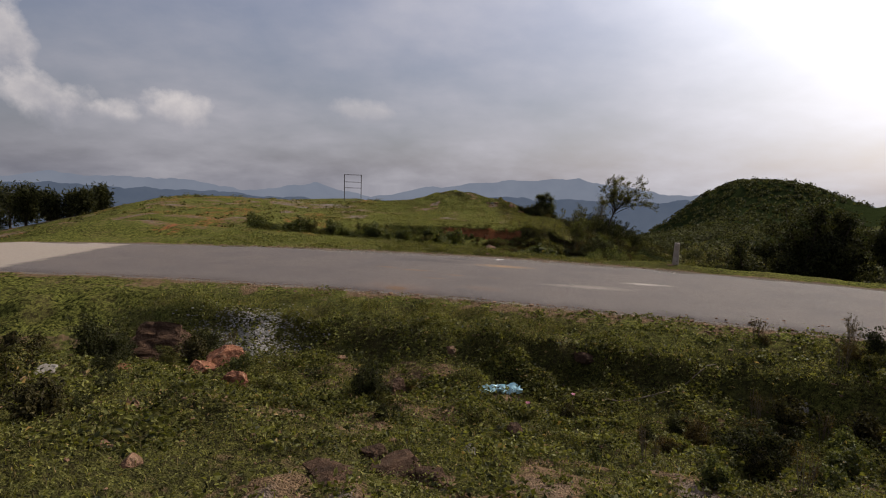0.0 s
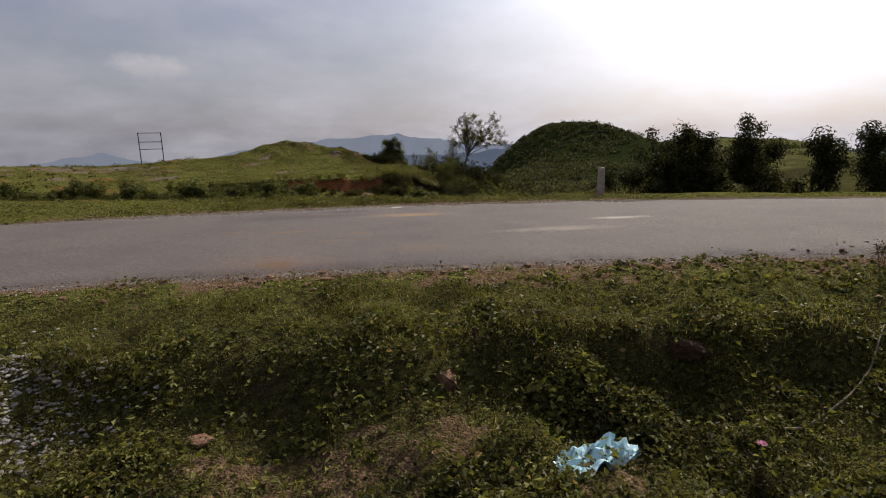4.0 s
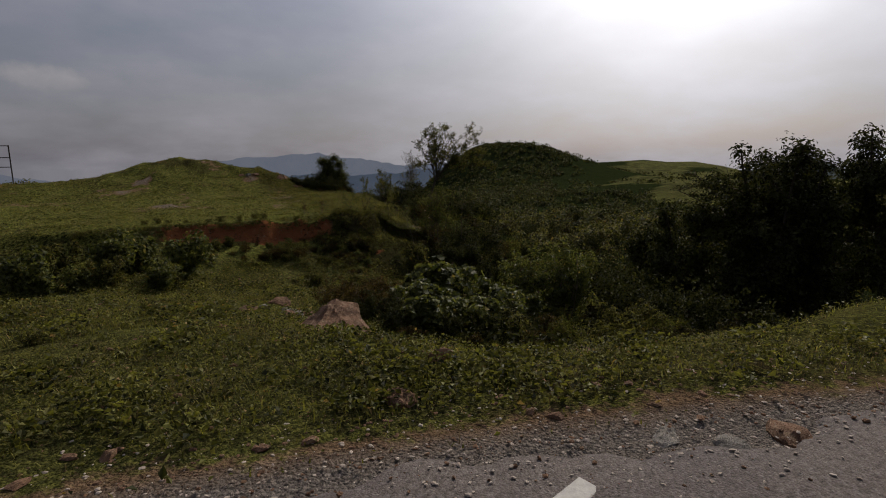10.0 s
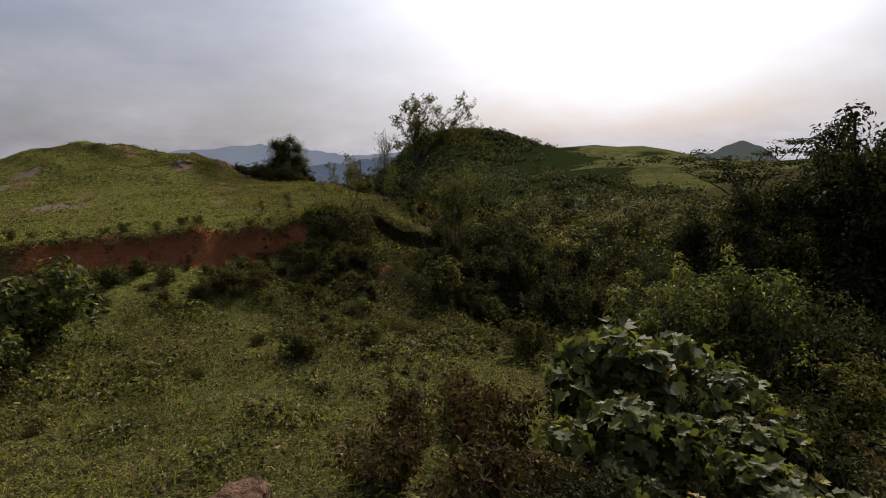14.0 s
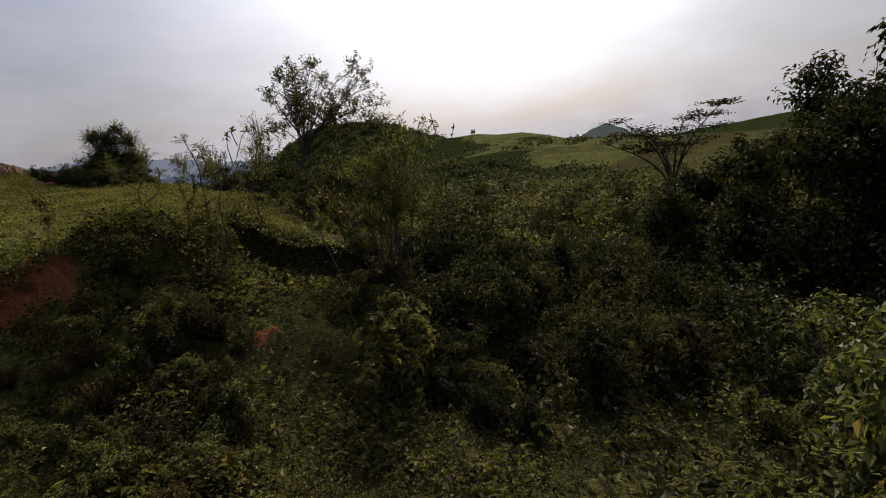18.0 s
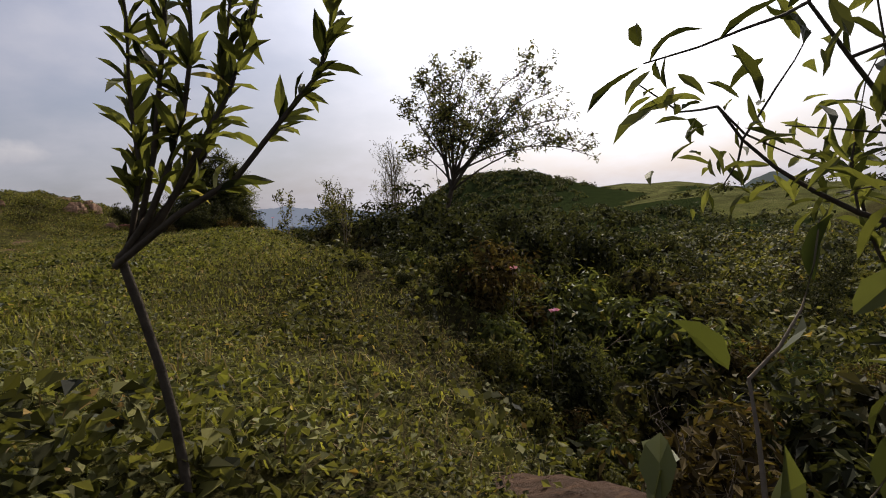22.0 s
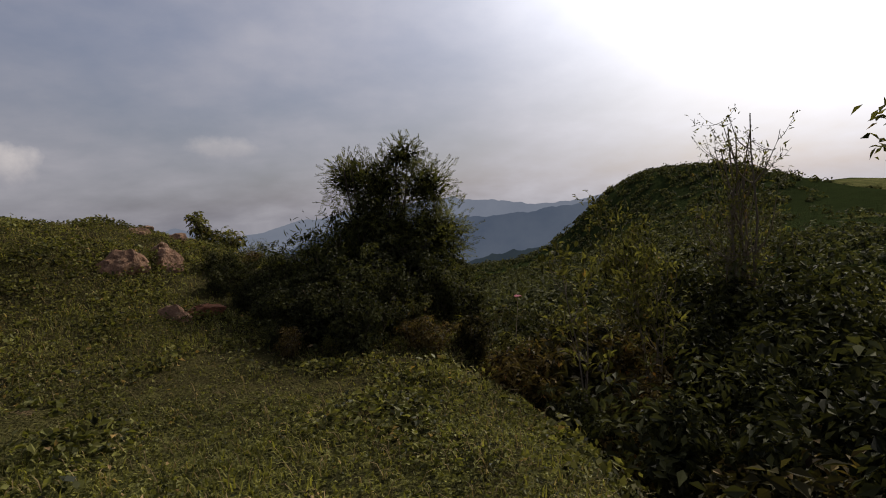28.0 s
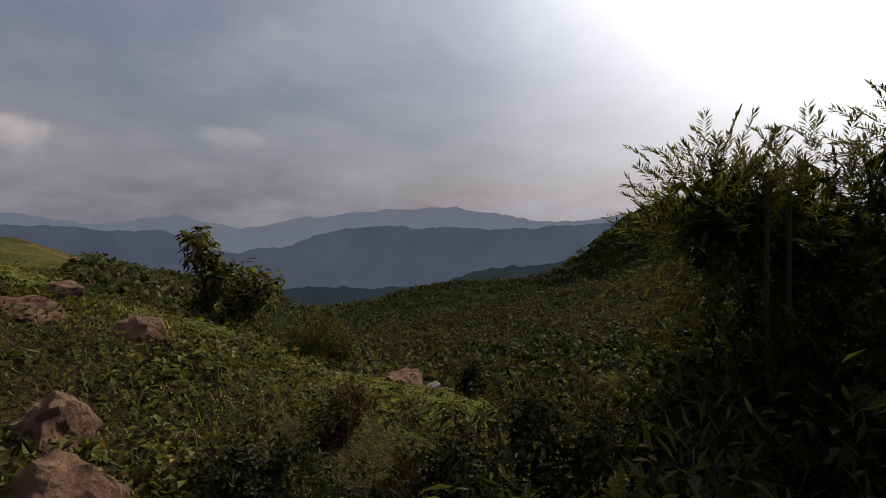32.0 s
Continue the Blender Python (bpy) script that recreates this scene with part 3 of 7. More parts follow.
def litter_shade(x, y):
    """Dark litter and mats, with the shade under thick leaf cover painted in."""
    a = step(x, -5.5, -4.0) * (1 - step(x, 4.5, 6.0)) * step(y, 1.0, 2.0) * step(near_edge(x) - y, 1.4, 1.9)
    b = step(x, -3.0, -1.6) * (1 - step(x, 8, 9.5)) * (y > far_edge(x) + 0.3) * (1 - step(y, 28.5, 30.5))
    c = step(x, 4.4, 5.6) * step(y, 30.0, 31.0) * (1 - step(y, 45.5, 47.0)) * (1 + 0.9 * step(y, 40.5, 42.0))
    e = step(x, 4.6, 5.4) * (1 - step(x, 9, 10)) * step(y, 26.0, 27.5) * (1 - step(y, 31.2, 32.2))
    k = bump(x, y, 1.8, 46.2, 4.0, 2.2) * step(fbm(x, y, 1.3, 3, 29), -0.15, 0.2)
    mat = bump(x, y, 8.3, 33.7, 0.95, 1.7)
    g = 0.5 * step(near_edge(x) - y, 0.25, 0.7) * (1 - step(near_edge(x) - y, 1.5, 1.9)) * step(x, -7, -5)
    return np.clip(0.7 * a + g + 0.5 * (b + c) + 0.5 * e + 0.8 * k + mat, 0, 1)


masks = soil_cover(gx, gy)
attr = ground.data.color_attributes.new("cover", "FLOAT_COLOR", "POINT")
attr.data.foreach_set("color", np.stack([*masks, litter_shade(gx, gy)], -1).astype(np.float32).ravel())

# road: one thick sheet with a ragged edge
rx = np.linspace(-70, 60, 1301)
rt = np.linspace(0, 1, 25)
RX, RT = np.meshgrid(rx, rt)
ragged_n = 0.22 * fbm(RX, 0 * RX, 0.5, 4, 31)
ragged_f = 0.5 * fbm(RX, 0 * RX + 5, 0.7, 6, 32)
RY = (near_edge(RX) + ragged_n) * (1 - RT) + (far_edge(RX) + ragged_f) * RT
RZ = ROAD_Z + 0.03 * (1 - (2 * RT - 1) ** 2) + 0.012 * fbm(RX, RY, 0.9, 3, 33)
RZ = np.where((RT < 0.001) | (RT > 0.999), ROAD_Z - 0.09, RZ)
i = np.arange(RX.size).reshape(RX.shape)
quads = np.stack([i[:-1, :-1], i[:-1, 1:], i[1:, 1:], i[1:, :-1]], -1).reshape(-1, 4)
road = new("road", raw_mesh("road", np.stack([RX, RY, RZ], -1).reshape(-1, 3), quads, M_ROAD, True))
tagged(road, "worn grey asphalt road with orange sand stains", "road", kind="structure")

# ---------- distance: hazy ridges ----------


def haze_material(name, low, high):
    # aerial haze is painted in: an even glow that takes no light
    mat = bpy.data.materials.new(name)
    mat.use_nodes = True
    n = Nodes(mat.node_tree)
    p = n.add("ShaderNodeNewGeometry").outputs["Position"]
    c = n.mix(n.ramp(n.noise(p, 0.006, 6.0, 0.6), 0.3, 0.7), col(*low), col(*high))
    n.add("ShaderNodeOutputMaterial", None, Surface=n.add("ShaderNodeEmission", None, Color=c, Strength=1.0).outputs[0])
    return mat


def ridge(far, seed, skyline, rugged, mat, label):
    """A range of hills along an arc. skyline: bearing and height in degrees, joined smoothly and broken by spurs."""
    b = np.linspace(-75, 95, 1700)
    at_b, at_e = np.array(skyline).T
    k = np.clip(np.searchsorted(at_b, b) - 1, 0, len(at_b) - 2)
    f = np.clip((b - at_b[k]) / (at_b[k + 1] - at_b[k]), 0, 1)
    f = 0.5 * f + 0.5 * f * f * (3 - 2 * f)
    e = at_e[k] + (at_e[k + 1] - at_e[k]) * f
    e = e + rugged * (1.0 * fbm(b, 0 * b, 5.0, 3, seed) + 0.9 * np.abs(fbm(b, 0 * b, 1.9, 6, seed + 3)) - 0.2)
    rows = []
    for down in (0.0, 0.4, 1.0):
        r = far * (1 - 0.2 * down)
        z = far * np.tan(np.radians(e)) * (1 - down) - 0.24 * far * down
        rows.append(np.stack([r * np.sin(np.radians(b)), r * np.cos(np.radians(b)) + 20, z + 1.5], -1))
    co = np.concatenate(rows)
    m = len(b)
    i = np.arange(3 * m).reshape(3, m)
    quads = np.stack([i[:-1, :-1], i[1:, :-1], i[1:, 1:], i[:-1, 1:]], -1).reshape(-1, 4)
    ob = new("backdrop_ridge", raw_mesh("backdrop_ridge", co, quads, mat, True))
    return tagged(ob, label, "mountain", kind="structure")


ridge(3400, 41, ((-75, -0.4), (-39, 0.0), (-35.5, 0.45), (-33, 0.0), (-26, 0.05), (-20, -0.6), (-14.5, -0.4), (-12.6, 0.25), (-10, -0.5), (-7, -0.9), (-0.7, 0.0), (5, 0.65), (8, 1.05), (12, 1.3), (15, 1.25), (18.5, 0.75), (24.5, 0.05), (29, 0.2), (34, 1.0), (40, -0.2), (45, -4.0), (95, -6.0)), 0.35, haze_material("far_haze", (0.170, 0.192, 0.245), (0.195, 0.216, 0.268)), "pale blue far mountain range, haze put into its colour")
ridge(2300, 42, ((-75, -1.0), (-38, -0.6), (-26, -0.9), (-18, -1.5), (-14, -1.5), (-7, -3.6), (-3, -3.1), (2.7, -1.4), (8.6, -0.5), (12, -0.85), (21, -0.9), (28, -0.3), (33, 0.3), (38, -0.5), (44, -4.5), (95, -6.0)), 0.4, haze_material("middle_haze", (0.074, 0.094, 0.136), (0.098, 0.118, 0.158)), "blue-grey wooded mountain range, haze put into its colour")
ridge(1300, 43, ((-75, -4.0), (-26, -5.1), (-20.8, -4.2), (-13.6, -5.7), (-7.5, -7.4), (0, -7.4), (5, -7.0), (11, -7.2), (18.5, -5.4), (24.5, -4.4), (34, -2.8), (95, -3.0)), 0.6, haze_material("near_haze", (0.026, 0.036, 0.046), (0.042, 0.054, 0.062)), "dark blue-green wooded ridge across the valley, haze put into its colour")
ridge(900, 44, ((-75, -14.0), (54, -14), (57.3, -1.3), (59.2, -0.85), (60.4, -0.95), (61.6, -0.25), (62.9, 0.1), (64.2, -0.35), (66.6, -2.1), (71, -14), (95, -14)), 0.12, haze_material("cone_haze", (0.046, 0.056, 0.056), (0.080, 0.090, 0.086)), "steep grey-green cone hill beyond the pasture, haze put into its colour")

# ---------- building helpers ----------


def part(name, mesh, parent, label=""):
    ob = new(name, mesh)
    ob.parent = parent
    if label:
        ob["label"] = label
    return ob


def thing(name, m, label, category, group="", kind=""):
    ob = new(name)
    ob.empty_display_size = 0.1
    ob.matrix_world = m
    return tagged(ob, label, category, group, kind)


def ground_z(x, y):
    return float(height(np.array([float(x)]), np.array([float(y)]))[0])


def unit(v):
    return v / (np.linalg.norm(v, axis=-1, keepdims=True) + 1e-9)


def leaf_arrays(rng, pos, along, length, width, fold=0.25, flat=1.0, normal=None):
    """Leaves as two folded triangles each, from pos along their way; most lie face up."""
    m = len(pos)
    along = unit(along)
    side = unit(np.cross(along, rng.normal(size=(m, 3)) * 0.8 + [0, 0, flat] if normal is None else normal))
    top = np.cross(side, along)
    length, width = np.broadcast_to(length, (m,))[:, None], np.broadcast_to(width, (m,))[:, None]
    mid = pos + along * length * 0.45
    lift = top * width * fold
    co = np.stack([pos, mid + side * width * 0.5 + lift, pos + along * length - top * length * 0.12, mid - side * width * 0.5 + lift], 1)
    i = np.arange(m)[:, None] * 4
    return co.reshape(-1, 3), np.concatenate([i + [[0, 1, 2]], i + [[0, 2, 3]]], 1).reshape(-1, 3)


HEART = ((0.02, 0.62, 0.6), (0.45, 1.0, 1.0), (0.78, 0.62, 0.5))
LOBED = ((-0.07, 0.50, 0.4), (0.28, 1.12, 1.0), (0.36, 0.48, 0.4), (0.64, 0.80, 0.7), (0.68, 0.30, 0.3))
LANCE = ((0.14, 0.55, 0.5), (0.42, 1.0, 1.0), (0.74, 0.62, 0.6))


def round_leaf_arrays(rng, pos, along, length, width, fold=0.2, outline=HEART, normal=None):
    """Broad leaves with a rounded or lobed outline, a fan of triangles each."""
    m = len(pos)
    along = unit(along)
    side = unit(np.cross(along, rng.normal(size=(m, 3)) * 0.5 + [0, 0, 1.0] if normal is None else normal))
    top = np.cross(side, along)
    length, width = np.broadcast_to(length, (m,))[:, None], np.broadcast_to(width, (m,))[:, None]
    rows = [pos]
    for f, w, up in outline:
        for sgn in (1, -1):
            rows.append(pos + along * length * f + side * width * 0.5 * w * sgn + top * width * fold * up)
    rows.append(pos + along * length - top * length * 0.15)
    rows.append(pos + along * length * 0.5 - top * length * 0.02)
    co = np.stack(rows, 1)
    k2 = 2 * len(outline)
    i = np.arange(m)[:, None] * (k2 + 3)
    ring = [0] + list(range(1, k2, 2)) + [k2 + 1] + list(range(k2, 0, -2))
    tri = np.array([[k2 + 2, ring[k], ring[(k + 1) % len(ring)]] for k in range(len(ring))])
    return co.reshape(-1, 3), (i[:, :, None] + tri[None]).reshape(-1, 3)


def blade_arrays(rng, pos, lean, length, width):
    """Grass blades: a quad and a tip each."""
    m = len(pos)
    turn = rng.uniform(0, 2 * np.pi, m)
    side = np.stack([np.cos(turn), np.sin(turn), 0 * turn], -1)
    out = np.stack([-np.sin(turn), np.cos(turn), 0 * turn], -1)
    length, width, lean = length[:, None], width[:, None], lean[:, None]
    mid = pos + np.array([0, 0, 1.0]) * length * 0.55 + out * length * lean * 0.35
    tip = pos + np.array([0, 0, 1.0]) * length * (1 - 0.4 * lean) + out * length * lean
    co = np.stack([pos - side * width / 2, pos + side * width / 2, mid + side * width * 0.35, mid - side * width * 0.35, tip], 1).reshape(-1, 3)
    i = np.arange(m)[:, None] * 5
    return co, np.concatenate([i + [[0, 1, 2]], i + [[0, 2, 3]], i + [[3, 2, 4]]], 1).reshape(-1, 3)


def clump_arrays(rng, centre, size, k, leaf):
    """Round leafy heaps: leaves lie like shingles over a lumpy dome."""
    m = len(centre)
    d = unit(rng.normal(size=(m, k, 3)))
    d[..., 2] = np.abs(d[..., 2]) * 1.05 - 0.10
    az = np.arctan2(d[..., 1], d[..., 0])
    ph = rng.uniform(0, 6.3, (m, 2, 1))
    r = size[:, None] * (0.85 + 0.28 * np.sin(2 * az + ph[:, 0]) * np.sin(5 * d[..., 2] + ph[:, 1]) + rng.uniform(-0.12, 0.10, (m, k)))
    p = (centre[:, None] + d * r[..., None] * [1.1, 1.1, 0.9]).reshape(-1, 3)
    nrm = unit(d.reshape(-1, 3) + rng.normal(size=p.shape) * 0.45)
    along = unit(np.cross(nrm, rng.normal(size=p.shape)))
    side = np.cross(nrm, along)
    size_l = (leaf * rng.uniform(0.6, 1.3, len(p)))[:, None]
    co = np.stack([p - along * size_l * 0.5, p + side * size_l * 0.32, p + along * size_l * 0.5, p - side * size_l * 0.32], 1)
    i = np.arange(len(p))[:, None] * 4
    return co.reshape(-1, 3), np.concatenate([i + [[0, 1, 2]], i + [[0, 2, 3]]], 1).reshape(-1, 3)


def tube_arrays(lines, sides=5):
    """Tapered tubes along lines of (points, first radius, last radius)."""
    cos, faces, base = [], [], 0
    turn = np.linspace(0, 2 * np.pi, sides, endpoint=False)
    for pts, r0, r1 in lines:
        pts = np.asarray(pts)
        k = len(pts)
        t = unit(np.gradient(pts, axis=0))
        ref = np.where(np.abs(t[:, 2:3]) > 0.9, [[1.0, 0, 0]], [[0, 0, 1.0]])
        u = unit(np.cross(t, ref))
        w = np.cross(t, u)
        r = np.linspace(r0, r1, k)[:, None, None]
        ring = pts[:, None] + r * (np.cos(turn)[None, :, None] * u[:, None] + np.sin(turn)[None, :, None] * w[:, None])
        cos.append(ring.reshape(-1, 3))
        i = base + np.arange(k * sides).reshape(k, sides)
        j = np.roll(i, -1, 1)
        faces.append(np.stack([i[:-1], j[:-1], j[1:], i[1:]], -1).reshape(-1, 4))
        base += k * sides
    return np.concatenate(cos), np.concatenate(faces)


def limb(rng, start, way, length, bend, steps=6, rise=0.15):
    pts, p, d = [np.array(start, float)], np.array(start, float), unit(np.array(way, float))
    for _ in range(steps):
        d = unit(d + rng.normal(size=3) * bend + np.array([0, 0, rise]))
        p = p + d * length / steps
        pts.append(p)
    return np.array(pts)


def grow(rng, stems, tall, spread, thick, branches=5, twigs=4, bend=0.18, lean=(0, 0), low=0.25, reach=0.45, rise=0.12):
    """Stems, branches and twigs: lines for tubes, and the twigs that bear leaves."""
    lines, bearing = [], []
    for _ in range(stems):
        a = rng.uniform(0, 2 * np.pi)
        way = np.array([np.cos(a) * spread + lean[0], np.sin(a) * spread + lean[1], 1.0])
        h = tall * rng.uniform(0.75, 1.0)
        foot = np.array([np.cos(a), np.sin(a), 0]) * thick * (1.5 if stems > 1 else 0)
        foot[2] = -0.12
        main = limb(rng, foot, way, h, bend, 8, rise)
        lines.append((main, thick, thick * 0.3))
        for _ in range(branches):
            f = rng.uniform(low, 0.97)
            p = main[int(f * 8)]
            a2 = rng.uniform(0, 2 * np.pi)
            d2 = np.array([np.cos(a2) + lean[0] * 0.6, np.sin(a2) + lean[1] * 0.6, rng.uniform(0.1, 0.9)])
            b = limb(rng, p, d2, tall * reach * rng.uniform(0.5, 1.0) * (1.15 - 0.5 * f), bend * 1.3, 6, rise)
            lines.append((b, thick * 0.42, thick * 0.14))
            bearing.append(b[2:])
            for _ in range(twigs):
                q = b[rng.integers(2, 7)]
                t = limb(rng, q, unit(rng.normal(size=3) + [0, 0, 0.35]), tall * reach * 0.42 * rng.uniform(0.5, 1.1), bend * 1.5, 4, rise)
                lines.append((t, thick * 0.16, thick * 0.06))
                bearing.append(t)
        bearing.append(main[5:])
    return lines, bearing


def leaves_on(rng, bearing, count, scatter, length, width, droop=0.0, along=0.5, fold=0.25, round_leaf=False):
    """Leaves round the twigs."""
    k = rng.integers(0, len(bearing), count)
    pos, way = np.empty((count, 3)), np.empty((count, 3))
    for j in range(len(bearing)):
        sel = np.nonzero(k == j)[0]
        if not len(sel):
            continue
        line = bearing[j]
        f = rng.uniform(0, 1, len(sel)) ** 0.6 * (len(line) - 1.001)
        a = f.astype(int)
        pos[sel] = line[a] + (line[a + 1] - line[a]) * (f - a)[:, None]
        way[sel] = unit(line[a + 1] - line[a])
    pos = pos + rng.normal(size=(count, 3)) * scatter
    d = way * along + rng.normal(size=(count, 3)) * 0.6 + np.array([0, 0, -droop])
    size = rng.uniform(0.65, 1.2, count)
    if round_leaf:
        return round_leaf_arrays(rng, pos, d, length * size, width * size, fold, LANCE if round_leaf == "lance" else HEART)
    return leaf_arrays(rng, pos, d, length * size, width * size, fold)


def tufted(rng, bearing, count, per, radius, length, width, droop=0.2, round_leaf=False):
    """Leaves in tufts at the twigs: each tuft a lumpy shell whose leaves lie outward like shingles."""
    ends = np.concatenate([line[[-1, len(line) // 2]] for line in bearing])
    k = max(count // per, 1)
    tips = ends[rng.permutation(len(ends))[:k]] if k <= len(ends) else ends[rng.integers(0, len(ends), k)]
    tips = np.concatenate([tips, bearing[-1], 0.5 * (bearing[-1][1:] + bearing[-1][:-1])])
    r = radius * rng.uniform(0.6, 1.3, len(tips))
    d = unit(rng.normal(size=(len(tips), per, 3)) + [0, 0, 0.3])
    pos = (tips[:, None] + d * (r[:, None] * rng.uniform(0.4, 1.05, (len(tips), per)))[..., None] * [1.0, 1.0, 0.75]).reshape(-1, 3)
    d = d.reshape(-1, 3)
    normal = unit(d + [0, 0, 0.5] + rng.normal(size=d.shape) * 0.35)
    along = d * 0.5 + rng.normal(size=d.shape) * 0.5 + [0, 0, -droop]
    along = along - normal * np.sum(along * normal, 1, keepdims=True)
    size = rng.uniform(0.65, 1.2, len(d))
    if round_leaf:
        return round_leaf_arrays(rng, pos, along, length * size, width * size, 0.2, {"lance": LANCE, "lobed": LOBED}.get(round_leaf, HEART), normal)
    return leaf_arrays(rng, pos, along, length * size, width * size, 0.2, 1.0, normal)


def spray_arrays(rng, pos, way, length, pairs, leaf):
    """Feathery sprays: narrow leaflets in two rows along a short rib."""
    m = len(pos)
    way = unit(way)
    side = unit(np.cross(way, rng.normal(size=(m, 3)) * 0.6 + [0, 0, 1.0]))
    f = np.linspace(0.12, 1.0, pairs)[None, :, None]
    size = rng.uniform(0.7, 1.2, (m, 1, 1)) * length
    rib = pos[:, None] + way[:, None] * f * size + np.array([0, 0, -0.25]) * (f ** 2) * size
    rows, ways = [], []
    for sgn in (1.0, -1.0):
        rows.append(rib)
        ways.append(np.broadcast_to(way[:, None] * 0.75 + side[:, None] * sgn * (1.1 - 0.7 * f), rib.shape) + rng.normal(size=rib.shape) * 0.12)
    p, d = np.concatenate(rows, 1).reshape(-1, 3), np.concatenate(ways, 1).reshape(-1, 3)
    grow_to = rng.uniform(0.75, 1.2, len(p))
    return leaf_arrays(rng, p, d, leaf[0] * grow_to, leaf[1] * grow_to, 0.15)


def plant(name, m, seed, label, category, leaf_mat, bark_mat, count, leaf, scatter, droop=0.1, sides=5, group="", along=0.5, round_leaf=False, thick_least=0.2, tuft=None, **shape):
    """A shrub or tree: stems and crown under one empty."""
    rng = np.random.default_rng(seed)
    tall = shape["tall"]
    lines, bearing = grow(rng, **shape)
    tip = max(float(line[:, 2].max()) for line in bearing)
    fit_up = tall / tip
    stretch = np.array([1.0, 1.0, fit_up])
    lines = [(line * stretch, a, b) for line, a, b in lines]
    bearing = [line * stretch for line in bearing]
    ob = thing(name, m, label, category, group)
    woody = "trunk" if category == "tree" else "branchwork"
    if category == "shrub":
        lines = [(line[::2], a, b) for line, a, b in lines if a > thick_least * shape["thick"]]
        sides = 3
    part(woody, raw_mesh(woody, *tube_arrays(lines, sides), bark_mat, True), ob)
    if tuft:
        part("crown", raw_mesh("crown", *tufted(rng, bearing, count, tuft[0], tuft[1], leaf[0], leaf[1], droop, round_leaf), leaf_mat), ob)
    elif count:
        part("crown", raw_mesh("crown", *leaves_on(rng, bearing, count, scatter, leaf[0], leaf[1], droop, along, 0.2, round_leaf), leaf_mat), ob)
    return ob


def boulder(name, x, y, size, seed, mat, label, sink=0.3, turn=0.0, lift=0.0, category="rock"):
    """A weathered rock, half sunk in the ground."""
    bm = bmesh.new()
    bmesh.ops.create_icosphere(bm, subdivisions=4 if max(size) > 0.2 else 3, radius=1.0)
    rng = random.Random(seed)
    cuts = [(Vector((rng.gauss(0, 1), rng.gauss(0, 1), rng.gauss(0.2, 0.8))).normalized(), rng.uniform(0.45, 0.8)) for _ in range(14)]
    shift = Vector((seed * 3.1, seed * 1.7, 0.0))
    for v in bm.verts:
        p = v.co.copy()
        for nrm, far in cuts:
            over = p.dot(nrm) - far
            if over > 0:
                p -= nrm * over * 0.96
        p *= 1 + 0.13 * noise.noise(p * 2.0 + shift) + 0.10 * noise.noise(p * 5.0 + shift) + 0.07 * noise.noise(p * 11.0 + shift)
        v.co = Vector((p.x * size[0], p.y * size[1], p.z * size[2]))
    mesh = bpy.data.meshes.new(name)
    bm.to_mesh(mesh)
    bm.free()
    mesh.materials.append(mat)
    ob = new(name, mesh)
    ob.matrix_world = pose(x, y, ground_z(x, y) + size[2] * (0.62 - 2 * sink) + lift, 0, 0, turn)
    return tagged(ob, label, category)


def box(bm, cx, cy, cz, sx, sy, sz, bevel=0.0):
    made = bmesh.ops.create_cube(bm, size=1.0, matrix=Matrix.Translation((cx, cy, cz)) @ Matrix.Diagonal((sx, sy, sz, 1)))
    if bevel:
        edges = list({e for v in made["verts"] for e in v.link_edges})
        bmesh.ops.bevel(bm, geom=edges, offset=bevel, segments=2, affect="EDGES", profile=0.5)


def mesh_of(bm, name, mat):
    mesh = bpy.data.meshes.new(name)
    bm.to_mesh(mesh)
    bm.free()
    mesh.materials.append(mat)
    return mesh


def stuff(name, co, faces, mat, label, category):
    return tagged(new(name, raw_mesh(name, co, faces, mat)), label, category, kind="stuff")

# ---------- marker stone, sign frame ----------
bm = bmesh.new()
box(bm, 0, 0, 0.30, 0.19, 0.15, 0.80, 0.012)
for v in bm.verts:
    if v.co.z > 0.6:
        v.co.x *= 0.8
        v.co.z += 0.05 * (1 - (v.co.x / 0.09) ** 2)
bmesh.ops.subdivide_edges(bm, edges=bm.edges[:], cuts=2, use_grid_fill=True)
for v in bm.verts:
    v.co += 0.012 * noise.noise_vector(v.co * 9.0)
stone = new("marker_stone", mesh_of(bm, "marker_stone", M_POST))
stone.matrix_world = pose(7.84, 17.28, ground_z(7.84, 17.28), 0, 1.5, -20)
tagged(stone, "weathered pale stone marker post on the road verge", "marker stone")
boulder("stone", 7.62, 17.1, (0.16, 0.13, 0.08), 5, M_ROCK, "small brown stone at the foot of the marker", 0.4)

sign = thing("sign_frame", pose(-11.15, 71.06, ground_z(-11.15, 71.06), 0, 0, 4), "empty dark steel sign frame on two tall posts", "sign frame")
for sx in (-1.1, 1.1):
    bm = bmesh.new()
    box(bm, sx, 0, 1.7, 0.09, 0.09, 3.7, 0.01)
    part("post", mesh_of(bm, "post", M_STEEL), sign)
for z in (1.78, 2.55, 3.5):
    bm = bmesh.new()
    box(bm, 0, 0, z, 2.11, 0.06, 0.07, 0.008)
    part("crossbar", mesh_of(bm, "crossbar", M_STEEL), sign)

# ---------- trees ----------


def at(x, y, z=None, turn=0.0, size=1.0):
    return pose(x, y, ground_z(x, y) if z is None else z, 0, 0, turn) @ Matrix.Diagonal((size, size, size, 1))


def rise_to(x, y, top):
    return top - ground_z(x, y)




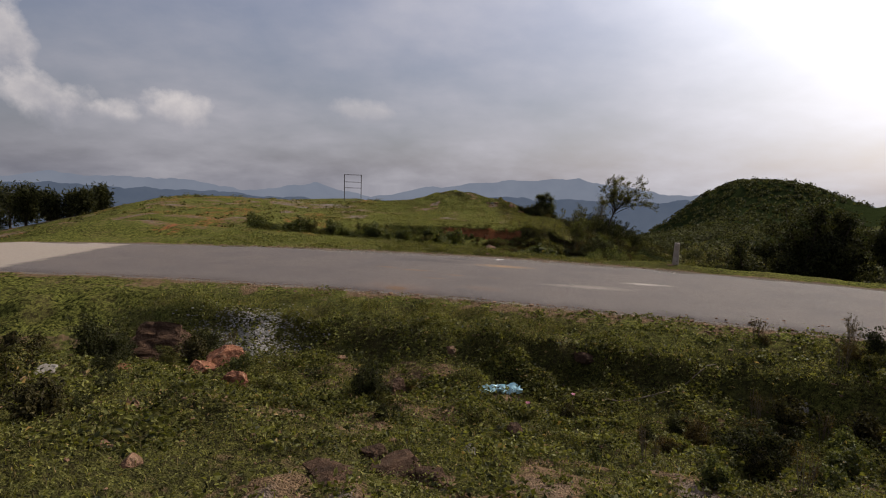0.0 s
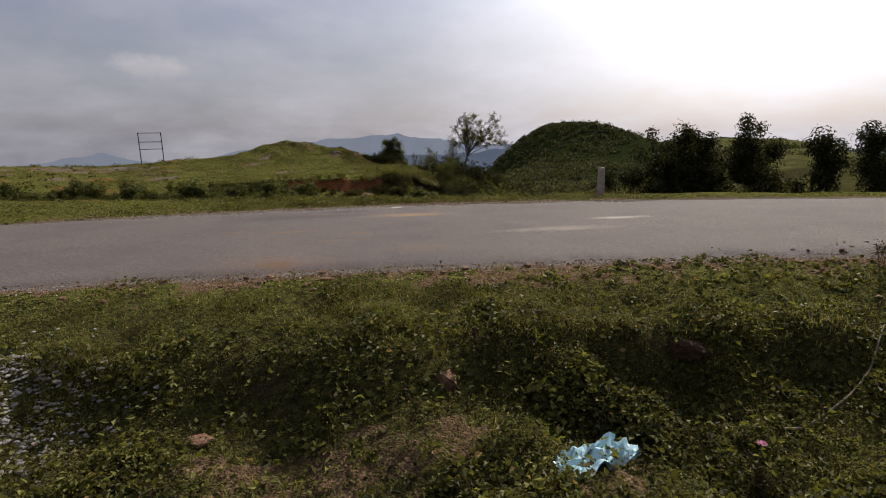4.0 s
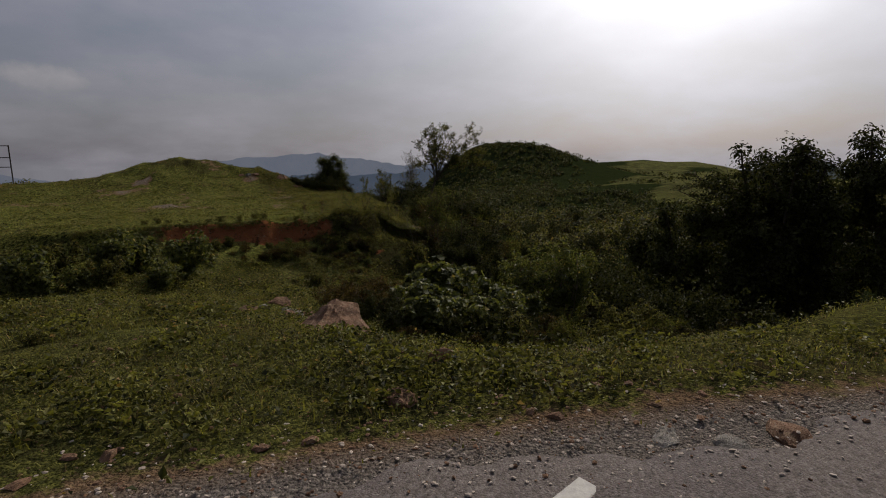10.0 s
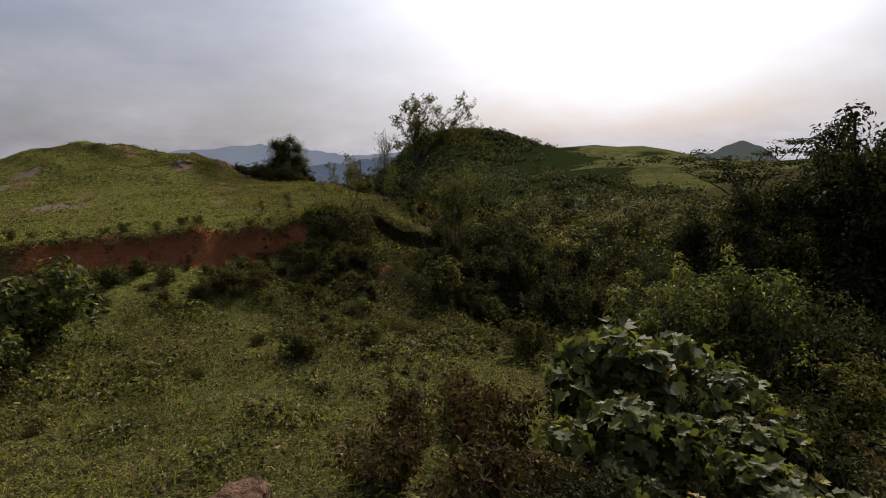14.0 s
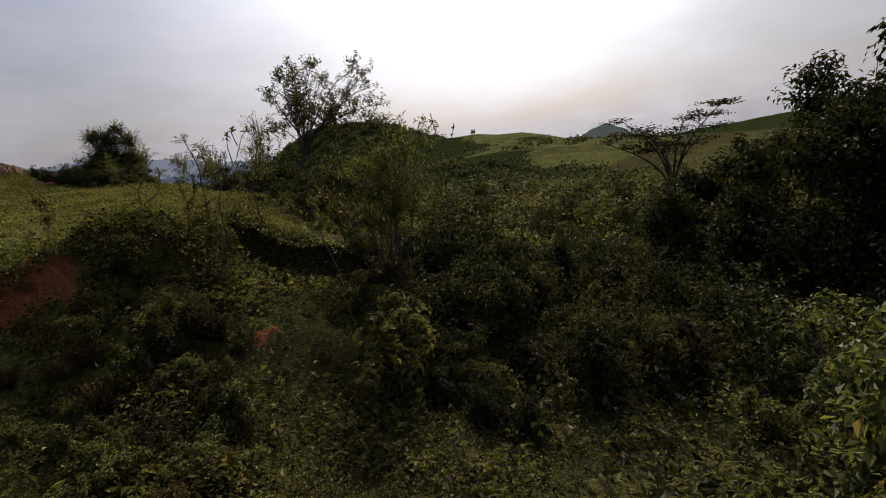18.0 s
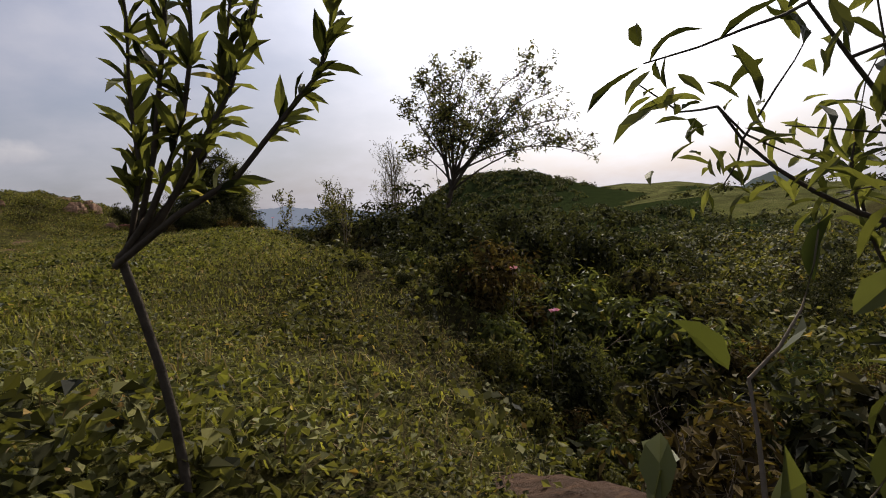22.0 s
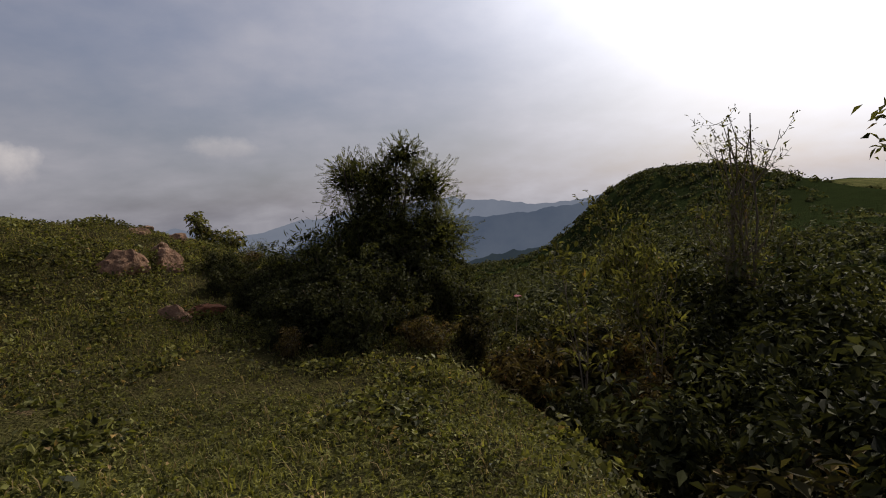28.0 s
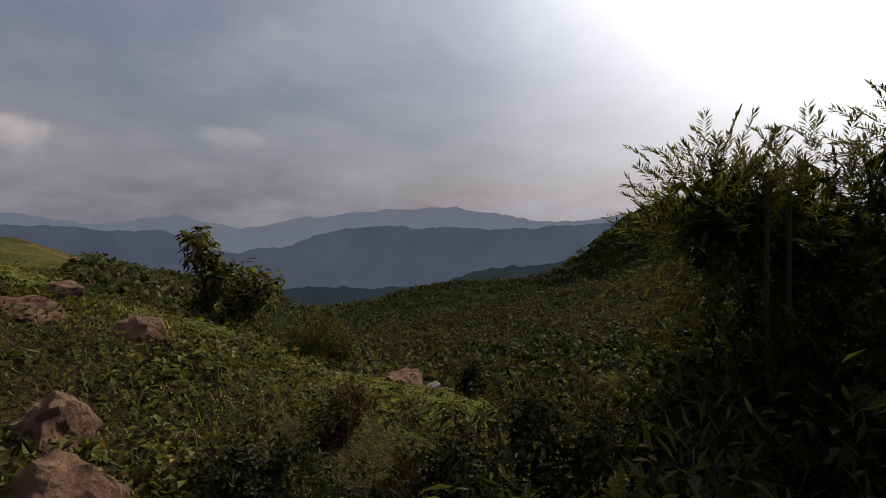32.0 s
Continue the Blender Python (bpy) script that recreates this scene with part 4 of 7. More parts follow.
def limbed_tree(name, m, seed, label, trunk, ends, thick, leaf_mat, tufts, per_tuft, leaf, category="tree"):
    """A tree from its trunk line and the ends of its limbs; leaves stand in tufts on the twigs."""
    rng = np.random.default_rng(seed)
    trunk = np.array(trunk, float)
    lines, tips = [(trunk, thick, thick * 0.6)], []
    for k, end in enumerate(ends):
        start = trunk[len(trunk) - 1 - (k % 3)] if k % 3 < 2 else (trunk[-1] + trunk[-2]) * 0.5
        end = np.array(end, float)
        s = np.linspace(0, 1, 9)[:, None]
        sag = np.array([0, 0, 1.0]) * np.linalg.norm(end - start) * 0.10
        main = start + (end - start) * s + np.sin(np.pi * s) * (sag + rng.normal(size=3) * 0.10) + rng.normal(size=(9, 3)) * 0.025 * s
        lines.append((main, thick * 0.36, thick * 0.08))
        tips.append(main[-1])
        for _ in range(tufts):
            f = rng.uniform(0.4, 1.0)
            q = main[int(f * 8)]
            t = limb(rng, q, unit(rng.normal(size=3) * [1, 1, 0.6] + (end - start) * 0.25 + [0, 0, 0.25]), rng.uniform(0.25, 0.75) * (1.25 - 0.5 * f), 0.16, 5, 0.1)
            lines.append((t, thick * 0.10, thick * 0.035))
            tips += [t[-1], t[3]]
    ob = thing(name, m, label, category)
    part("trunk", raw_mesh("trunk", *tube_arrays(lines, 6), M_BARK, True), ob)
    tips = np.repeat(np.array(tips), per_tuft, 0) + rng.normal(size=(len(tips) * per_tuft, 3)) * 0.055
    d = rng.normal(size=tips.shape) * [1, 1, 0.7] + [0.15, 0, 0.0]
    size = rng.uniform(0.6, 1.15, len(tips))
    part("crown", raw_mesh("crown", *leaf_arrays(rng, tips, d, leaf[0] * size, leaf[1] * size), leaf_mat), ob)
    return ob


x, y = 13.42, 41.11
up = -ground_z(x, y)
LIMB_ENDS = ((0.1, -0.3, 2.95), (-0.25, -0.1, 2.65), (0.65, -0.85, 2.95), (-0.4, 0.3, 2.1), (0.4, 0.3, 2.25), (1.05, -0.55, 2.4), (1.75, -1.6, 2.7), (2.0, -1.85, 2.55), (2.2, -1.95, 2.1), (2.5, -2.05, 1.5), (1.35, -1.4, 1.9), (2.0, -1.4, 1.45), (2.75, -2.3, 0.55), (2.1, -1.75, 1.0), (-0.55, 0.3, 1.0), (0.0, -0.4, 1.4), (0.85, -0.2, 1.6), (0.55, 0.5, 2.7), (-0.1, -0.75, 1.95), (1.0, -1.1, 1.05))
limbed_tree("tree", at(x, y), 101, "spreading open-crowned tree leaning over the gully", [(0, 0, -0.1), (-0.05, 0.05, up - 1.4), (0.05, 0.0, up - 0.65), (0.27, -0.1, up + 0.1), (0.37, -0.16, up + 0.5)], [(a, b, c + up) for a, b, c in LIMB_ENDS], 0.075, L_SHRUB, 15, 14, (0.115, 0.043))
x, y = 13.8, 44.1
plant("tree", at(x, y), 102, "slender half-bare tree with upright whippy twigs", "tree", L_SHRUB, M_TWIG, 2200, (0.075, 0.022), 0.04, 0.0, stems=8, tall=rise_to(x, y, 1.9), spread=0.16, thick=0.025, branches=7, twigs=4, bend=0.08, low=0.3, reach=0.3, rise=0.35)


def lobed_tree(name, m, seed, label, lobes, per_m3, leaf, leaf_mat, inner_mat):
    """A dense bushy tree: feathery sprays fill its lobes, over a heart of leaves coloured dark for shade."""
    rng = np.random.default_rng(seed)
    ob = thing(name, m, label, "tree")
    lines, pos, way, heart = [], [], [], []
    for cx, cy, cz, r in lobes:
        c = np.array([cx, cy, cz])
        for _ in range(4):
            end = c + rng.normal(size=3) * r * 0.4
            s = np.linspace(0, 1, 7)[:, None]
            foot = np.array([rng.normal() * 0.08, rng.normal() * 0.08, -0.1])
            lines.append((foot + (end - foot) * s + np.sin(np.pi * s) * rng.normal(size=3) * 0.08, 0.022, 0.006))
        k = int(per_m3 * r ** 2.2)
        d = unit(rng.normal(size=(k, 3)))
        lump = 0.8 + 0.3 * np.sin(3 * d[:, 0] + 5 * d[:, 1] + cx * 9) * np.sin(4 * d[:, 2] + cz * 7)
        pos.append(c + d * (r * lump * rng.uniform(0.35, 1.0, k))[:, None])
        way.append(d * 0.8 + rng.normal(size=(k, 3)) * 0.35 + [0, 0, 0.45])
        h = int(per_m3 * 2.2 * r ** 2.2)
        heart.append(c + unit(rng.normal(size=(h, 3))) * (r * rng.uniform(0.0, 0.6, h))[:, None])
    part("trunk", raw_mesh("trunk", *tube_arrays(lines, 5), M_BARK, True), ob)
    part("crown", raw_mesh("crown", *spray_arrays(rng, np.concatenate(pos), np.concatenate(way), 0.155, 11, leaf), leaf_mat), ob)
    # crown shade is put into the colour of these inner leaves
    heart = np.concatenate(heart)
    part("inner_leaves", raw_mesh("inner_leaves", *leaf_arrays(rng, heart, rng.normal(size=heart.shape), 0.07, 0.03), inner_mat), ob, "inner leaves coloured dark for shade")
    return ob


x, y = 9.1, 44.6
up = -ground_z(x, y)
FEATHER_LOBES = ((-0.15, 0.12, 1.05, 0.50), (0.16, -0.06, 1.36, 0.28), (0.42, 0.0, 1.0, 0.42), (-0.5, 0.15, 1.15, 0.34), (-0.2, 0.05, 0.5, 0.70), (0.5, -0.1, 0.45, 0.52), (-0.4, -0.15, -0.15, 0.62), (0.35, -0.4, -0.15, 0.55), (-0.9, 0.0, -0.1, 0.42), (0.1, 0.4, 0.2, 0.7))
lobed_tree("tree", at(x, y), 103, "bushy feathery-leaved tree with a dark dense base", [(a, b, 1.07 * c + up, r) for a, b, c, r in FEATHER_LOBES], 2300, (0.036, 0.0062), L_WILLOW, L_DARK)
DARK_TREES = ((17.0, 25.2, 1.45, 0.24, 1), (18.9, 25.0, 1.3, 0.33, 2), (20.2, 25.2, 1.2, 0.30, 2), (22.2, 23.9, 1.8, 0.24, 1), (23.6, 22.4, 1.1, 0.30, 2), (26.5, 21.5, 1.4, 0.26, 1), (19.0, 27.0, 0.75, 0.30, 2), (20.7, 27.4, 1.25, 0.24, 1), (17.6, 28.3, -0.5, 0.34, 2), (21.6, 29.8, -0.7, 0.30, 2), (18.9, 30.8, -1.8, 0.36, 2), (23.0, 31.2, -1.5, 0.34, 2), (24.6, 26.6, 0.7, 0.28, 2), (29.5, 22.6, 1.0, 0.30, 2))
for k, (x, y, top, reach, stems) in enumerate(DARK_TREES):
    plant("tree", at(x, y, None, 40 * k), 110 + k, "dark broad-leaved tree rising from the gully", "tree", L_DARK, M_BARK, 10500, (0.15, 0.078), 0.17, 0.2, group="trees in the gully", tuft=(46, 0.40), stems=stems, tall=rise_to(x, y, top), spread=0.08, thick=0.09, branches=22 // stems, twigs=6, bend=0.10, low=0.1, reach=reach, rise=0.06)


def layered_tree(name, m, seed, label, forks, leaf_mat):
    """A forked tree whose twigs carry flat plates of leaves, one above the other."""
    rng = np.random.default_rng(seed)
    ob = thing(name, m, label, "tree")
    lines, tips = [], []
    for dx, dy, dz, wide in forks:
        end = np.array([dx, dy, dz])
        s = np.linspace(0, 1, 9)[:, None]
        main = end * s * [1, 1, 1] + np.sin(np.pi * s) * np.array([-0.25 * dx, -0.25 * dy, 0.25])
        lines.append((main, 0.085, 0.02))
        for _ in range(9):
            a = rng.uniform(0, 2 * np.pi)
            q = main[rng.integers(6, 9)]
            t = limb(rng, q, (np.cos(a), np.sin(a), 0.25), wide * rng.uniform(0.4, 1.0), 0.10, 5, 0.0)
            lines.append((t, 0.02, 0.006))
            tips += [t[-1], t[3]]
    part("trunk", raw_mesh("trunk", *tube_arrays(lines, 6), M_BARK, True), ob)
    tips = np.array(tips)
    p = np.repeat(tips, 22, 0) + rng.normal(size=(len(tips) * 22, 3)) * [0.26, 0.26, 0.06]
    d = rng.normal(size=p.shape) * [1, 1, 0.25]
    part("crown", raw_mesh("crown", *leaf_arrays(rng, p, d, 0.19, 0.085, 0.2, 2.0), leaf_mat), ob)
    return ob


x, y = 31.2, 35.6
up = -ground_z(x, y)
layered_tree("tree", at(x, y), 120, "flat-topped tree with layered spreading branches", [(a, b, c + up, w) for a, b, c, w in ((-0.4, 2.3, 0.1, 1.1), (-0.7, 1.0, -0.5, 1.2), (0.3, -0.4, -0.1, 1.1), (0.9, -1.9, 0.5, 0.9), (0.6, -1.4, -0.6, 1.1), (-1.2, 2.9, -0.9, 1.0), (0.1, 0.6, -1.2, 1.2))], L_DARK)
x, y = 6.2, 49.4
plant("tree", at(x, y), 121, "small wind-bent tree below the knoll", "tree", L_SHRUB, M_BARK, 2600, (0.10, 0.042), 0.07, 0.1, tuft=(26, 0.13), stems=2, tall=rise_to(x, y, 1.05), spread=0.2, thick=0.04, branches=7, twigs=5, bend=0.16, low=0.35, reach=0.4)
# saplings on the bank
SAPLINGS = ((5.0, 31.9, -0.02, L_RUSSET, 160, (0.05, 0.016), 1), (4.55, 32.4, -0.12, L_RUSSET, 120, (0.05, 0.016), 1), (7.5, 30.5, -0.25, L_BROAD, 110, (0.06, 0.028), 1), (9.35, 36.9, 0.1, L_SHRUB, 160, (0.05, 0.022), 2), (10.0, 41.9, 0.45, L_SHRUB, 350, (0.07, 0.03), 2), (12.3, 44.6, 0.9, L_SHRUB, 1800, (0.08, 0.03), 6), (11.2, 42.6, 0.35, L_SHRUB, 900, (0.075, 0.03), 5))
for k, (x, y, top, mat, count, leaf, stems) in enumerate(SAPLINGS):
    plant("sapling", at(x, y), 130 + k, "thin sapling with sparse narrow leaves on the bank edge", "sapling", mat, M_TWIG, count, leaf, 0.012, 0.0, group="bank saplings", along=0.8, round_leaf="lance", stems=stems, tall=rise_to(x, y, top), spread=0.18, thick=0.010, branches=6, twigs=3, bend=0.10, low=0.45, reach=0.34, rise=0.3)


def forked_sapling(x, y, forks, seed):
    """A slim stem that forks into leafy rods."""
    rng = np.random.default_rng(seed)
    z0 = ground_z(x, y)
    ob = thing("sapling", pose(x, y, z0), "slim forked sapling with willow-like leaves on the bank edge", "sapling", "bank saplings")
    foot, fork = np.array([0.03, 0, -0.1]), np.array([0, 0, -0.25 - z0])
    s = np.linspace(0, 1, 8)[:, None]
    lines = [(foot + (fork - foot) * s + np.sin(3.1 * s) * [0.03, 0.0, 0], 0.0105, 0.008)]
    pos, way = [], []
    for dx, dy, dz in forks:
        end = fork + np.array([dx, dy, dz])
        rod = fork + (end - fork) * s + np.sin(np.pi * s) * np.array([dx * 0.25, dy * 0.25, -0.05]) + rng.normal(size=(8, 3)) * 0.006
        lines.append((rod, 0.006, 0.002))
        for _ in range(64):
            f = rng.uniform(1.6, 6.99)
            a = int(f)
            pos.append(rod[a] + (rod[a + 1] - rod[a]) * (f - a))
            w = unit(rod[a + 1] - rod[a])
            way.append(w * 0.7 + rng.normal(size=3) * 0.5)
    part("branchwork", raw_mesh("branchwork", *tube_arrays(lines, 6), M_BARK, True), ob)
    size = rng.uniform(0.7, 1.2, len(pos))
    part("crown", raw_mesh("crown", *round_leaf_arrays(rng, np.array(pos), np.array(way), 0.060 * size, 0.017 * size, 0.2, LANCE), L_WILLOW), ob)


RIGHT = np.array([0.85, -0.53, 0.0])


def rod_sapling(x, y, foot, rods, seed, style, mat, label):
    """A crooked sapling: bent rods, given sideways and upward, with leaves of one style at their ends."""
    rng = np.random.default_rng(seed)
    z0 = ground_z(x, y)
    ob = thing("sapling", pose(x, y, z0), label, "sapling", "bank saplings")
    lines, pos, way = [], [], []
    for thick, bare, line in rods:
        pts = np.array([RIGHT * u + np.array([0, 0, foot - z0 + v]) for u, v in line])
        s = np.linspace(0, len(pts) - 1, 4 * len(pts))
        a = np.minimum(s.astype(int), len(pts) - 2)
        rod = pts[a] + (pts[a + 1] - pts[a]) * (s - a)[:, None] + np.sin(np.pi * s / s[-1])[:, None] * rng.normal(size=3) * 0.02
        lines.append((rod, thick, thick * 0.45))
        if bare >= 1:
            continue
        for f in np.linspace(bare, 1, int((1 - bare) * len(s) * 1.2) + 2):
            k = min(int(f * (len(s) - 1)), len(s) - 2)
            pos.append(rod[k])
            way.append(unit(rod[k + 1] - rod[k]))
    part("branchwork", raw_mesh("branchwork", *tube_arrays(lines, 6), M_BARK, True), ob)
    pos, way = np.array(pos), np.array(way)
    if style == "feather":
        p, w = np.repeat(pos, 3, 0), np.repeat(way, 3, 0)
        leaves = spray_arrays(rng, p, w * 0.5 + rng.normal(size=p.shape) * 0.7 + [0, 0, 0.1], 0.12, 7, (0.030, 0.0075))
    else:
        many = 4 if style == "tuft" else 3
        p, w = np.repeat(pos, many, 0), np.repeat(way, many, 0)
        size = rng.uniform(0.7, 1.2, len(p))
        length, width = (0.050, 0.019) if style == "tuft" else (0.058, 0.027)
        leaves = round_leaf_arrays(rng, p + rng.normal(size=p.shape) * 0.008, w * 0.5 + rng.normal(size=p.shape) * 0.6 + [0, 0, -0.1], length * size, width * size, 0.2, LANCE)
    part("crown", raw_mesh("crown", *leaves, mat), ob)
    return ob


rod_sapling(6.28, 31.1, -0.55, ((0.010, 1.0, ((0, -0.3), (0.01, 0.1), (-0.01, 0.5))), (0.008, 0.45, ((-0.01, 0.45), (-0.05, 0.68), (-0.12, 0.95))), (0.006, 0.5, ((-0.01, 0.4), (-0.13, 0.55), (-0.2, 0.72))), (0.006, 0.35, ((-0.01, 0.5), (0.04, 0.66), (0.03, 0.86)))), 150, "feather", L_WILLOW, "crooked sapling with feathery leaves on the bank edge")
rod_sapling(6.42, 31.0, -0.55, ((0.009, 1.0, ((0, -0.3), (-0.02, 0.2), (0.03, 0.45))), (0.0065, 0.88, ((0.03, 0.45), (0.17, 0.62), (0.27, 0.87), (0.38, 0.97))), (0.006, 0.8, ((0.17, 0.62), (0.14, 0.78), (0.16, 0.94))), (0.006, 0.85, ((0.25, 0.8), (0.25, 0.9), (0.22, 0.97))), (0.007, 0.6, ((0.0, 0.3), (-0.14, 0.24), (-0.3, 0.14)))), 151, "tuft", L_SHRUB, "crooked sapling with dark leaf tufts at its tips")
rod_sapling(5.72, 31.25, -0.45, ((0.009, 1.0, ((0, -0.3), (0.0, 0.15), (-0.03, 0.35))), (0.007, 0.5, ((-0.03, 0.35), (0.08, 0.5), (0.12, 0.74))), (0.007, 0.5, ((-0.03, 0.35), (-0.18, 0.45), (-0.26, 0.66))), (0.006, 0.55, ((0.0, 0.2), (0.16, 0.3), (0.2, 0.5)))), 152, "feather", L_WILLOW, "low forked sapling with feathery leaf tips")
rod_sapling(6.05, 31.2, -0.5, ((0.009, 0.4, ((0, -0.2), (0.05, 0.15), (0.0, 0.5))), (0.007, 0.3, ((0.02, 0.1), (0.14, 0.3), (0.18, 0.5)))), 153, "tuft", L_RUSSET, "short leafy russet sapling on the bank edge")
rod_sapling(9.0, 30.15, -0.9, ((0.010, 0.35, ((0, -0.5), (0.02, 0.3), (0.0, 0.8), (-0.08, 1.35))), (0.008, 0.25, ((0.02, 0.3), (0.15, 0.75), (0.22, 1.2))), (0.007, 0.25, ((0.0, 0.5), (-0.2, 0.8), (-0.28, 1.1))), (0.007, 0.25, ((0.1, 0.6), (0.35, 0.85), (0.5, 1.1)))), 154, "oval", L_SHRUB, "upright sapling with oval leaves in the thicket")
rod_sapling(8.55, 30.9, -0.9, ((0.008, 0.4, ((0, -0.4), (0.0, 0.4), (0.06, 0.95))), (0.006, 0.3, ((0, 0.3), (0.16, 0.6), (0.25, 0.8))), (0.006, 0.3, ((0, 0.2), (-0.14, 0.5), (-0.2, 0.75)))), 155, "oval", L_BROAD, "leafy sapling with pale oval leaves in the thicket")
forked_sapling(6.99, 31.45, ((0.36, -0.2, 0.56), (0.13, -0.07, 0.72), (0.05, -0.02, 0.45), (0.16, -0.12, 0.62), (0.26, -0.14, 0.68), (0.21, -0.05, 0.5)), 138)
x, y = 8.28, 30.4
plant("sapling", at(x, y), 140, "tall many-stemmed sapling with drooping narrow leaves", "sapling", L_WILLOW, M_BARK, 4200, (0.064, 0.017), 0.035, 0.35, round_leaf="lance", stems=6, tall=rise_to(x, y, 0.46), spread=0.24, thick=0.016, branches=9, twigs=5, bend=0.09, low=0.55, reach=0.34, rise=0.16)
# pines on the far left
pine_rng = random.Random(9)
for k in range(16):
    a, far = radians(-43 + 0.75 * k + pine_rng.uniform(-0.6, 0.6)), pine_rng.uniform(46, 62)
    x, y = far * math.sin(a), far * math.cos(a)
    top = far * math.tan(radians(np.interp(k, [0, 4, 10, 16], [-0.2, -0.3, -1.4, -3.0]))) + 1.6 + pine_rng.uniform(-0.3, 0.3)
    tall = max(top - ground_z(x, y), 1.5)
    plant("tree", at(x, y, None, 30 * k), 160 + k, "dark green pine in a roadside clump", "tree", L_DARK, M_BARK, 1500, (0.35, 0.10), 0.25, 0.1, group="pine clump", stems=1, tall=tall, spread=0.04, thick=0.10, branches=16, twigs=3, bend=0.07, low=0.15, reach=0.36)

# ---------- shrubs ----------
SHAPE = dict(group="thicket shrubs", bend=0.2, low=0.1, reach=0.45, branches=6, twigs=4)
KINDS = {
    "small": plant("shrub", at(6.6, 28.6), 201, "dense small-leaved green shrub growing in the thicket", "shrub", L_SHRUB, M_TWIG, 2000, (0.072, 0.038), 0.07, 0.1, tuft=(30, 0.11), stems=8, tall=0.9, spread=0.6, thick=0.012, **SHAPE),
    "middle": plant("shrub", at(9.6, 27.5), 202, "dull green shrub with oval leaves in the thicket", "shrub", L_DULL, M_TWIG, 1700, (0.105, 0.052), 0.08, 0.15, tuft=(24, 0.15), stems=7, tall=1.1, spread=0.5, thick=0.014, **SHAPE),
    "broad": plant("shrub", at(4.55, 23.2), 203, "broad-leaved shrub with large lobed pale green leaves", "shrub", L_BROAD, M_TWIG, 900, (0.135, 0.125), 0.07, 0.25, round_leaf="lobed", **{**SHAPE, "group": "broad-leaved shrubs", "low": 0.45, "reach": 0.35}, tuft=(14, 0.18), stems=10, tall=0.95, spread=0.95, thick=0.014),
    "pale": plant("shrub", at(7.5, 25.1), 207, "pale green leafy shrub with pointed leaves", "shrub", L_BROAD, M_TWIG, 1500, (0.110, 0.056), 0.07, 0.2, **{**SHAPE, "group": "broad-leaved shrubs", "low": 0.25}, tuft=(24, 0.14), stems=8, tall=1.0, spread=0.6, thick=0.012),
    "tall": plant("shrub", at(8.3, 24.9), 208, "tall pale green bush with pointed leaves beside the path", "shrub", L_BROAD, M_TWIG, 4200, (0.088, 0.040), 0.07, 0.2, **{**SHAPE, "group": "broad-leaved shrubs", "low": 0.2}, tuft=(30, 0.15), stems=9, tall=1.75, spread=0.4, thick=0.016),
    "russet": plant("shrub", at(8.9, 31.6), 204, "half-dry russet shrub with thin twigs", "shrub", L_RUSSET, M_TWIG, 1500, (0.075, 0.032), 0.06, 0.1, thick_least=0.1, tuft=(22, 0.11), stems=8, tall=0.9, spread=0.5, thick=0.010, **SHAPE),
    "dark": plant("shrub", at(11.4, 25.2), 205, "dark leafy shrub growing down in the gully", "shrub", L_DARK, M_BARK, 2900, (0.098, 0.048), 0.11, 0.15, **{**SHAPE, "branches": 7, "low": 0.06}, tuft=(30, 0.19), stems=7, tall=1.5, spread=0.5, thick=0.02),
    "feather": plant("shrub", at(8.4, 44.2), 206, "feathery narrow-leaved shrub beside the tree", "shrub", L_WILLOW, M_TWIG, 2800, (0.085, 0.016), 0.06, 0.1, along=0.9, **SHAPE, stems=8, tall=1.0, spread=0.5, thick=0.012),
}


TALL_SPOTS = ((7.5, 24.4, 0.8), (8.1, 24.1, 0.95), (9.3, 25.6, 0.9))


def again(kind, x, y, size=1.0, turn=0.0, tilt=(0, 0)):
    m = pose(x, y, ground_z(x, y) - 0.05, tilt[0], tilt[1], turn)
    ob = copy_thing(KINDS[kind], m)
    ob.scale = (size, size, size * (0.85 + 0.3 * ((x * 7.3 + y * 3.1) % 1.0)))
    return ob


# broad-leaved belt before the plateau and at the gully's lip
for x, y, s in ((5.2, 23.7, 0.95), (4.1, 22.75, 0.7), (5.5, 22.9, 0.9)):
    again("broad", x, y, s, 360 * ((x * 3.7 + y) % 1.0))
for x, y, s in ((2.95, 22.85, 0.62), (2.75, 23.3, 0.55), (3.3, 22.6, 0.6), (3.5, 23.3, 0.7), (3.1, 23.8, 0.5), (3.75, 23.9, 0.6), (3.9, 22.3, 0.5)):
    again("russet", x, y, s, 300 * x)
for x, y, s in ((6.3, 25.0, 0.5), (6.7, 23.6, 0.9)):
    again("pale", x, y, s, 222 * x)
for x, y, s in TALL_SPOTS:
    again("tall", x, y, s, 222 * x)
# hollow behind the boulder: dark-leaved shrubs put in for its shade
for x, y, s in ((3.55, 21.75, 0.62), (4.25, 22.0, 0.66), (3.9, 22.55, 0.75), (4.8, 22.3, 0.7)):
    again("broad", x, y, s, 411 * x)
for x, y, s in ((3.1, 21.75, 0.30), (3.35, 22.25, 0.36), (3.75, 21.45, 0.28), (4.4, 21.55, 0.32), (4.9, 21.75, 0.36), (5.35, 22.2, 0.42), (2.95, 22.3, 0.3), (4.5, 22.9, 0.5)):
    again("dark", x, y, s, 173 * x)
for x, y, s in ((3.15, 21.35, 0.32), (4.05, 21.2, 0.3), (5.1, 21.35, 0.4), (5.8, 21.7, 0.5), (6.2, 22.3, 0.6)):
    again("russet", x, y, s, 97 * x)
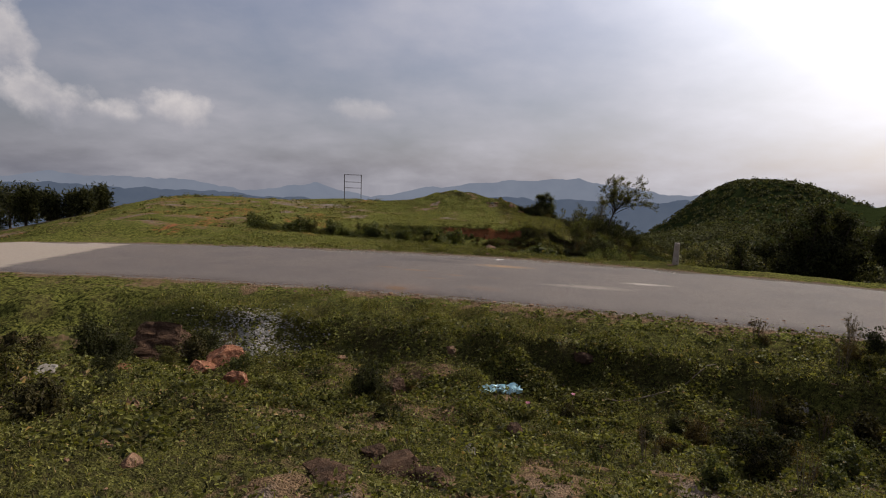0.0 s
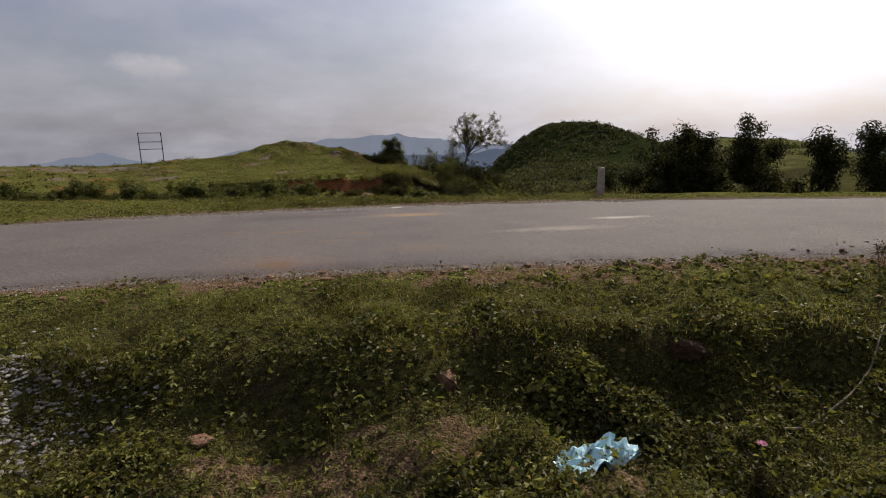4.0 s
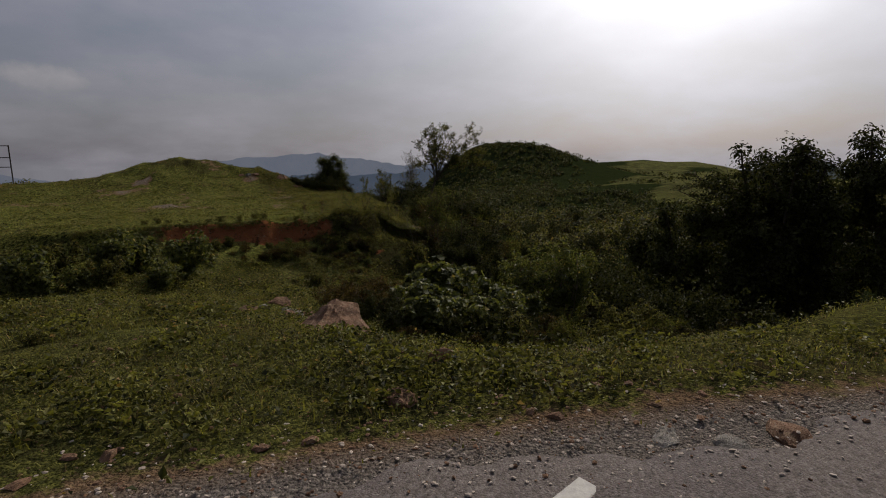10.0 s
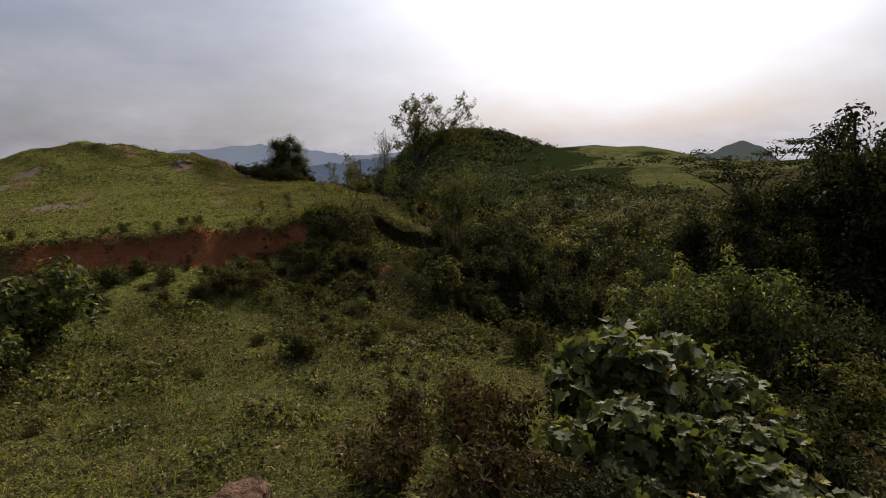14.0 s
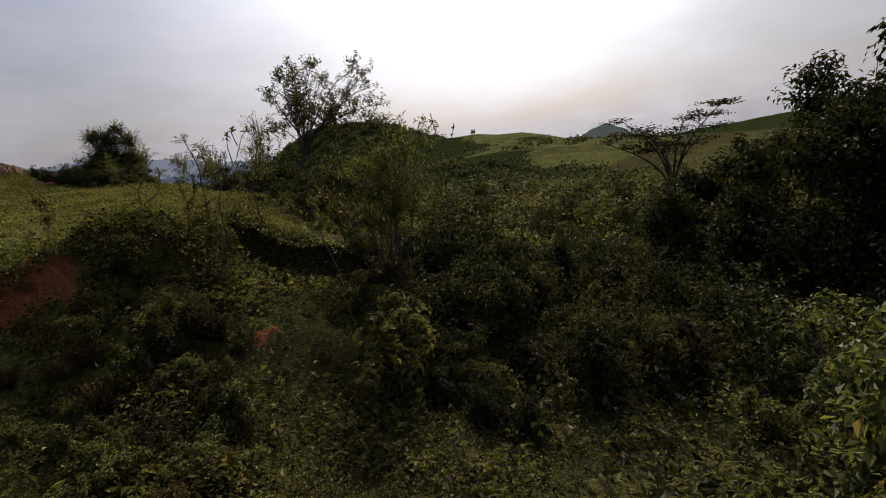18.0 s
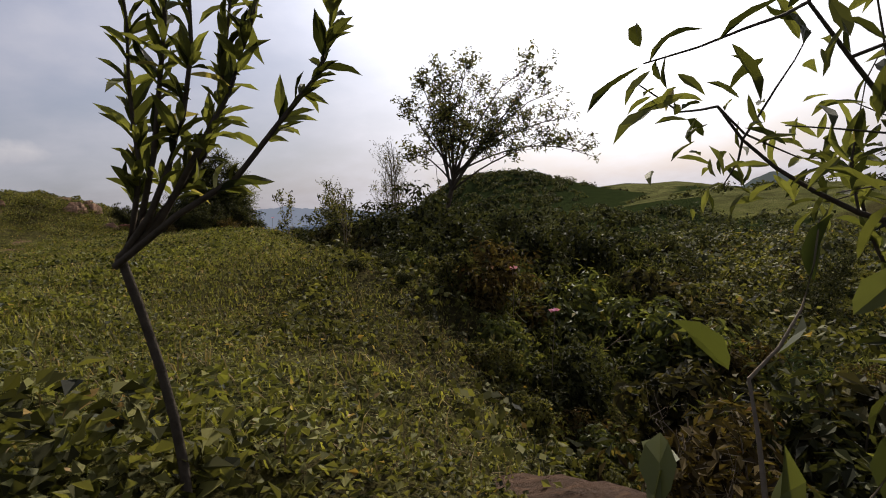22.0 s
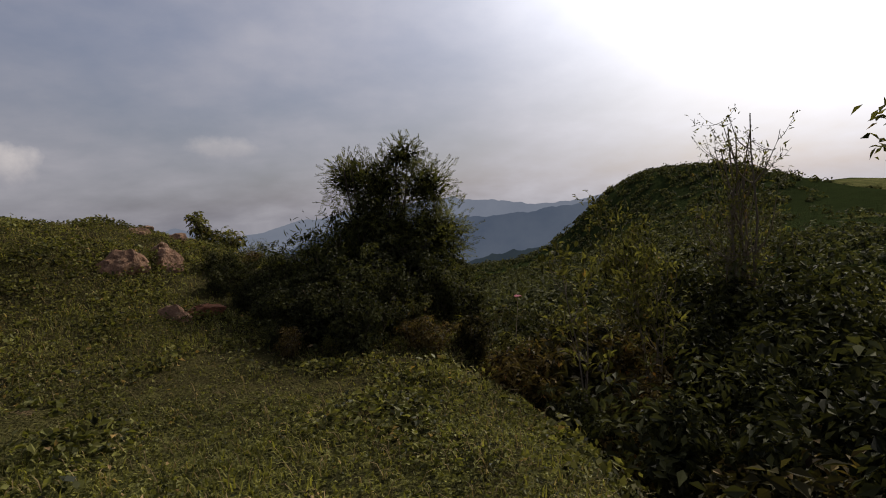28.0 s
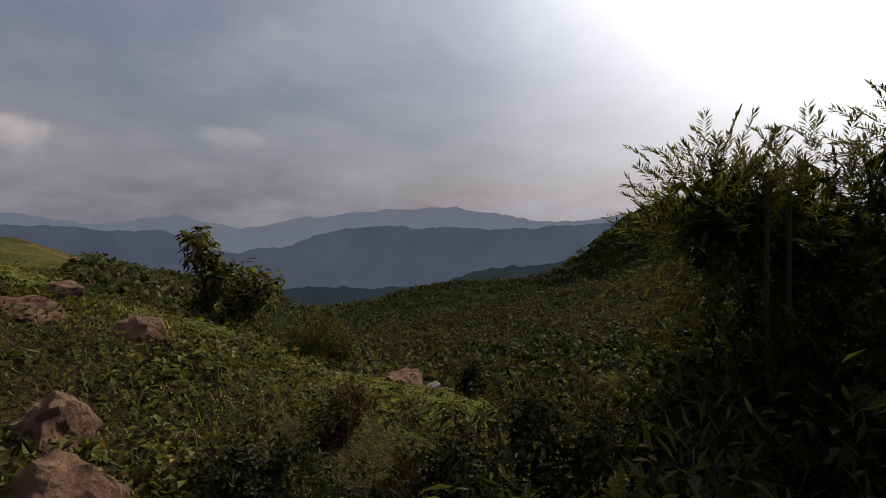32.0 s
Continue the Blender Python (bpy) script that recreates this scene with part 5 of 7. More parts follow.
# bushes on the gully's rim, of pale leaf kinds to stand for sunlight
for x, y, s, kind in ((9.7, 33.3, 0.75, "feather"), (10.3, 34.0, 0.9, "pale"), (9.9, 34.8, 0.8, "feather"), (10.9, 33.2, 0.95, "pale"), (10.6, 35.2, 0.85, "pale"), (10.1, 32.4, 0.8, "pale"), (11.3, 34.4, 0.95, "feather"), (8.8, 32.6, 0.34, "feather"), (9.05, 33.2, 0.42, "pale"), (9.3, 32.7, 0.5, "pale"), (9.35, 33.8, 0.5, "feather"), (9.1, 34.4, 0.42, "pale")):
    again(kind, x, y, s, 131 * x)
thick_rng = random.Random(4)


def thicket(x0, x1, y0, y1, count, kinds, low, high, keep=None):
    for _ in range(count):
        x, y = thick_rng.uniform(x0, x1), thick_rng.uniform(y0, y1)
        kind, s, turn = thick_rng.choice(kinds), thick_rng.uniform(low, high), thick_rng.uniform(0, 360)
        if keep is None or keep(x, y):
            again(kind, x, y, s, turn)


def mass(x0, x1, y0, y1, count, kinds, low, high, label, keep=None):
    """A thicket that reads as one mass: joined shrubs, one mesh a kind."""
    for kind in sorted(set(kinds)):
        spots = []
        for _ in range(count * kinds.count(kind) // len(kinds)):
            x, y, size, turn = thick_rng.uniform(x0, x1), thick_rng.uniform(y0, y1), thick_rng.uniform(low, high), thick_rng.uniform(0, 6.3)
            if keep is None or keep(x, y):
                spots.append((x, y, size, turn))
        if spots:
            scrub(kind, spots, label, 1)


def clear_of_way(x, y):
    """Leaves the trodden way and the verge free."""
    way_x = np.interp(y, [18, 21.4, 23.6, 25.3, 27.5, 29.8, 31.0, 33.2, 36.3, 38.2, 41, 44], [1.0, 1.7, 2.75, 3.95, 5.45, 6.6, 7.35, 7.85, 8.35, 8.1, 7.3, 7.1])
    return x - way_x > 1.25 and y > far_edge(x) + np.interp(x, [2, 5, 8, 12], [2.2, 3.4, 3.4, 2.0])


thicket(3.0, 10.5, 20.5, 29.5, 55, ["small", "middle", "russet", "small", "feather"], 0.45, 0.85, lambda x, y: clear_of_way(x, y) and x > 4.6 + 0.3 * (y - 22))

def read_mesh(mesh, k):
    co = np.empty(len(mesh.vertices) * 3, np.float32)
    mesh.vertices.foreach_get("co", co)
    ids = np.empty(len(mesh.loops), np.int32)
    mesh.loops.foreach_get("vertex_index", ids)
    return co.reshape(-1, 3), ids.reshape(-1, k)


def scrub(kind, spots, label, every=2):
    """The uncounted rest of the thicket: one mesh of one kind of shrub."""
    crown = next(c for c in KINDS[kind].children if c.name.startswith("crown"))
    co, tri = read_mesh(crown.data, 3)
    co = co.reshape(-1, 4, 3)[::every].reshape(-1, 3)
    tri = tri[:len(co) // 2]
    cos, tris = [], []
    for k, (x, y, size, turn) in enumerate(spots):
        c, s = math.cos(turn), math.sin(turn)
        q = np.stack([co[:, 0] * c - co[:, 1] * s, co[:, 0] * s + co[:, 1] * c, co[:, 2]], -1) * size
        cos.append(q + [x, y, ground_z(x, y) - 0.05])
        tris.append(tri + k * len(co))
    stuff("scrub", np.concatenate(cos), np.concatenate(tris), crown.data.materials[0], label, "scrub")


def spots_in(areas, keep=None):
    got = []
    for x0, x1, y0, y1, count, low, high in areas:
        for _ in range(count):
            x, y = thick_rng.uniform(x0, x1), thick_rng.uniform(y0, y1)
            s, turn = thick_rng.uniform(low, high), thick_rng.uniform(0, 6.3)
            if keep is None or keep(x, y):
                got.append((x, y, s, turn))
    return got


mass(8.8, 13.0, 29.5, 37.0, 52, ["middle", "russet", "small", "feather", "middle", "dark"], 0.65, 1.1, "mixed shrubs on the gully side", lambda x, y: x > 9.5 + 0.12 * (y - 30))
mass(6.5, 10.5, 47.5, 53.0, 22, ["small", "middle", "feather", "russet"], 0.3, 0.6, "low mixed shrubs behind the knoll")
belt = random.Random(8)
belt_spots = [(-9.2 + 9.9 * k / 45 + belt.uniform(-0.2, 0.2), 28.0 + belt.uniform(-1.5, 1.1), belt.uniform(0.4, 1.1), belt.uniform(0, 6.3)) for k in range(46)]
scrub("pale", [spot for k, spot in enumerate(belt_spots) if k % 4], "pale leafy belt of low bushes below the meadow", 1)
scrub("small", [spot for k, spot in enumerate(belt_spots) if not k % 4], "darker low bushes among the leafy belt", 1)
for kind, label in (("middle", "oval-leaved scrub on the gully side"), ("russet", "half-dry russet scrub on the gully side"), ("dark", "dark scrub on the gully side")):
    scrub(kind, spots_in([(10.2, 14.0, 36.0, 44.5, 17, 0.6, 1.15)]), label, 1)
lip = [(5.2 * k / 13 + belt.uniform(-0.15, 0.15), 31.5 + belt.uniform(-0.15, 0.25), belt.uniform(0.14, 0.26), belt.uniform(0, 6.3)) for k in range(14)]
scrub("small", lip, "tufts of low shrub hanging over the cut bank", 1)
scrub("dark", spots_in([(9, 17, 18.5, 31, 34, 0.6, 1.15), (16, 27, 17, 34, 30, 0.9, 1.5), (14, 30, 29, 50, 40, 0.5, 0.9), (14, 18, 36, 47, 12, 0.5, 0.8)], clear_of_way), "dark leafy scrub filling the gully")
scrub("middle", spots_in([(9, 17, 18.5, 31, 34, 0.5, 1.0), (14, 30, 29, 50, 34, 0.5, 0.9), (9.8, 16, 44.5, 54, 26, 0.5, 0.85)], clear_of_way), "green oval-leaved scrub on the gully sides")
scrub("small", spots_in([(8.5, 17, 19, 31, 22, 0.5, 1.0), (14, 22, 36, 48, 20, 0.5, 1.0), (10, 18, 45, 56, 18, 0.4, 0.8)], clear_of_way), "dense small-leaved scrub on the slopes")
foot = random.Random(77)
foot_spots = []
for k in range(46):
    y = foot.uniform(26.0, 30.2)
    way_x = np.interp(y, [25.3, 26.1, 27.5, 28.9, 29.8, 30.5], [3.95, 4.65, 5.45, 6.15, 6.6, 7.0])
    side = foot.choice((-1, -1, 1)) if y < 26.9 else -1
    x = way_x + side * foot.uniform(0.75, 1.7)
    foot_spots.append((x, y, foot.uniform(0.16, 0.36), foot.uniform(0, 6.3)))
scrub("pale", foot_spots[0::4], "low pale leafy plants along the trodden way", 1)
scrub("small", foot_spots[1::4] + foot_spots[2::4], "low small-leaved plants along the trodden way", 1)
scrub("russet", foot_spots[3::4], "low half-dry plants along the trodden way", 1)
way_rng = random.Random(61)
way_spots = []
for k in range(90):
    y = way_rng.uniform(24.5, 30.6)
    x = np.interp(y, [24.5, 25.3, 27.5, 28.9, 29.8, 30.6], [3.3, 3.95, 5.45, 6.15, 6.6, 7.05]) + way_rng.uniform(-0.8, 0.8)
    way_spots.append((x, y, way_rng.uniform(0.10, 0.21), way_rng.uniform(0, 6.3)))
scrub("small", way_spots[0::3], "knee-high leafy weeds on the trodden way", 2)
scrub("russet", way_spots[1::3], "low half-dry weeds on the trodden way", 1)
scrub("middle", way_spots[2::3], "low dull-leaved weeds on the trodden way", 2)
# foot of the feathery tree and its neighbours
scrub("dark", [(13.2, 43.3, 1.1, 0.4), (13.9, 43.6, 1.25, 1.7), (14.5, 44.4, 1.2, 2.9), (13.4, 44.6, 1.2, 4.2), (12.7, 44.0, 0.95, 5.1), (14.9, 43.4, 1.1, 0.9), (12.1, 43.0, 0.8, 3.3)], "dark leafy bushes round the whip-thin tree", 1)
# dark kinds in and below the tree also serve as its shade
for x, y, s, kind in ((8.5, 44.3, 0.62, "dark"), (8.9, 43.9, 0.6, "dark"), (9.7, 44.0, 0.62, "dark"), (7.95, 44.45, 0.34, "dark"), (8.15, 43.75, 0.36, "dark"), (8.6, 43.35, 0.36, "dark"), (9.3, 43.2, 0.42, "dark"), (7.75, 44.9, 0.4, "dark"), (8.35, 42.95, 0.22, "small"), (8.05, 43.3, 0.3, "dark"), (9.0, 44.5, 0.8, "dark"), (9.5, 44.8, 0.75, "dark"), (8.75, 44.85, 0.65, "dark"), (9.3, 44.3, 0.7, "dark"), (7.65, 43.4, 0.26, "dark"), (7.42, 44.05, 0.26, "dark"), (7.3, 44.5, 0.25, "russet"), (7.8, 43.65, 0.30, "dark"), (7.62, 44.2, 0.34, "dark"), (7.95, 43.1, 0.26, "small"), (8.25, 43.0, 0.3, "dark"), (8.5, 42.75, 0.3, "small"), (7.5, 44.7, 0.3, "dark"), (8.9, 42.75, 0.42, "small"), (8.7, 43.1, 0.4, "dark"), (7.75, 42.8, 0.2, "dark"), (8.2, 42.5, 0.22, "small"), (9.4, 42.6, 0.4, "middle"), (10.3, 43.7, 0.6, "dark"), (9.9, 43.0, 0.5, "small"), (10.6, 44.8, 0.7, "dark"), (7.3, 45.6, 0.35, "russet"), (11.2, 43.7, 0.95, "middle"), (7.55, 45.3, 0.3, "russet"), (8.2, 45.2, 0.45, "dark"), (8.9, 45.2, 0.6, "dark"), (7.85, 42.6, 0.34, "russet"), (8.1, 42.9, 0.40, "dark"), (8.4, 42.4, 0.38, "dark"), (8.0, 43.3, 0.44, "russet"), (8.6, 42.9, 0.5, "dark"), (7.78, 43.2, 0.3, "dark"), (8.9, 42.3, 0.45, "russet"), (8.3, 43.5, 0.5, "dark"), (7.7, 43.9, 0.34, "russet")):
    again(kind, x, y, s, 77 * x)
# dark shrubs added on the sun's side to throw shade on the bank
for x, y, s in ((9.2, 30.5, 0.8), (9.7, 31.2, 0.95), (10.3, 31.0, 1.05), (9.0, 29.9, 0.6), (9.0, 31.2, 0.5), (10.0, 30.2, 0.9)):
    again("dark", x, y, s, 45 * x)
for x, y, s, kind in ((7.75, 29.5, 0.55, "middle"), (8.2, 29.2, 0.7, "dark"), (8.0, 30.1, 0.5, "russet"), (8.4, 30.6, 0.55, "dark"), (8.1, 30.9, 0.4, "middle"), (8.7, 30.2, 0.7, "small"), (8.9, 29.3, 0.75, "dark"), (7.6, 28.8, 0.5, "small"), (8.45, 28.5, 0.7, "middle"), (8.3, 31.4, 0.4, "russet"), (8.75, 31.5, 0.5, "middle"), (9.3, 30.0, 0.8, "pale"), (8.6, 27.8, 0.7, "dark")):
    again(kind, x, y, s, 119 * x)
# shrubs hugging the rim of the lawn
rim_spots = [(np.interp(y, [32.8, 34.5, 38, 41, 42.3], [9.0, 9.35, 9.85, 9.75, 9.6]) + thick_rng.uniform(0, 0.7), y, thick_rng.uniform(0.4, 0.8), thick_rng.uniform(0, 6.3)) for y in np.linspace(32.8, 42.2, 34)]
for kind, first in (("russet", 0), ("dark", 1), ("middle", 2)):
    scrub(kind, rim_spots[first::3], "dark low shrubs along the rim of the lawn", 1)
for x, y, s in ((8.5, 31.9, 0.3), (8.55, 32.4, 0.28), (8.7, 32.9, 0.32), (8.85, 33.5, 0.36), (8.45, 31.5, 0.3)):
    again("small", x, y, s, 66 * x + 40 * y)
# leafy plants on the bank, left and right of the way up
bank_rng = random.Random(71)
for k in range(26):
    y = bank_rng.uniform(28.2, 30.4)
    way_x = np.interp(y, [27.5, 28.9, 29.8, 30.5], [5.45, 6.15, 6.6, 7.0])
    again(bank_rng.choice(["small", "middle", "russet", "pale", "small"]), way_x - bank_rng.uniform(0.6, 2.0), y, bank_rng.uniform(0.2, 0.34), bank_rng.uniform(0, 360))
for k in range(14):
    y = bank_rng.uniform(28.9, 31.0)
    way_x = np.interp(y, [27.5, 28.9, 29.8, 30.5, 31.2], [5.45, 6.15, 6.6, 7.0, 7.4])
    again(bank_rng.choice(["dark", "russet", "middle"]), way_x + bank_rng.uniform(0.62, 1.1), y, bank_rng.uniform(0.2, 0.36), bank_rng.uniform(0, 360))
# bank below the plateau
for k in range(34):
    x, y = thick_rng.uniform(3.6, 9.0), thick_rng.uniform(28.8, 30.7)
    if abs(x - np.interp(y, [29.0, 31.0], [6.2, 7.35])) > 0.8:
        again(thick_rng.choice(["small", "middle", "russet"]), x, y, thick_rng.uniform(0.18, 0.36) if x < 7.4 else thick_rng.uniform(0.3, 0.5), thick_rng.uniform(0, 360))
foot_row = [(thick_rng.uniform(-1.5, 5.4), thick_rng.uniform(29.4, 30.75), thick_rng.uniform(0.18, 0.46), thick_rng.uniform(0, 6.3)) for _ in range(66)]
scrub("russet", foot_row[0::2], "dry weeds at the foot of the cut bank", 1)
scrub("small", foot_row[1::2], "small-leaved weeds at the foot of the cut bank", 1)
# weeds of the near verge
for x, y, s, kind in ((-3.45, 4.5, 0.4, "middle"), (-4.1, 5.0, 0.5, "small"), (-4.8, 6.1, 0.5, "middle"), (-4.9, 8.9, 0.5, "small"), (-3.9, 8.9, 0.35, "dark"), (-0.4, 7.3, 0.3, "russet"), (4.9, 7.1, 0.5, "middle"), (5.6, 6.6, 0.55, "middle"), (4.2, 6.2, 0.4, "russet"), (6.4, 8.0, 0.35, "russet"), (5.4, 8.6, 0.25, "russet"), (6.9, 7.3, 0.5, "small"), (1.9, 7.3, 0.3, "middle"), (1.2, 6.7, 0.28, "small"), (2.7, 6.0, 0.3, "russet"), (3.4, 5.3, 0.35, "small"), (-6.3, 7.0, 0.7, "small"), (-7.4, 8.2, 0.6, "middle"), (-2.2, 6.9, 0.3, "small"), (0.6, 5.6, 0.22, "small"), (7.8, 5.9, 0.6, "middle")):
    again(kind, x, y, s, 91 * x + 13 * y)
verge = random.Random(12)
for k in range(26):
    x, y = verge.uniform(3.2, 8.8), verge.uniform(4.4, 7.6)
    again(verge.choice(["small", "russet", "middle", "dark"]), x, y, verge.uniform(0.22, 0.5), verge.uniform(0, 360))
for k in range(12):
    x, y = verge.uniform(-7.0, -3.2), verge.uniform(4.6, 9.2)
    again(verge.choice(["small", "middle", "dark"]), x, y, verge.uniform(0.2, 0.45), verge.uniform(0, 360))
for x, y, s, kind in ((-0.9, 6.8, 0.40, "dark"), (-0.65, 6.55, 0.36, "small"), (-0.8, 7.0, 0.3, "russet"), (-4.9, 8.2, 0.42, "middle"), (-4.2, 8.1, 0.35, "small"), (-3.9, 8.35, 0.5, "middle"), (-3.0, 7.9, 0.36, "pale"), (-2.55, 7.4, 0.34, "small"), (-5.6, 8.6, 0.5, "dark"), (-4.6, 7.7, 0.3, "dark"), (4.4, 5.6, 0.42, "pale"), (5.0, 6.2, 0.46, "pale"), (3.8, 5.0, 0.36, "pale"), (5.6, 5.8, 0.5, "pale"), (6.3, 6.6, 0.46, "middle"), (2.6, 4.8, 0.3, "pale"), (1.6, 5.4, 0.24, "pale"), (6.8, 8.0, 0.34, "dark")):
    again(kind, x, y, s, 143 * x)
# low tufts on the far meadow
for x, y, s in ((0.3, 22.4, 0.25), (-0.6, 21.2, 0.2), (3.1, 27.6, 0.22), (1.0, 25.5, 0.18), (2.2, 26.6, 0.2), (-1.6, 24.0, 0.25)):
    again("small", x, y, s, 50 * x)

# ---------- rocks ----------
for x, y, sx, sz, what in ((-0.62, 7.2, 0.30, 0.2, "small"), (-0.35, 4.45, 0.38, 0.15, ""), (-0.85, 3.95, 0.3, 0.12, ""), (-0.05, 4.2, 0.22, 0.12, ""), (-0.6, 4.75, 0.2, 0.1, ""), (-4.75, 9.05, 0.5, 0.42, ""), (-4.2, 8.75, 0.25, 0.25, "dark"), (-5.7, 7.3, 0.35, 0.25, "small"), (2.4, 8.55, 0.22, 0.12, ""), (-1.5, 7.6, 0.2, 0.14, ""), (0.9, 6.0, 0.16, 0.12, ""), (7.9, 31.45, 0.42, 0.25, "")):
    boulder("earth_clod", x, y, (sx, sx * 0.8, sz), int(40 * x) % 97 + 300, M_CLOD, "dark clod of earth and roots in the grass", 0.28, 77 * x, category="earth clod")
    if what:
        again(what, x + 0.2, y + 0.1, 0.32, 99 * x)


for x, y, size, turn in ((-1.17, 11.01, 0.1, -30), (-1.01, 11.23, 0.11, 17), (-0.44, 10.97, 0.15, 4), (-0.59, 10.75, 0.09, -9), (0.45, 10.86, 0.13, -22), (0.65, 10.48, 0.08, 25), (-1.45, 11.43, 0.08, 12), (-0.06, 11.1, 0.08, -1)):
    boulder("flat_stone", x, y, (size, size * 0.62, size * 0.2), int(90 + 31 * x) % 199, M_ROCK, "flat brown stone set in the bare verge earth", 0.45, turn, category="stone")

boulder("earth_bank", -4.6, 8.75, (0.78, 0.55, 0.36), 77, M_CLOD, "dark overhanging lump of earth and rock on the slope", 0.05, 12, 0.14, category="earth bank")
again("small", -4.2, 9.35, 0.45, 20)
again("small", -5.3, 9.4, 0.4, 80)
for x, y, s in ((-4.6, 8.9, 0.24), (-5.1, 9.0, 0.24), (-4.9, 9.65, 0.3), (-0.65, 6.0, 0.15), (-0.5, 6.25, 0.14), (-3.3, 5.2, 0.16), (-3.6, 5.8, 0.2), (-3.2, 4.7, 0.14), (-2.9, 6.3, 0.14), (2.6, 6.4, 0.17), (3.2, 6.9, 0.2), (1.5, 8.0, 0.13), (-1.9, 8.3, 0.14)):
    again("dark", x, y, s, 217 * x)
# the first six are dark leaves in place of shade beneath the lip
for x, y, s in ((6.95, 28.45, 0.30), (7.25, 28.85, 0.34), (7.0, 28.0, 0.30), (7.4, 28.4, 0.36), (7.15, 27.65, 0.3), (7.6, 28.9, 0.4), (7.25, 44.75, 0.30), (7.1, 44.35, 0.26), (7.5, 44.4, 0.30), (7.38, 43.95, 0.22), (7.0, 44.95, 0.28), (7.6, 43.7, 0.22), (7.7, 44.7, 0.36), (8.55, 33.6, 0.11), (8.7, 34.1, 0.13), (8.5, 34.3, 0.11), (8.85, 34.7, 0.15), (8.65, 34.9, 0.12), (8.95, 33.7, 0.15), (8.75, 35.4, 0.14)):
    again("dark", x, y, s, 151 * x)
for x, y, s, kind in ((3.06, 30.5, 0.24, "small"), (3.3, 30.55, 0.2, "russet"), (2.75, 30.6, 0.16, "russet"), (1.6, 30.6, 0.17, "small")):
    again(kind, x, y, s, 83 * x)


def seed_weed(x, y, tall, seed):
    """Thin stalks with small dry heads."""
    plant("weed", at(x, y), seed, "tall dry weed with small seed heads", "weed", L_RUSSET, M_TWIG, 170, (0.035, 0.014), 0.018, 0.0, group="verge weeds", stems=7, tall=tall, spread=0.55, thick=0.006, branches=4, twigs=2, bend=0.09, low=0.5, reach=0.3, rise=0.3)


for k, (x, y, tall) in enumerate(((6.4, 8.1, 0.5), (5.4, 8.8, 0.36), (6.8, 8.5, 0.45), (6.0, 7.7, 0.5), (4.6, 7.4, 0.45), (5.2, 6.9, 0.5), (3.5, 6.6, 0.4), (-3.6, 9.1, 0.45), (-5.4, 8.8, 0.6), (2.2, 5.4, 0.4), (3.3, 4.6, 0.45))):
    seed_weed(x, y, tall, 400 + k)
scar = random.Random(31)
for k in range(16):
    x = 0.2 + 4.7 * k / 15 + scar.uniform(-0.12, 0.12)
    edge = 30.95 + scar.uniform(-0.25, 0.15)
    size = scar.uniform(0.2, 0.34)
    if 2.5 < x < 3.7:
        continue
    boulder("earth_clod", x, edge, (size, size * 0.6, size * 0.6), 500 + k, M_SCAR, "broken clod of red earth in the cut bank", 0.3, scar.uniform(-25, 25), -0.22, category="earth clod")
for k in range(10):
    x, y = scar.uniform(4.9, 6.3), scar.uniform(29.9, 30.9)
    again(scar.choice(["small", "middle", "russet"]), x, y, scar.uniform(0.14, 0.26), scar.uniform(0, 360))
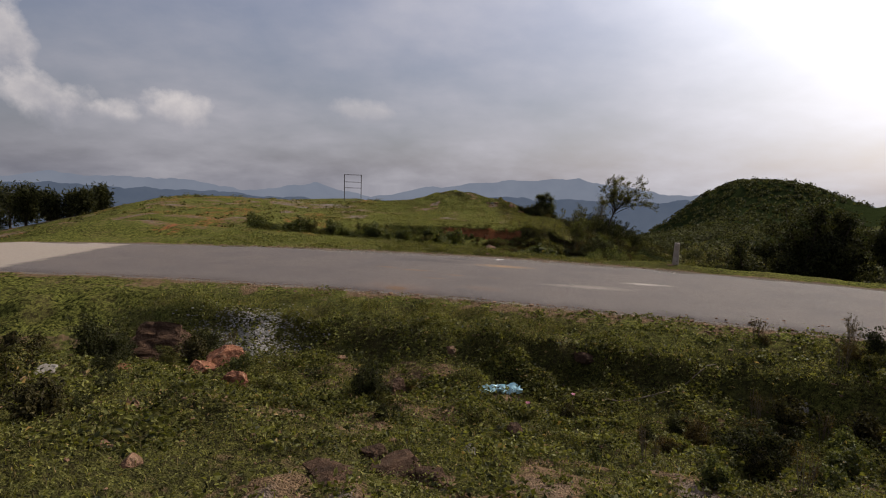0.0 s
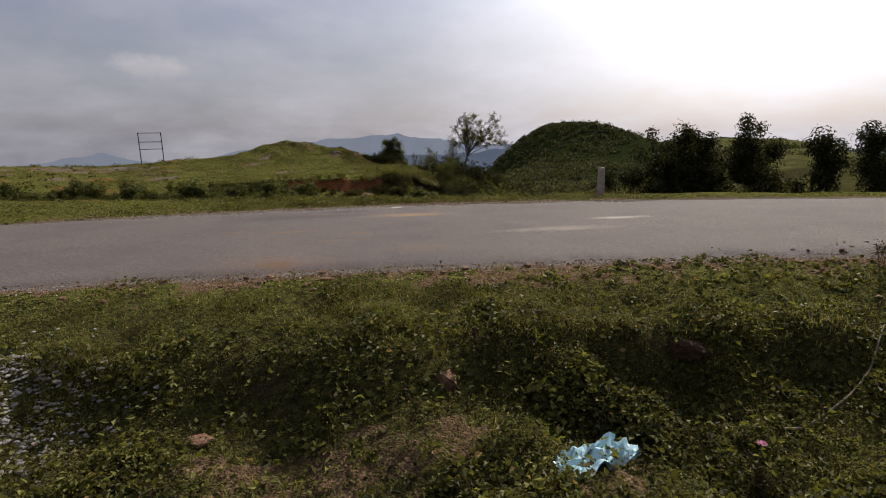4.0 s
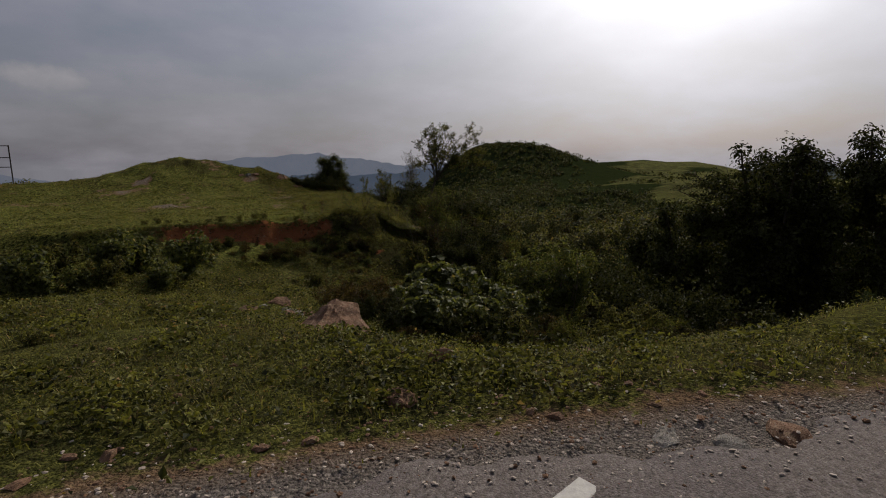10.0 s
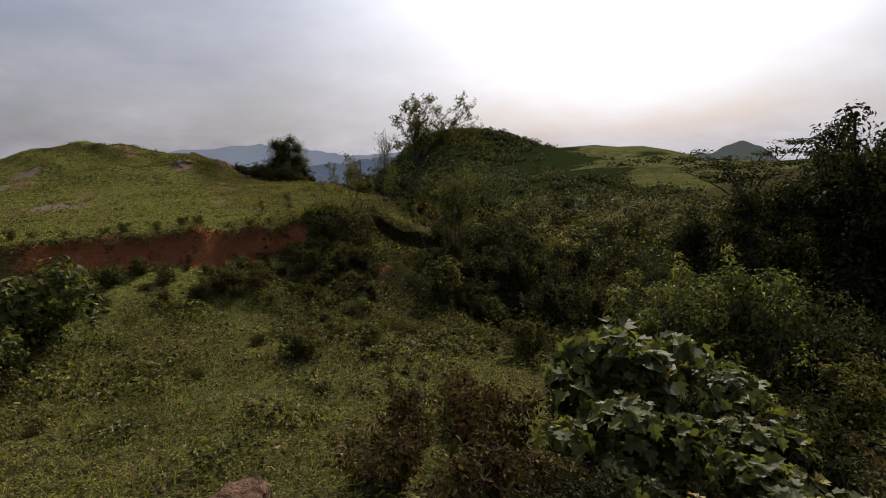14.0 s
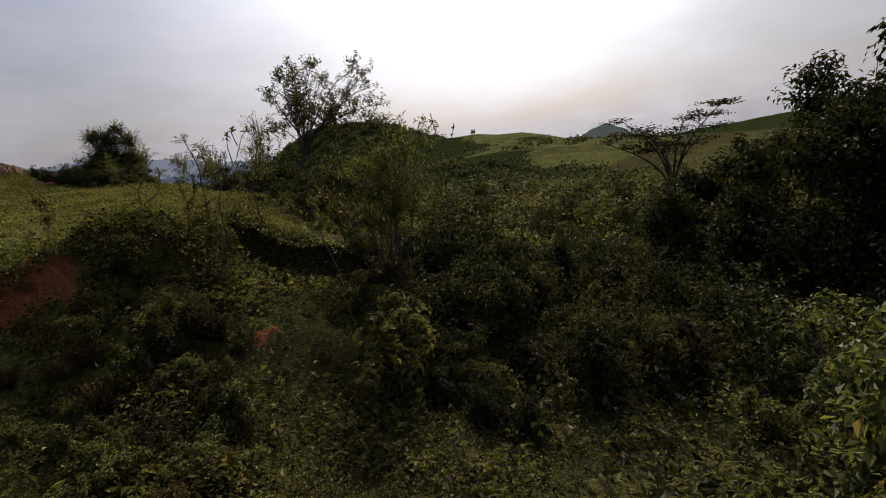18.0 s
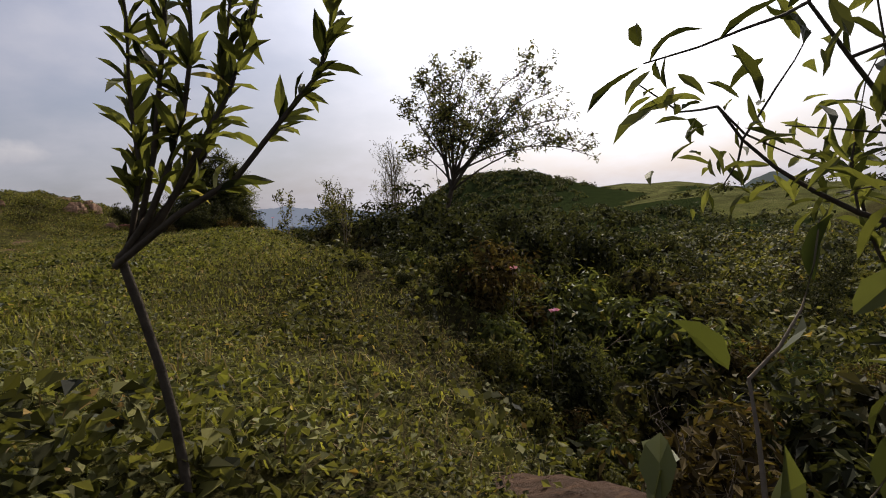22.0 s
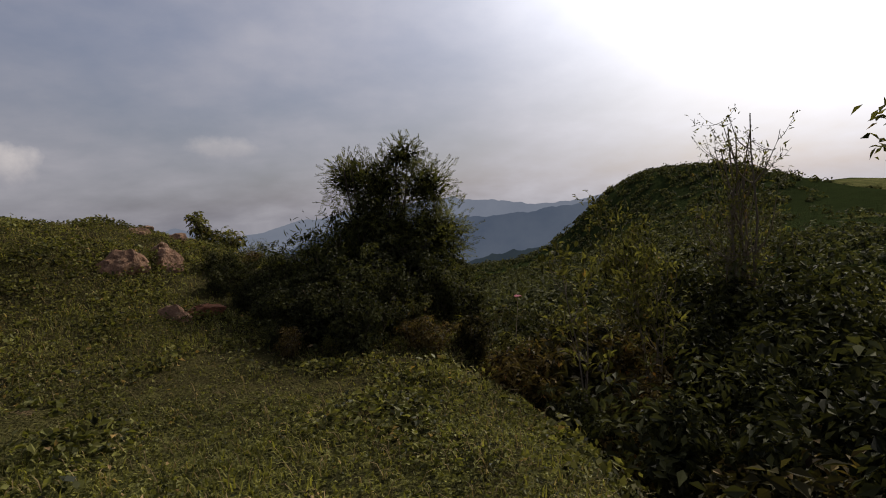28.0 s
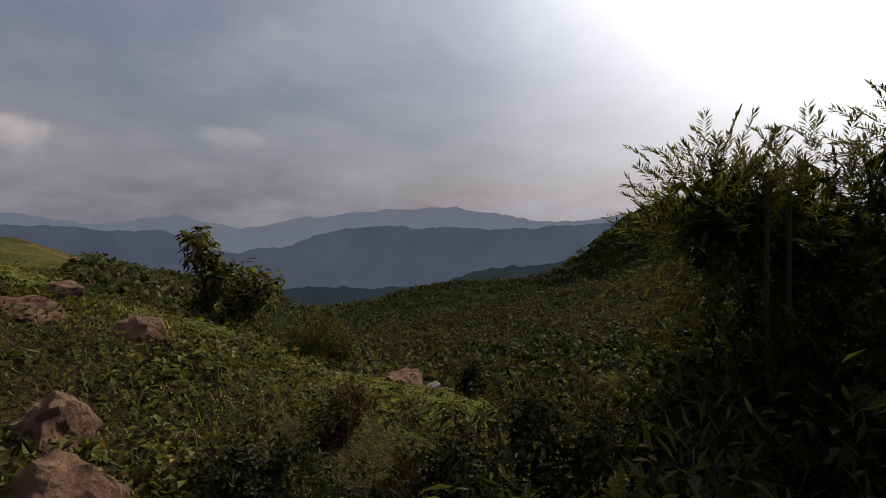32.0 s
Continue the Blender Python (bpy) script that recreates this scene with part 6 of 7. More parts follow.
ROCKS = (
    (-5.0, 9.3, (0.45, 0.35, 0.36), M_ROCK, 0.25), (-3.4, 8.25, (0.36, 0.28, 0.30), M_RED, 0.26), (-4.7, 6.3, (0.22, 0.18, 0.14), M_PALE, 0.3), (-2.8, 4.8, (0.15, 0.12, 0.14), M_ROCK, 0.3),
    (-2.65, 6.95, (0.26, 0.2, 0.22), M_RED, 0.26), (-3.55, 7.9, (0.3, 0.22, 0.22), M_RED, 0.28), (-5.9, 8.2, (0.25, 0.2, 0.16), M_RED, 0.3), (-4.2, 6.9, (0.2, 0.16, 0.12), M_RED, 0.3), (-2.5, 3.9, (0.09, 0.08, 0.07), M_ROCK, 0.3),
    (-2.2, 3.7, (0.10, 0.08, 0.08), M_ROCK, 0.3), (0.22, 8.85, (0.13, 0.11, 0.13), M_ROCK, 0.36), (-1.64, 9.17, (0.15, 0.11, 0.08), M_ROCK, 0.35), (5.3, 7.45, (0.2, 0.15, 0.1), M_PALE, 0.35), (0.3, 5.0, (0.12, 0.1, 0.08), M_PALE, 0.35),
    (1.95, 20.75, (0.55, 0.48, 0.42), M_ROCK, 0.36), (3.3, 20.8, (0.20, 0.17, 0.15), M_ROCK, 0.3), (5.45, 20.7, (0.50, 0.30, 0.20), M_ROCK, 0.16), (1.86, 22.3, (0.17, 0.14, 0.12), M_ROCK, 0.3), (1.7, 23.2, (0.13, 0.09, 0.07), M_PALE, 0.3),
    (1.95, 23.5, (0.22, 0.17, 0.12), M_ROCK, 0.3), (1.45, 23.0, (0.22, 0.2, 0.10), M_ROCK, 0.4), (1.95, 22.7, (0.26, 0.2, 0.14), M_PALE, 0.35), (2.15, 22.55, (0.16, 0.12, 0.1), M_ROCK, 0.3), (0.95, 23.6, (0.09, 0.07, 0.05), M_PALE, 0.3), (3.2, 22.05, (0.18, 0.14, 0.12), M_ROCK, 0.3),
    (3.9, 20.6, (0.24, 0.15, 0.11), M_ROCK, 0.3), (4.9, 28.45, (0.12, 0.10, 0.10), M_PALE, 0.3), (7.6, 27.6, (0.30, 0.2, 0.12), M_ROCK, 0.3), (4.8, 26.5, (0.12, 0.11, 0.09), M_ROCK, 0.3), (3.5, 28.1, (0.1, 0.09, 0.07), M_PALE, 0.3), (7.9, 28.0, (0.22, 0.17, 0.14), M_ROCK, 0.3),
    (6.22, 44.35, (0.30, 0.24, 0.32), M_ROCK, 0.34), (6.52, 44.66, (0.25, 0.2, 0.2), M_ROCK, 0.34), (6.36, 45.08, (0.24, 0.18, 0.18), M_ROCK, 0.34), (6.84, 43.5, (0.18, 0.14, 0.18), M_ROCK, 0.32), (7.05, 43.75, (0.24, 0.18, 0.16), M_RED, 0.36),
    (5.95, 45.9, (0.22, 0.2, 0.13), M_ROCK, 0.38), (6.35, 45.9, (0.2, 0.16, 0.16), M_ROCK, 0.36), (5.9, 46.3, (0.18, 0.16, 0.12), M_ROCK, 0.38), (8.1, 48.3, (0.25, 0.2, 0.22), M_ROCK, 0.3), (8.3, 48.0, (0.13, 0.1, 0.08), M_PALE, 0.3), (7.9, 47.9, (0.12, 0.1, 0.07), M_ROCK, 0.3), (9.46, 33.9, (0.16, 0.1, 0.08), M_PALE, 0.3),
    (3.55, 17.0, (0.2, 0.14, 0.07), M_ROCK, 0.34), (3.12, 17.04, (0.15, 0.12, 0.06), M_PALE, 0.34), (1.78, 18.5, (0.24, 0.16, 0.09), M_ROCK, 0.36), (2.34, 18.96, (0.12, 0.1, 0.09), M_ROCK, 0.3), (2.9, 17.35, (0.16, 0.1, 0.05), M_PALE, 0.36),
    (4.6, 43.9, (0.22, 0.2, 0.12), M_PALE, 0.3), (4.95, 43.95, (0.25, 0.2, 0.14), M_ROCK, 0.3), (4.3, 44.1, (0.18, 0.15, 0.1), M_ROCK, 0.3),
)
for k, (x, y, size, mat, sink) in enumerate(ROCKS):
    tone = "red-brown broken" if mat is M_RED else "pale grey" if mat is M_PALE else "reddish-brown"
    bulk = "boulder" if max(size) > 0.35 else "rock" if max(size) > 0.16 else "stone"
    boulder(bulk, x, y, size, 20 + k, mat, f"{tone} weathered {bulk} half sunk in the grass", sink, 47 * k)
bm = bmesh.new()
box(bm, 0, 0, 0, 0.29, 0.12, 0.03, 0.008)
for v in bm.verts:
    v.co += 0.012 * noise.noise_vector(v.co * 7.0)
slab = new("slab", mesh_of(bm, "slab", M_PAPER))
slab.matrix_world = pose(2.05, 17.13, ground_z(2.05, 17.13) + 0.035, 4, 3, 18)
tagged(slab, "dirty white broken slab lying on the road edge", "slab")

# ---------- litter ----------
bm = bmesh.new()
bmesh.ops.create_grid(bm, x_segments=26, y_segments=12, size=0.5)
for v in bm.verts:
    q = v.co * 5.0
    v.co = Vector((v.co.x * 0.75 + 0.05 * noise.noise(q), v.co.y * 0.34 + 0.05 * noise.noise(q + Vector((5, 0, 0))), 0.09 + 0.12 * noise.noise(q * 0.9) + 0.05 * noise.noise(q * 2.6)))
bag = new("plastic_bag", mesh_of(bm, "plastic_bag", M_BAG))
bag.matrix_world = pose(0.95, 7.85, ground_z(0.95, 7.85) - 0.05, 0, 0, 8) @ Matrix.Diagonal((0.85, 0.8, 0.8, 1))
tagged(bag, "crumpled pale blue plastic bag in the grass", "plastic bag")
rng = np.random.default_rng(77)
stick_line = limb(rng, (2.5, 7.68, 0), (1, 0.05, 0), 2.0, 0.08, 9, 0.0)
stick_line[:, 2] = height(stick_line[:, 0], stick_line[:, 1]) + 0.07
tagged(new("stick", raw_mesh("stick", *tube_arrays([(stick_line, 0.014, 0.006)], 6), M_TWIG, True)), "long dry fallen stick in the hollow", "stick")

# flowers
for k, (x, y, z) in enumerate(((1.93, 7.43, 0.33), (1.16, 6.77, 0.3), (9.2, 33.0, 0.75), (9.35, 33.5, 0.5), (7.45, 28.3, 0.35), (7.0, 28.0, 0.3), (8.35, 28.4, 0.35), (5.0, 22.6, 0.5), (9.9, 43.0, 0.8), (8.7, 44.1, 0.45), (8.0, 29.0, 0.4))):
    frng = np.random.default_rng(300 + k)
    ob = thing("flower", pose(x, y, ground_z(x, y)), "pink wild flower on a thin stem", "flower", "pink wild flowers")
    stem = limb(frng, (0, 0, -0.02), (0.1, 0, 1), z, 0.06, 5)
    part("stem", raw_mesh("stem", *tube_arrays([(stem, 0.004, 0.003)], 4), M_TWIG, True), ob)
    a = np.linspace(0, 2 * np.pi, 8, endpoint=False)
    petals = np.stack([np.cos(a), np.sin(a), 0.35 + 0 * a], -1)
    part("petals", raw_mesh("petals", *leaf_arrays(frng, np.repeat(stem[-1:], 8, 0), petals, 0.04, 0.03), L_PINK), ob)

# ---------- ground cover ----------


def scatter(rng, x0, x1, y0, y1, per_m2, keep):
    m = int((x1 - x0) * (y1 - y0) * per_m2)
    x, y = rng.uniform(x0, x1, m), rng.uniform(y0, y1, m)
    ok = rng.uniform(0, 1, m) < keep(x, y)
    return x[ok], y[ok]


def lush(x, y):
    """How thickly the ground is grown over, 0 to 1."""
    yn, yf = near_edge(x), far_edge(x)
    d, v = yn - y, y - yf
    patchy = fbm(x, y, 1.1, 4, 21) + 0.5
    g = 1 - 0.85 * step(patchy, 0.58, 0.8)
    g = g * np.where(d > 0, 0.25 + 0.75 * step(d, 0.1, 1.1), np.where(v > 0, 0.06 + 0.94 * step(v, 0.2, 0.85), 0))
    g = g * (1 - 0.8 * bump(x, y, -1.0, 3.6, 1.6, 1.0)) * (1 - 0.6 * bump(x, y, 2.8, 5.0, 1.2, 0.9))
    g = g * (1 - 0.92 * bump(x, y, -3.65, 9.7, 0.75, 0.5)) * (1 - 0.93 * bald(x, y)) * (1 - 0.6 * bump(x, y, 6.02, 29.6, 0.17, 0.15))
    slope = np.abs(height(x, y + 0.12) - height(x, y - 0.12)) / 0.24
    g = g * (1 - 0.9 * (d > 0) * (1 - step(d, 0.9, 1.5)) * step(fbm(x, 1.5 * y, 0.6, 3, 23), 0.14, 0.22))
    return g * (1 - 0.95 * step(slope, 0.5, 1.0) * (y > 29) * (y < 33) * step(x, -0.5, 0.5) * (1 - step(x, 4.8, 5.3)))


GROUNDS = ((-9, 10, 0.5, 11.8, 260), (-6.0, 8.0, 3.0, 11.2, 1500), (-4, 4.5, 1.5, 8.0, 300), (-3.0, 3.0, 6.0, 11.6, 4600), (-9, 9, 17.0, 31.5, 300), (-2.0, 5.5, 17.2, 29.5, 1500), (-8, 9.6, 31.0, 47.5, 300), (5.0, 9.6, 31.0, 46.5, 2600), (3.5, 10, 27.0, 31.8, 1500), (8.6, 11.2, 31.8, 45.0, 700))
rng = np.random.default_rng(5)
xs_, ys_ = [np.concatenate(v) for v in zip(*[scatter(rng, *g, lush) for g in GROUNDS])]
m = len(xs_)
pos = np.stack([xs_, ys_, height(xs_, ys_)], -1)
pick = rng.uniform(0, 1, m)
fine = np.where((xs_ > -6) & (xs_ < 6.5) & (ys_ > 8.6) & (ys_ < 12), 0.66, np.where((ys_ > 31.6) & (xs_ < 9.3), 0.62, np.where(ys_ < 12, 0.78, 0.74)))
bank = (ys_ > 27) & (ys_ < 31.6) & (xs_ > 3.5)
verge_side = (ys_ > near_edge(xs_) - 1.9) & (ys_ < 12) & (xs_ > -6) & (xs_ < 6.5)
lawn = (ys_ > 31.6) & (ys_ < 41) & (xs_ < 8.4)
creep = (pick < np.where(verge_side, 0.36, np.where(lawn, 0.42, 0.66))) | bank
p = pos[creep]
clump = (0.7 + 0.9 * step(fbm(p[:, 0], p[:, 1], 0.5, 3, 51), -0.2, 0.5)) * fine[creep]
p[:, 2] += rng.uniform(0.0, 0.09, len(p)) * clump + 0.06 * bank[creep] * rng.uniform(0, 1, len(p))
p[:, 2] += 0.09 * step(fbm(p[:, 0], p[:, 1], 0.45, 3, 53), 0.0, 0.35) * (fine[creep] > 0.7) * rng.uniform(0.3, 1, len(p))
d = rng.normal(size=(len(p), 3)) * [1, 1, 0.4] + [0, 0, 0.2]
size = rng.uniform(0.6, 1.3, len(p)) * (1 - 0.15 * bank[creep]) * clump
# darker leaves on bank and mound; past y 40 they stand for tree shade
mats = rng.uniform(0, 1, len(p)) < 1.6 * bump(p[:, 0], p[:, 1], 8.3, 33.7, 0.95, 1.7) + 0.8 * step(p[:, 1], 40.3, 42.0)
shade = bank[creep] | mats | ((p[:, 1] < 9.6) & (rng.uniform(0, 1, len(p)) < 0.30)) | ((p[:, 1] > 17) & (p[:, 1] < 31) & (rng.uniform(0, 1, len(p)) < 0.3))
for pick_in, mat, label in ((~shade, L_CREEP, "low creeping small-leaved ground cover"), (shade, L_SHRUB, "dark green creepers on the slopes")):
    stuff("creeper_cover", *leaf_arrays(rng, p[pick_in], d[pick_in], 0.047 * size[pick_in], 0.031 * size[pick_in]), mat, label, "ground cover")
blade = ~creep & (pick < np.where(verge_side, 0.91, 0.93))
p = pos[blade]
stuff("grass", *blade_arrays(rng, p, rng.uniform(0.3, 1.2, len(p)), rng.uniform(0.035, 0.10, len(p)) * fine[blade] * (0.6 + 0.9 * step(fbm(p[:, 0], p[:, 1], 0.6, 3, 52), -0.2, 0.5)), rng.uniform(0.005, 0.011, len(p))), L_GRASS, "short green meadow grass", "grass")
p = pos[~creep & ~blade]
stuff("dry_grass", *blade_arrays(rng, p, rng.uniform(0.5, 1.4, len(p)), rng.uniform(0.04, 0.11, len(p)), rng.uniform(0.003, 0.006, len(p))), L_DRY, "dry straw-coloured grass blades", "grass")


def pebbles(name, x, y, low, high, mat, label):
    """Loose stones: squashed lumps, sunk a little."""
    m = len(x)
    g = (1 + 5 ** 0.5) / 2
    base = unit(np.array([(-1, g, 0), (1, g, 0), (-1, -g, 0), (1, -g, 0), (0, -1, g), (0, 1, g), (0, -1, -g), (0, 1, -g), (g, 0, -1), (g, 0, 1), (-g, 0, -1), (-g, 0, 1)], float))
    tri = np.array([(0, 11, 5), (0, 5, 1), (0, 1, 7), (0, 7, 10), (0, 10, 11), (1, 5, 9), (5, 11, 4), (11, 10, 2), (10, 7, 6), (7, 1, 8), (3, 9, 4), (3, 4, 2), (3, 2, 6), (3, 6, 8), (3, 8, 9), (4, 9, 5), (2, 4, 11), (6, 2, 10), (8, 6, 7), (9, 8, 1)])
    r = (low + (high - low) * rng.uniform(0, 1, m) ** 2.2)[:, None, None]
    co = base[None] * (1 + 0.35 * rng.uniform(-1, 1, (m, 12, 1))) * r * np.stack([rng.uniform(0.8, 1.5, m), rng.uniform(0.7, 1.1, m), rng.uniform(0.35, 0.65, m)], -1)[:, None]
    turn = rng.uniform(0, np.pi, m)
    c, s = np.cos(turn)[:, None], np.sin(turn)[:, None]
    co = np.stack([co[..., 0] * c - co[..., 1] * s, co[..., 0] * s + co[..., 1] * c, co[..., 2]], -1)
    on_road = (y > near_edge(x)) & (y < far_edge(x))
    z = np.where(on_road, ROAD_Z + 0.012, height(x, y))
    co = co + np.stack([x, y, z + 0.1 * r[:, 0, 0]], -1)[:, None]
    stuff(name, co.reshape(-1, 3), (np.arange(m)[:, None, None] * 12 + tri[None]).reshape(-1, 3), mat, label, "gravel")


x = rng.uniform(-9, 9, 5200)
side = rng.uniform(0, 1, 5200) < 0.5
y = np.where(side, near_edge(x) - np.abs(rng.normal(0, 0.28, 5200)) + 0.12, far_edge(x) + rng.normal(0.15, 0.35, 5200))
pebbles("gravel", x, y, 0.004, 0.018, M_ROCK, "loose brown gravel along the road edges")
x = rng.uniform(-6, 8, 260)
y = np.where(rng.uniform(0, 1, 260) < 0.6, near_edge(x) - rng.uniform(0.0, 0.5, 260), far_edge(x) + rng.uniform(0, 0.6, 260))
pebbles("edge_stones", x, y, 0.015, 0.055, M_ROCK, "flat brown stones along the broken road edge")
x, y = rng.normal(-3.65, 0.55, 5200), rng.normal(9.7, 0.34, 5200)
pebbles("rubble", x, y, 0.007, 0.030, M_RUBBLE, "heap of bright broken rubble in the grass")
x, y = rng.uniform(-4, 8, 900), rng.uniform(2, 10, 900)
pebbles("loose_stones", x, y, 0.008, 0.035, M_ROCK, "scattered small brown stones in the hollow")
x, y = rng.uniform(-1, 5, 500), rng.uniform(19, 29, 500)
pebbles("meadow_stones", x, y, 0.008, 0.04, M_ROCK, "scattered small stones in the meadow")

x = np.concatenate([rng.uniform(-4, 7, 2600), rng.uniform(-6, 7, 500)])
y = np.concatenate([far_edge(x[:2600]) + rng.normal(-0.1, 0.4, 2600), near_edge(x[2600:]) - np.abs(rng.normal(0, 0.2, 500))])
pebbles("shoulder_gravel", x, y, 0.004, 0.015, M_POST, "grey gravel on the crumbling road shoulder")
# tufts that roughen the turf
spans = ((-9, 9.0, 31.5, 52, 3400, 0.05, 0.15), (-9, 4.5, 18.6, 29, 2300, 0.05, 0.14), (-6, 7, 2.0, 8.2, 2200, 0.04, 0.11), (-6, 7, 8.0, 10.2, 1300, 0.03, 0.09), (-24, -9, 24, 60, 900, 0.08, 0.25))
tx, ty, ts = [], [], []
for x0, x1, y0, y1, m, low, high in spans:
    a, b = rng.uniform(x0, x1, m), rng.uniform(y0, y1, m)
    ok = (fbm(a, b, 1.4, 3, 91) > -0.05) & (np.abs(a - np.interp(b, [31, 33, 36, 40, 43], [7.3, 7.85, 8.3, 7.8, 7.2])) > 0.5)
    tx.append(a[ok]), ty.append(b[ok]), ts.append(low + (high - low) * rng.uniform(0, 1, ok.sum()) ** 2)
tx, ty, ts = np.concatenate(tx), np.concatenate(ty), np.concatenate(ts)
stuff("turf_tufts", *clump_arrays(rng, np.stack([tx, ty, height(tx, ty) - 0.2 * ts], -1), ts, 16, 0.05), L_CREEP, "low leafy tufts scattered in the turf", "tufts")

hx = rng.uniform(-1.5, 6.7, 420)
hy = np.array([30.3 + 0.03 * np.argmax(np.diff(height(np.full(64, v), 30.3 + 0.03 * np.arange(64)))) for v in hx]) + rng.uniform(0.0, 0.22, 420)
hs = 0.03 + 0.07 * rng.uniform(0, 1, 420) ** 2
stuff("turf_lip", *clump_arrays(rng, np.stack([hx, hy, height(hx, hy + 0.12) - 0.03], -1), hs, 34, 0.028), L_SHRUB, "ragged turf hanging over the cut bank", "turf")
bx = rng.uniform(6.4, 8.7, 260)
by = 31.22 - 0.28 * (bx - 7.1) + 0.22 * fbm(bx, 0 * bx, 0.6, 3, 19) + rng.uniform(-0.08, 0.25, 260)
bs = 0.03 + 0.07 * rng.uniform(0, 1, 260) ** 2
stuff("turf_lip", *clump_arrays(rng, np.stack([bx, by, height(bx, by + 0.15) - 0.02], -1), bs, 40, 0.030), L_CREEP, "leafy turf hanging over the small step", "turf")
# single larger leaves over the way up and its sides
x, y = scatter(rng, 3.6, 8.8, 26.0, 31.0, 420, lambda x, y: (0.15 + 0.85 * step(fbm(x, y, 0.5, 3, 72), -0.1, 0.3)) * (1 - 0.6 * bump(x, y, 6.02, 29.6, 0.17, 0.15)))
p = np.stack([x, y, height(x, y) + 0.02 + 0.14 * rng.uniform(0, 1, len(x)) ** 1.5], -1)
size = rng.uniform(0.5, 1.5, len(x))
light = rng.uniform(0, 1, len(x)) < 0.3
for pick_in, mat, label in ((light, L_CREEP, "pale creeper leaves over the way up"), (~light, L_DULL, "dull dark creeper leaves over the way up")):
    stuff("bank_creeper", *leaf_arrays(rng, p[pick_in], rng.normal(size=(pick_in.sum(), 3)) * [1, 1, 0.4] + [0, 0, 0.1], 0.062 * size[pick_in], 0.034 * size[pick_in]), mat, label, "creeper")
ly = rng.uniform(31.8, 43.5, 260)
lx = 8.0 + 0.22 * np.clip(ly - 31.5, 0, 6.5) + 0.5 * np.exp(-(((ly - 33.8) / 1.3) ** 2)) + rng.uniform(-0.5, 0.75, 260)
ls = 0.05 + 0.17 * rng.uniform(0, 1, 260) ** 2
stuff("rim_creeper", *clump_arrays(rng, np.stack([lx, ly, height(lx, ly) - 0.2 * ls], -1), ls, 40, 0.05), L_SHRUB, "lumps of dark creeper over the rim of the lawn", "creeper")
# undergrowth filling the thicket, coloured dark so its gaps read as shade
def under_keep(x, y):
    return np.where((y > far_edge(x) + np.interp(x, [2, 5, 8, 12], [2.4, 3.6, 3.6, 2.2])) & (x > np.interp(y, [20, 21.4, 25.3, 29.8, 31.0, 33.2, 36.3, 44, 47], [3.4, 3.6, 5.8, 7.8, 8.5, 9.0, 9.6, 9.8, 9.6])), 0.35 + 0.65 * step(fbm(x, y, 0.9, 3, 71), -0.15, 0.35), 0)


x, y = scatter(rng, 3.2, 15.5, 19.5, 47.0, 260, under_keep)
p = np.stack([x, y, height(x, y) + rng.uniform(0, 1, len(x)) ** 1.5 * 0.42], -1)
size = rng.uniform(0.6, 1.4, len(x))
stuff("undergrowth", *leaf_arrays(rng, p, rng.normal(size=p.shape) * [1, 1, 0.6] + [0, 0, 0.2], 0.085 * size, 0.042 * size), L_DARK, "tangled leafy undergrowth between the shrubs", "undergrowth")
x, y = scatter(rng, -4, 12.0, 49.0, 66.0, 110, lambda x, y: np.where(x > 5.5 - 0.6 * (y - 49), 0.9, 0))
p = np.stack([x, y, height(x, y) + rng.uniform(0, 1, len(x)) * 0.3], -1)
stuff("undergrowth", *leaf_arrays(rng, p, rng.normal(size=p.shape) * [1, 1, 0.6] + [0, 0, 0.3], 0.075, 0.04), L_SHRUB, "low leafy growth on the back slope", "undergrowth")


def heaps(m, origin, bearings, reach, low, high, k, leaf, mat, keep, label):
    """Many small bushes, as lumpy leafy heaps."""
    a, far = rng.uniform(radians(bearings[0]), radians(bearings[1]), m), rng.uniform(0, 1, m) ** 0.6 * (reach[1] - reach[0]) + reach[0]
    x, y = origin[0] + far * np.sin(a), origin[1] + far * np.cos(a)
    ok = keep(x, y)
    x, y = x[ok], y[ok]
    size = low + (high - low) * rng.uniform(0, 1, len(x)) ** 1.8
    stuff("slope_scrub", *clump_arrays(rng, np.stack([x, y, height(x, y) - 0.1 * size], -1), size, k, leaf), mat, label, "scrub")


def on_grass_side(x, y):
    return np.degrees(np.arctan2(x - 5, y - 20)) + 16 * fbm(x, y, 13.0, 4, 94) > 47.0 + 10 * (1 - step(np.hypot(x - 8, y - 33), 30, 70))


def in_valley(x, y):
    return (x > 13.5) & (y > far_edge(x) + 5) & (np.hypot(x - 8, y - 33) < np.where(on_grass_side(x, y), 33, 50) + 10 * fbm(x, y, 9.0, 3, 81))


heaps(420, (8, 40), (18, 110), (3.6, 15), 0.25, 0.75, 90, 0.085, L_DULL, lambda x, y: x > 10.3, "dark lumpy bushes on the gully side")
heaps(260, (8, 40), (18, 110), (3.6, 17), 0.25, 0.7, 90, 0.085, L_SHRUB, lambda x, y: x > 10.3, "yellow-green lumpy bushes on the gully side")
heaps(330, (7, 44), (-35, 62), (4.2, 24), 0.2, 0.65, 80, 0.08, L_RUSSET, lambda x, y: (x > 7.4 - 0.45 * (y - 47)) & (y > 46.8), "russet lumpy bushes on the back slope")
heaps(330, (7, 44), (-35, 62), (4.2, 24), 0.2, 0.7, 80, 0.08, L_SHRUB, lambda x, y: (x > 7.4 - 0.45 * (y - 47)) & (y > 46.8), "green lumpy bushes on the back slope")
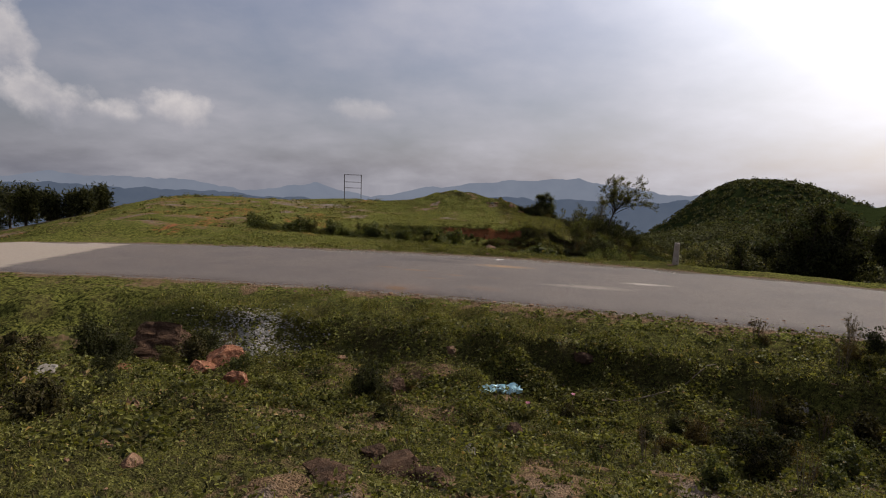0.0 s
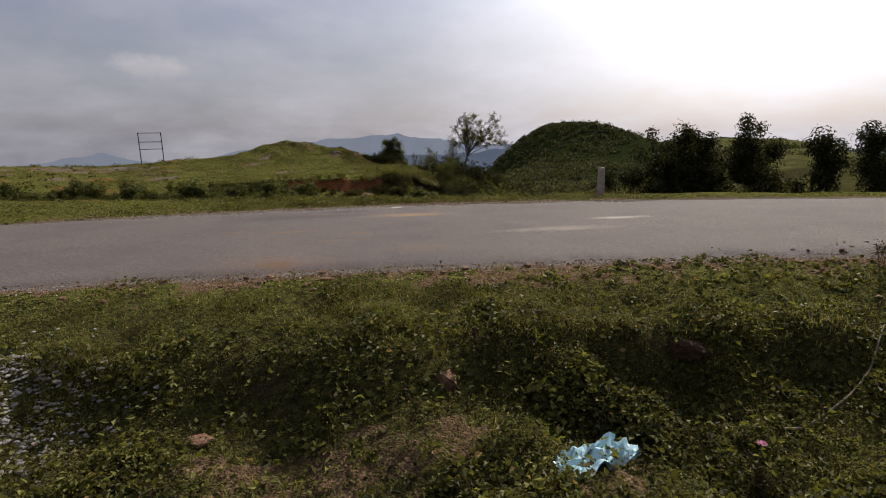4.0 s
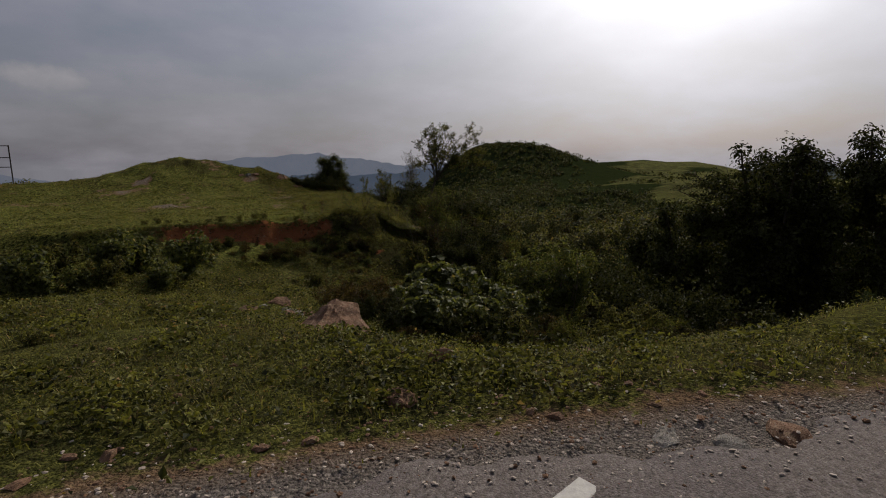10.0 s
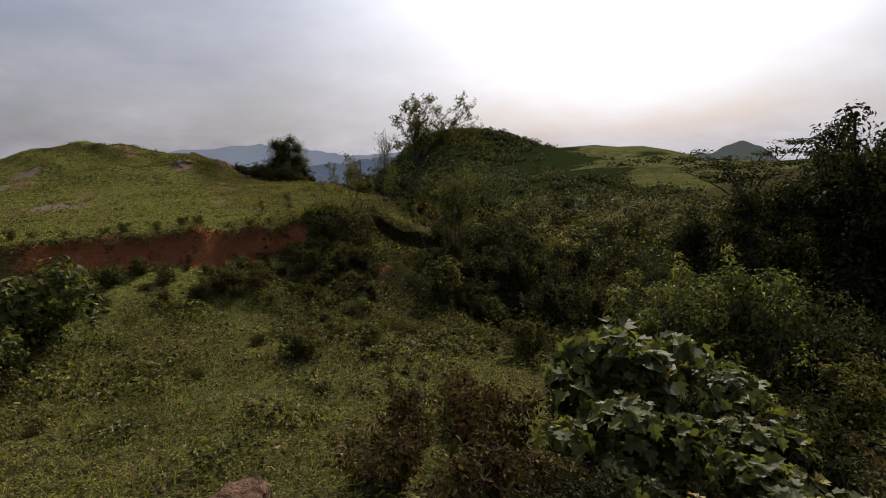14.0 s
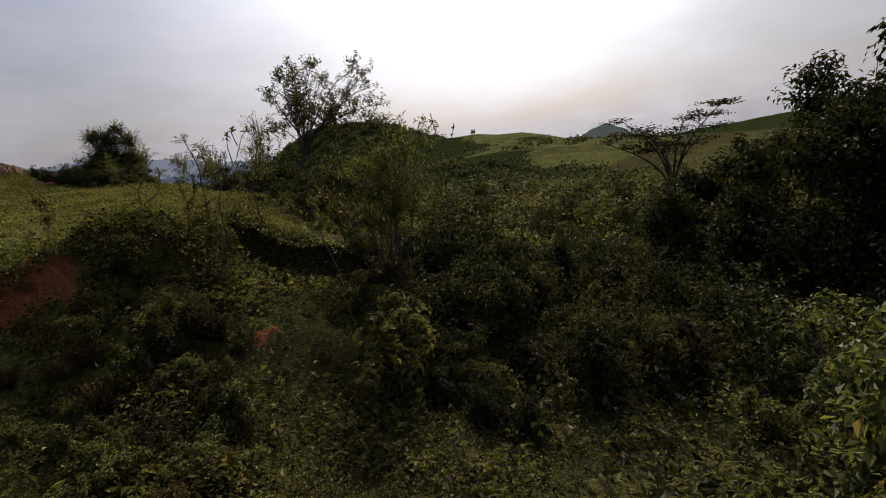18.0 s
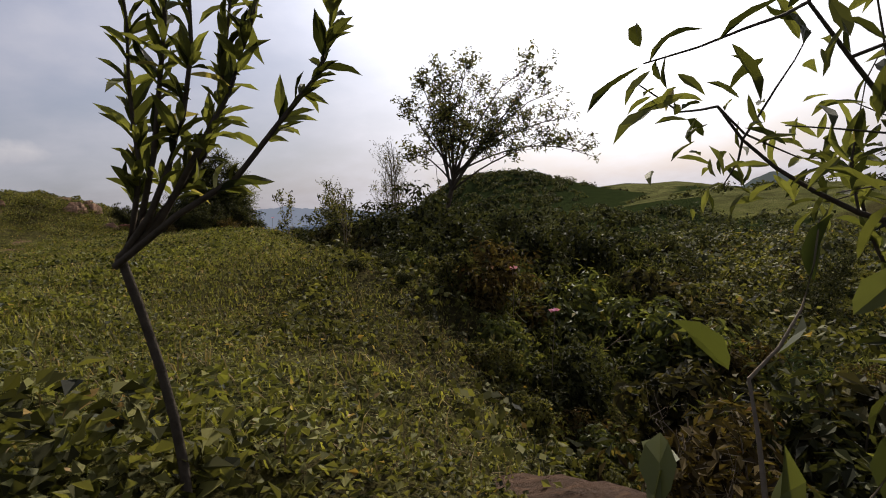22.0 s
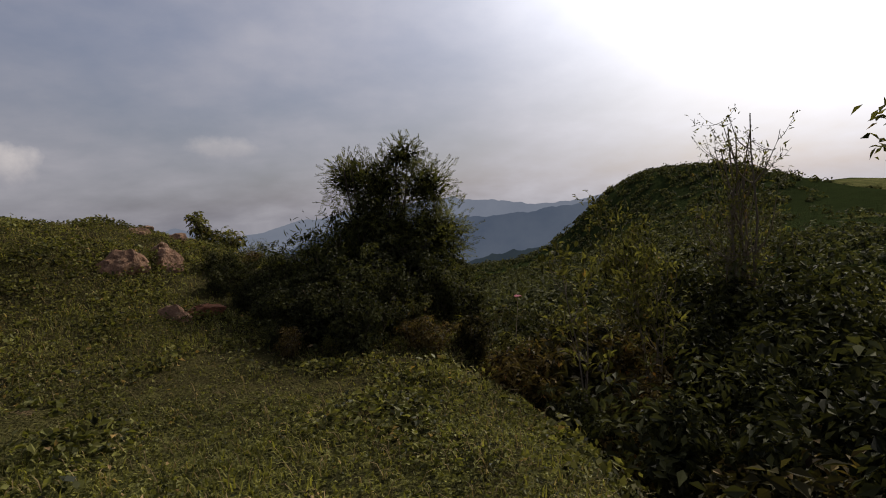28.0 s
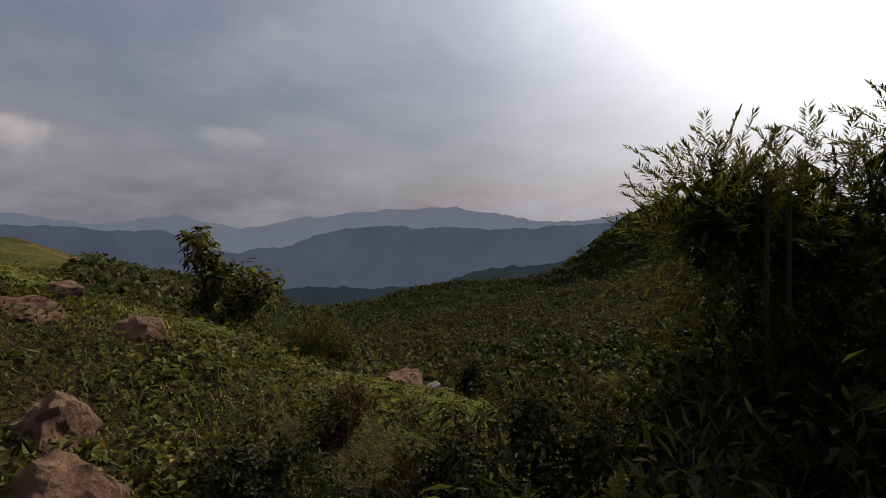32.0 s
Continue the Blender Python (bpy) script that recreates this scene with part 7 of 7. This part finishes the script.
heaps(90, (7, 44), (-25, 55), (6.5, 24), 0.45, 1.0, 170, 0.085, L_DARK, lambda x, y: (x > 7.4 - 0.45 * (y - 47)) & (y > 48.5), "larger dark bushes on the back slope")
heaps(900, (8, 33), (18, 112), (6, 30), 0.45, 1.15, 120, 0.16, L_SHRUB, in_valley, "leafy bushes filling the valley")
heaps(1500, (8, 33), (18, 112), (18, 60), 0.5, 1.3, 80, 0.26, L_FAR, in_valley, "dark bushes filling the valley")
heaps(3200, (8, 40), (-20, 48), (16, 70), 0.4, 1.1, 50, 0.28, L_FAR, lambda x, y: (y > 53) & (x > 3 - 0.5 * (y - 54)) & ~on_grass_side(x, y), "dark low scrub on the back slopes")
heaps(5200, (8, 40), (-24, 48), (60, 170), 0.5, 1.3, 34, 0.5, L_FAR, lambda x, y: ~on_grass_side(x, y), "dark low scrub covering the far hump")
heaps(1300, (8, 40), (40, 88), (50, 190), 0.4, 1.5, 40, 0.4, L_FAR, lambda x, y: (x > 27) & (fbm(x, y, 22.0, 3, 93) > -0.06), "scattered scrub on the grassy hillside")
x = rng.uniform(-26, -5, 260)
y = rng.uniform(24, 60, 260)
size = rng.uniform(0.12, 0.4, 260) * np.where(fbm(x, y, 5.0, 2, 83) > 0, 1.0, 0.5)
stuff("meadow_scrub", *clump_arrays(rng, np.stack([x, y, height(x, y) - 0.05], -1), size, 50, 0.11), L_SHRUB, "low dark bushes on the far meadow", "scrub")
x, y = scatter(rng, -6.5, 7.5, 4.6, 10.6, 420, lambda x, y: np.where((y > 5.0) & (y < near_edge(x) - 1.3), 0.25 + 0.75 * step(fbm(x, y, 0.7, 3, 91), -0.1, 0.3), 0))
p = np.stack([x, y, height(x, y) + rng.uniform(0.02, 0.11, len(x))], -1)
size = rng.uniform(0.6, 1.4, len(x))
stuff("bank_creeper", *leaf_arrays(rng, p, rng.normal(size=p.shape) * [1, 1, 0.35] + [0, 0, 0.15], 0.055 * size, 0.036 * size), L_CREEP, "broader creeper leaves over the road bank", "creeper")
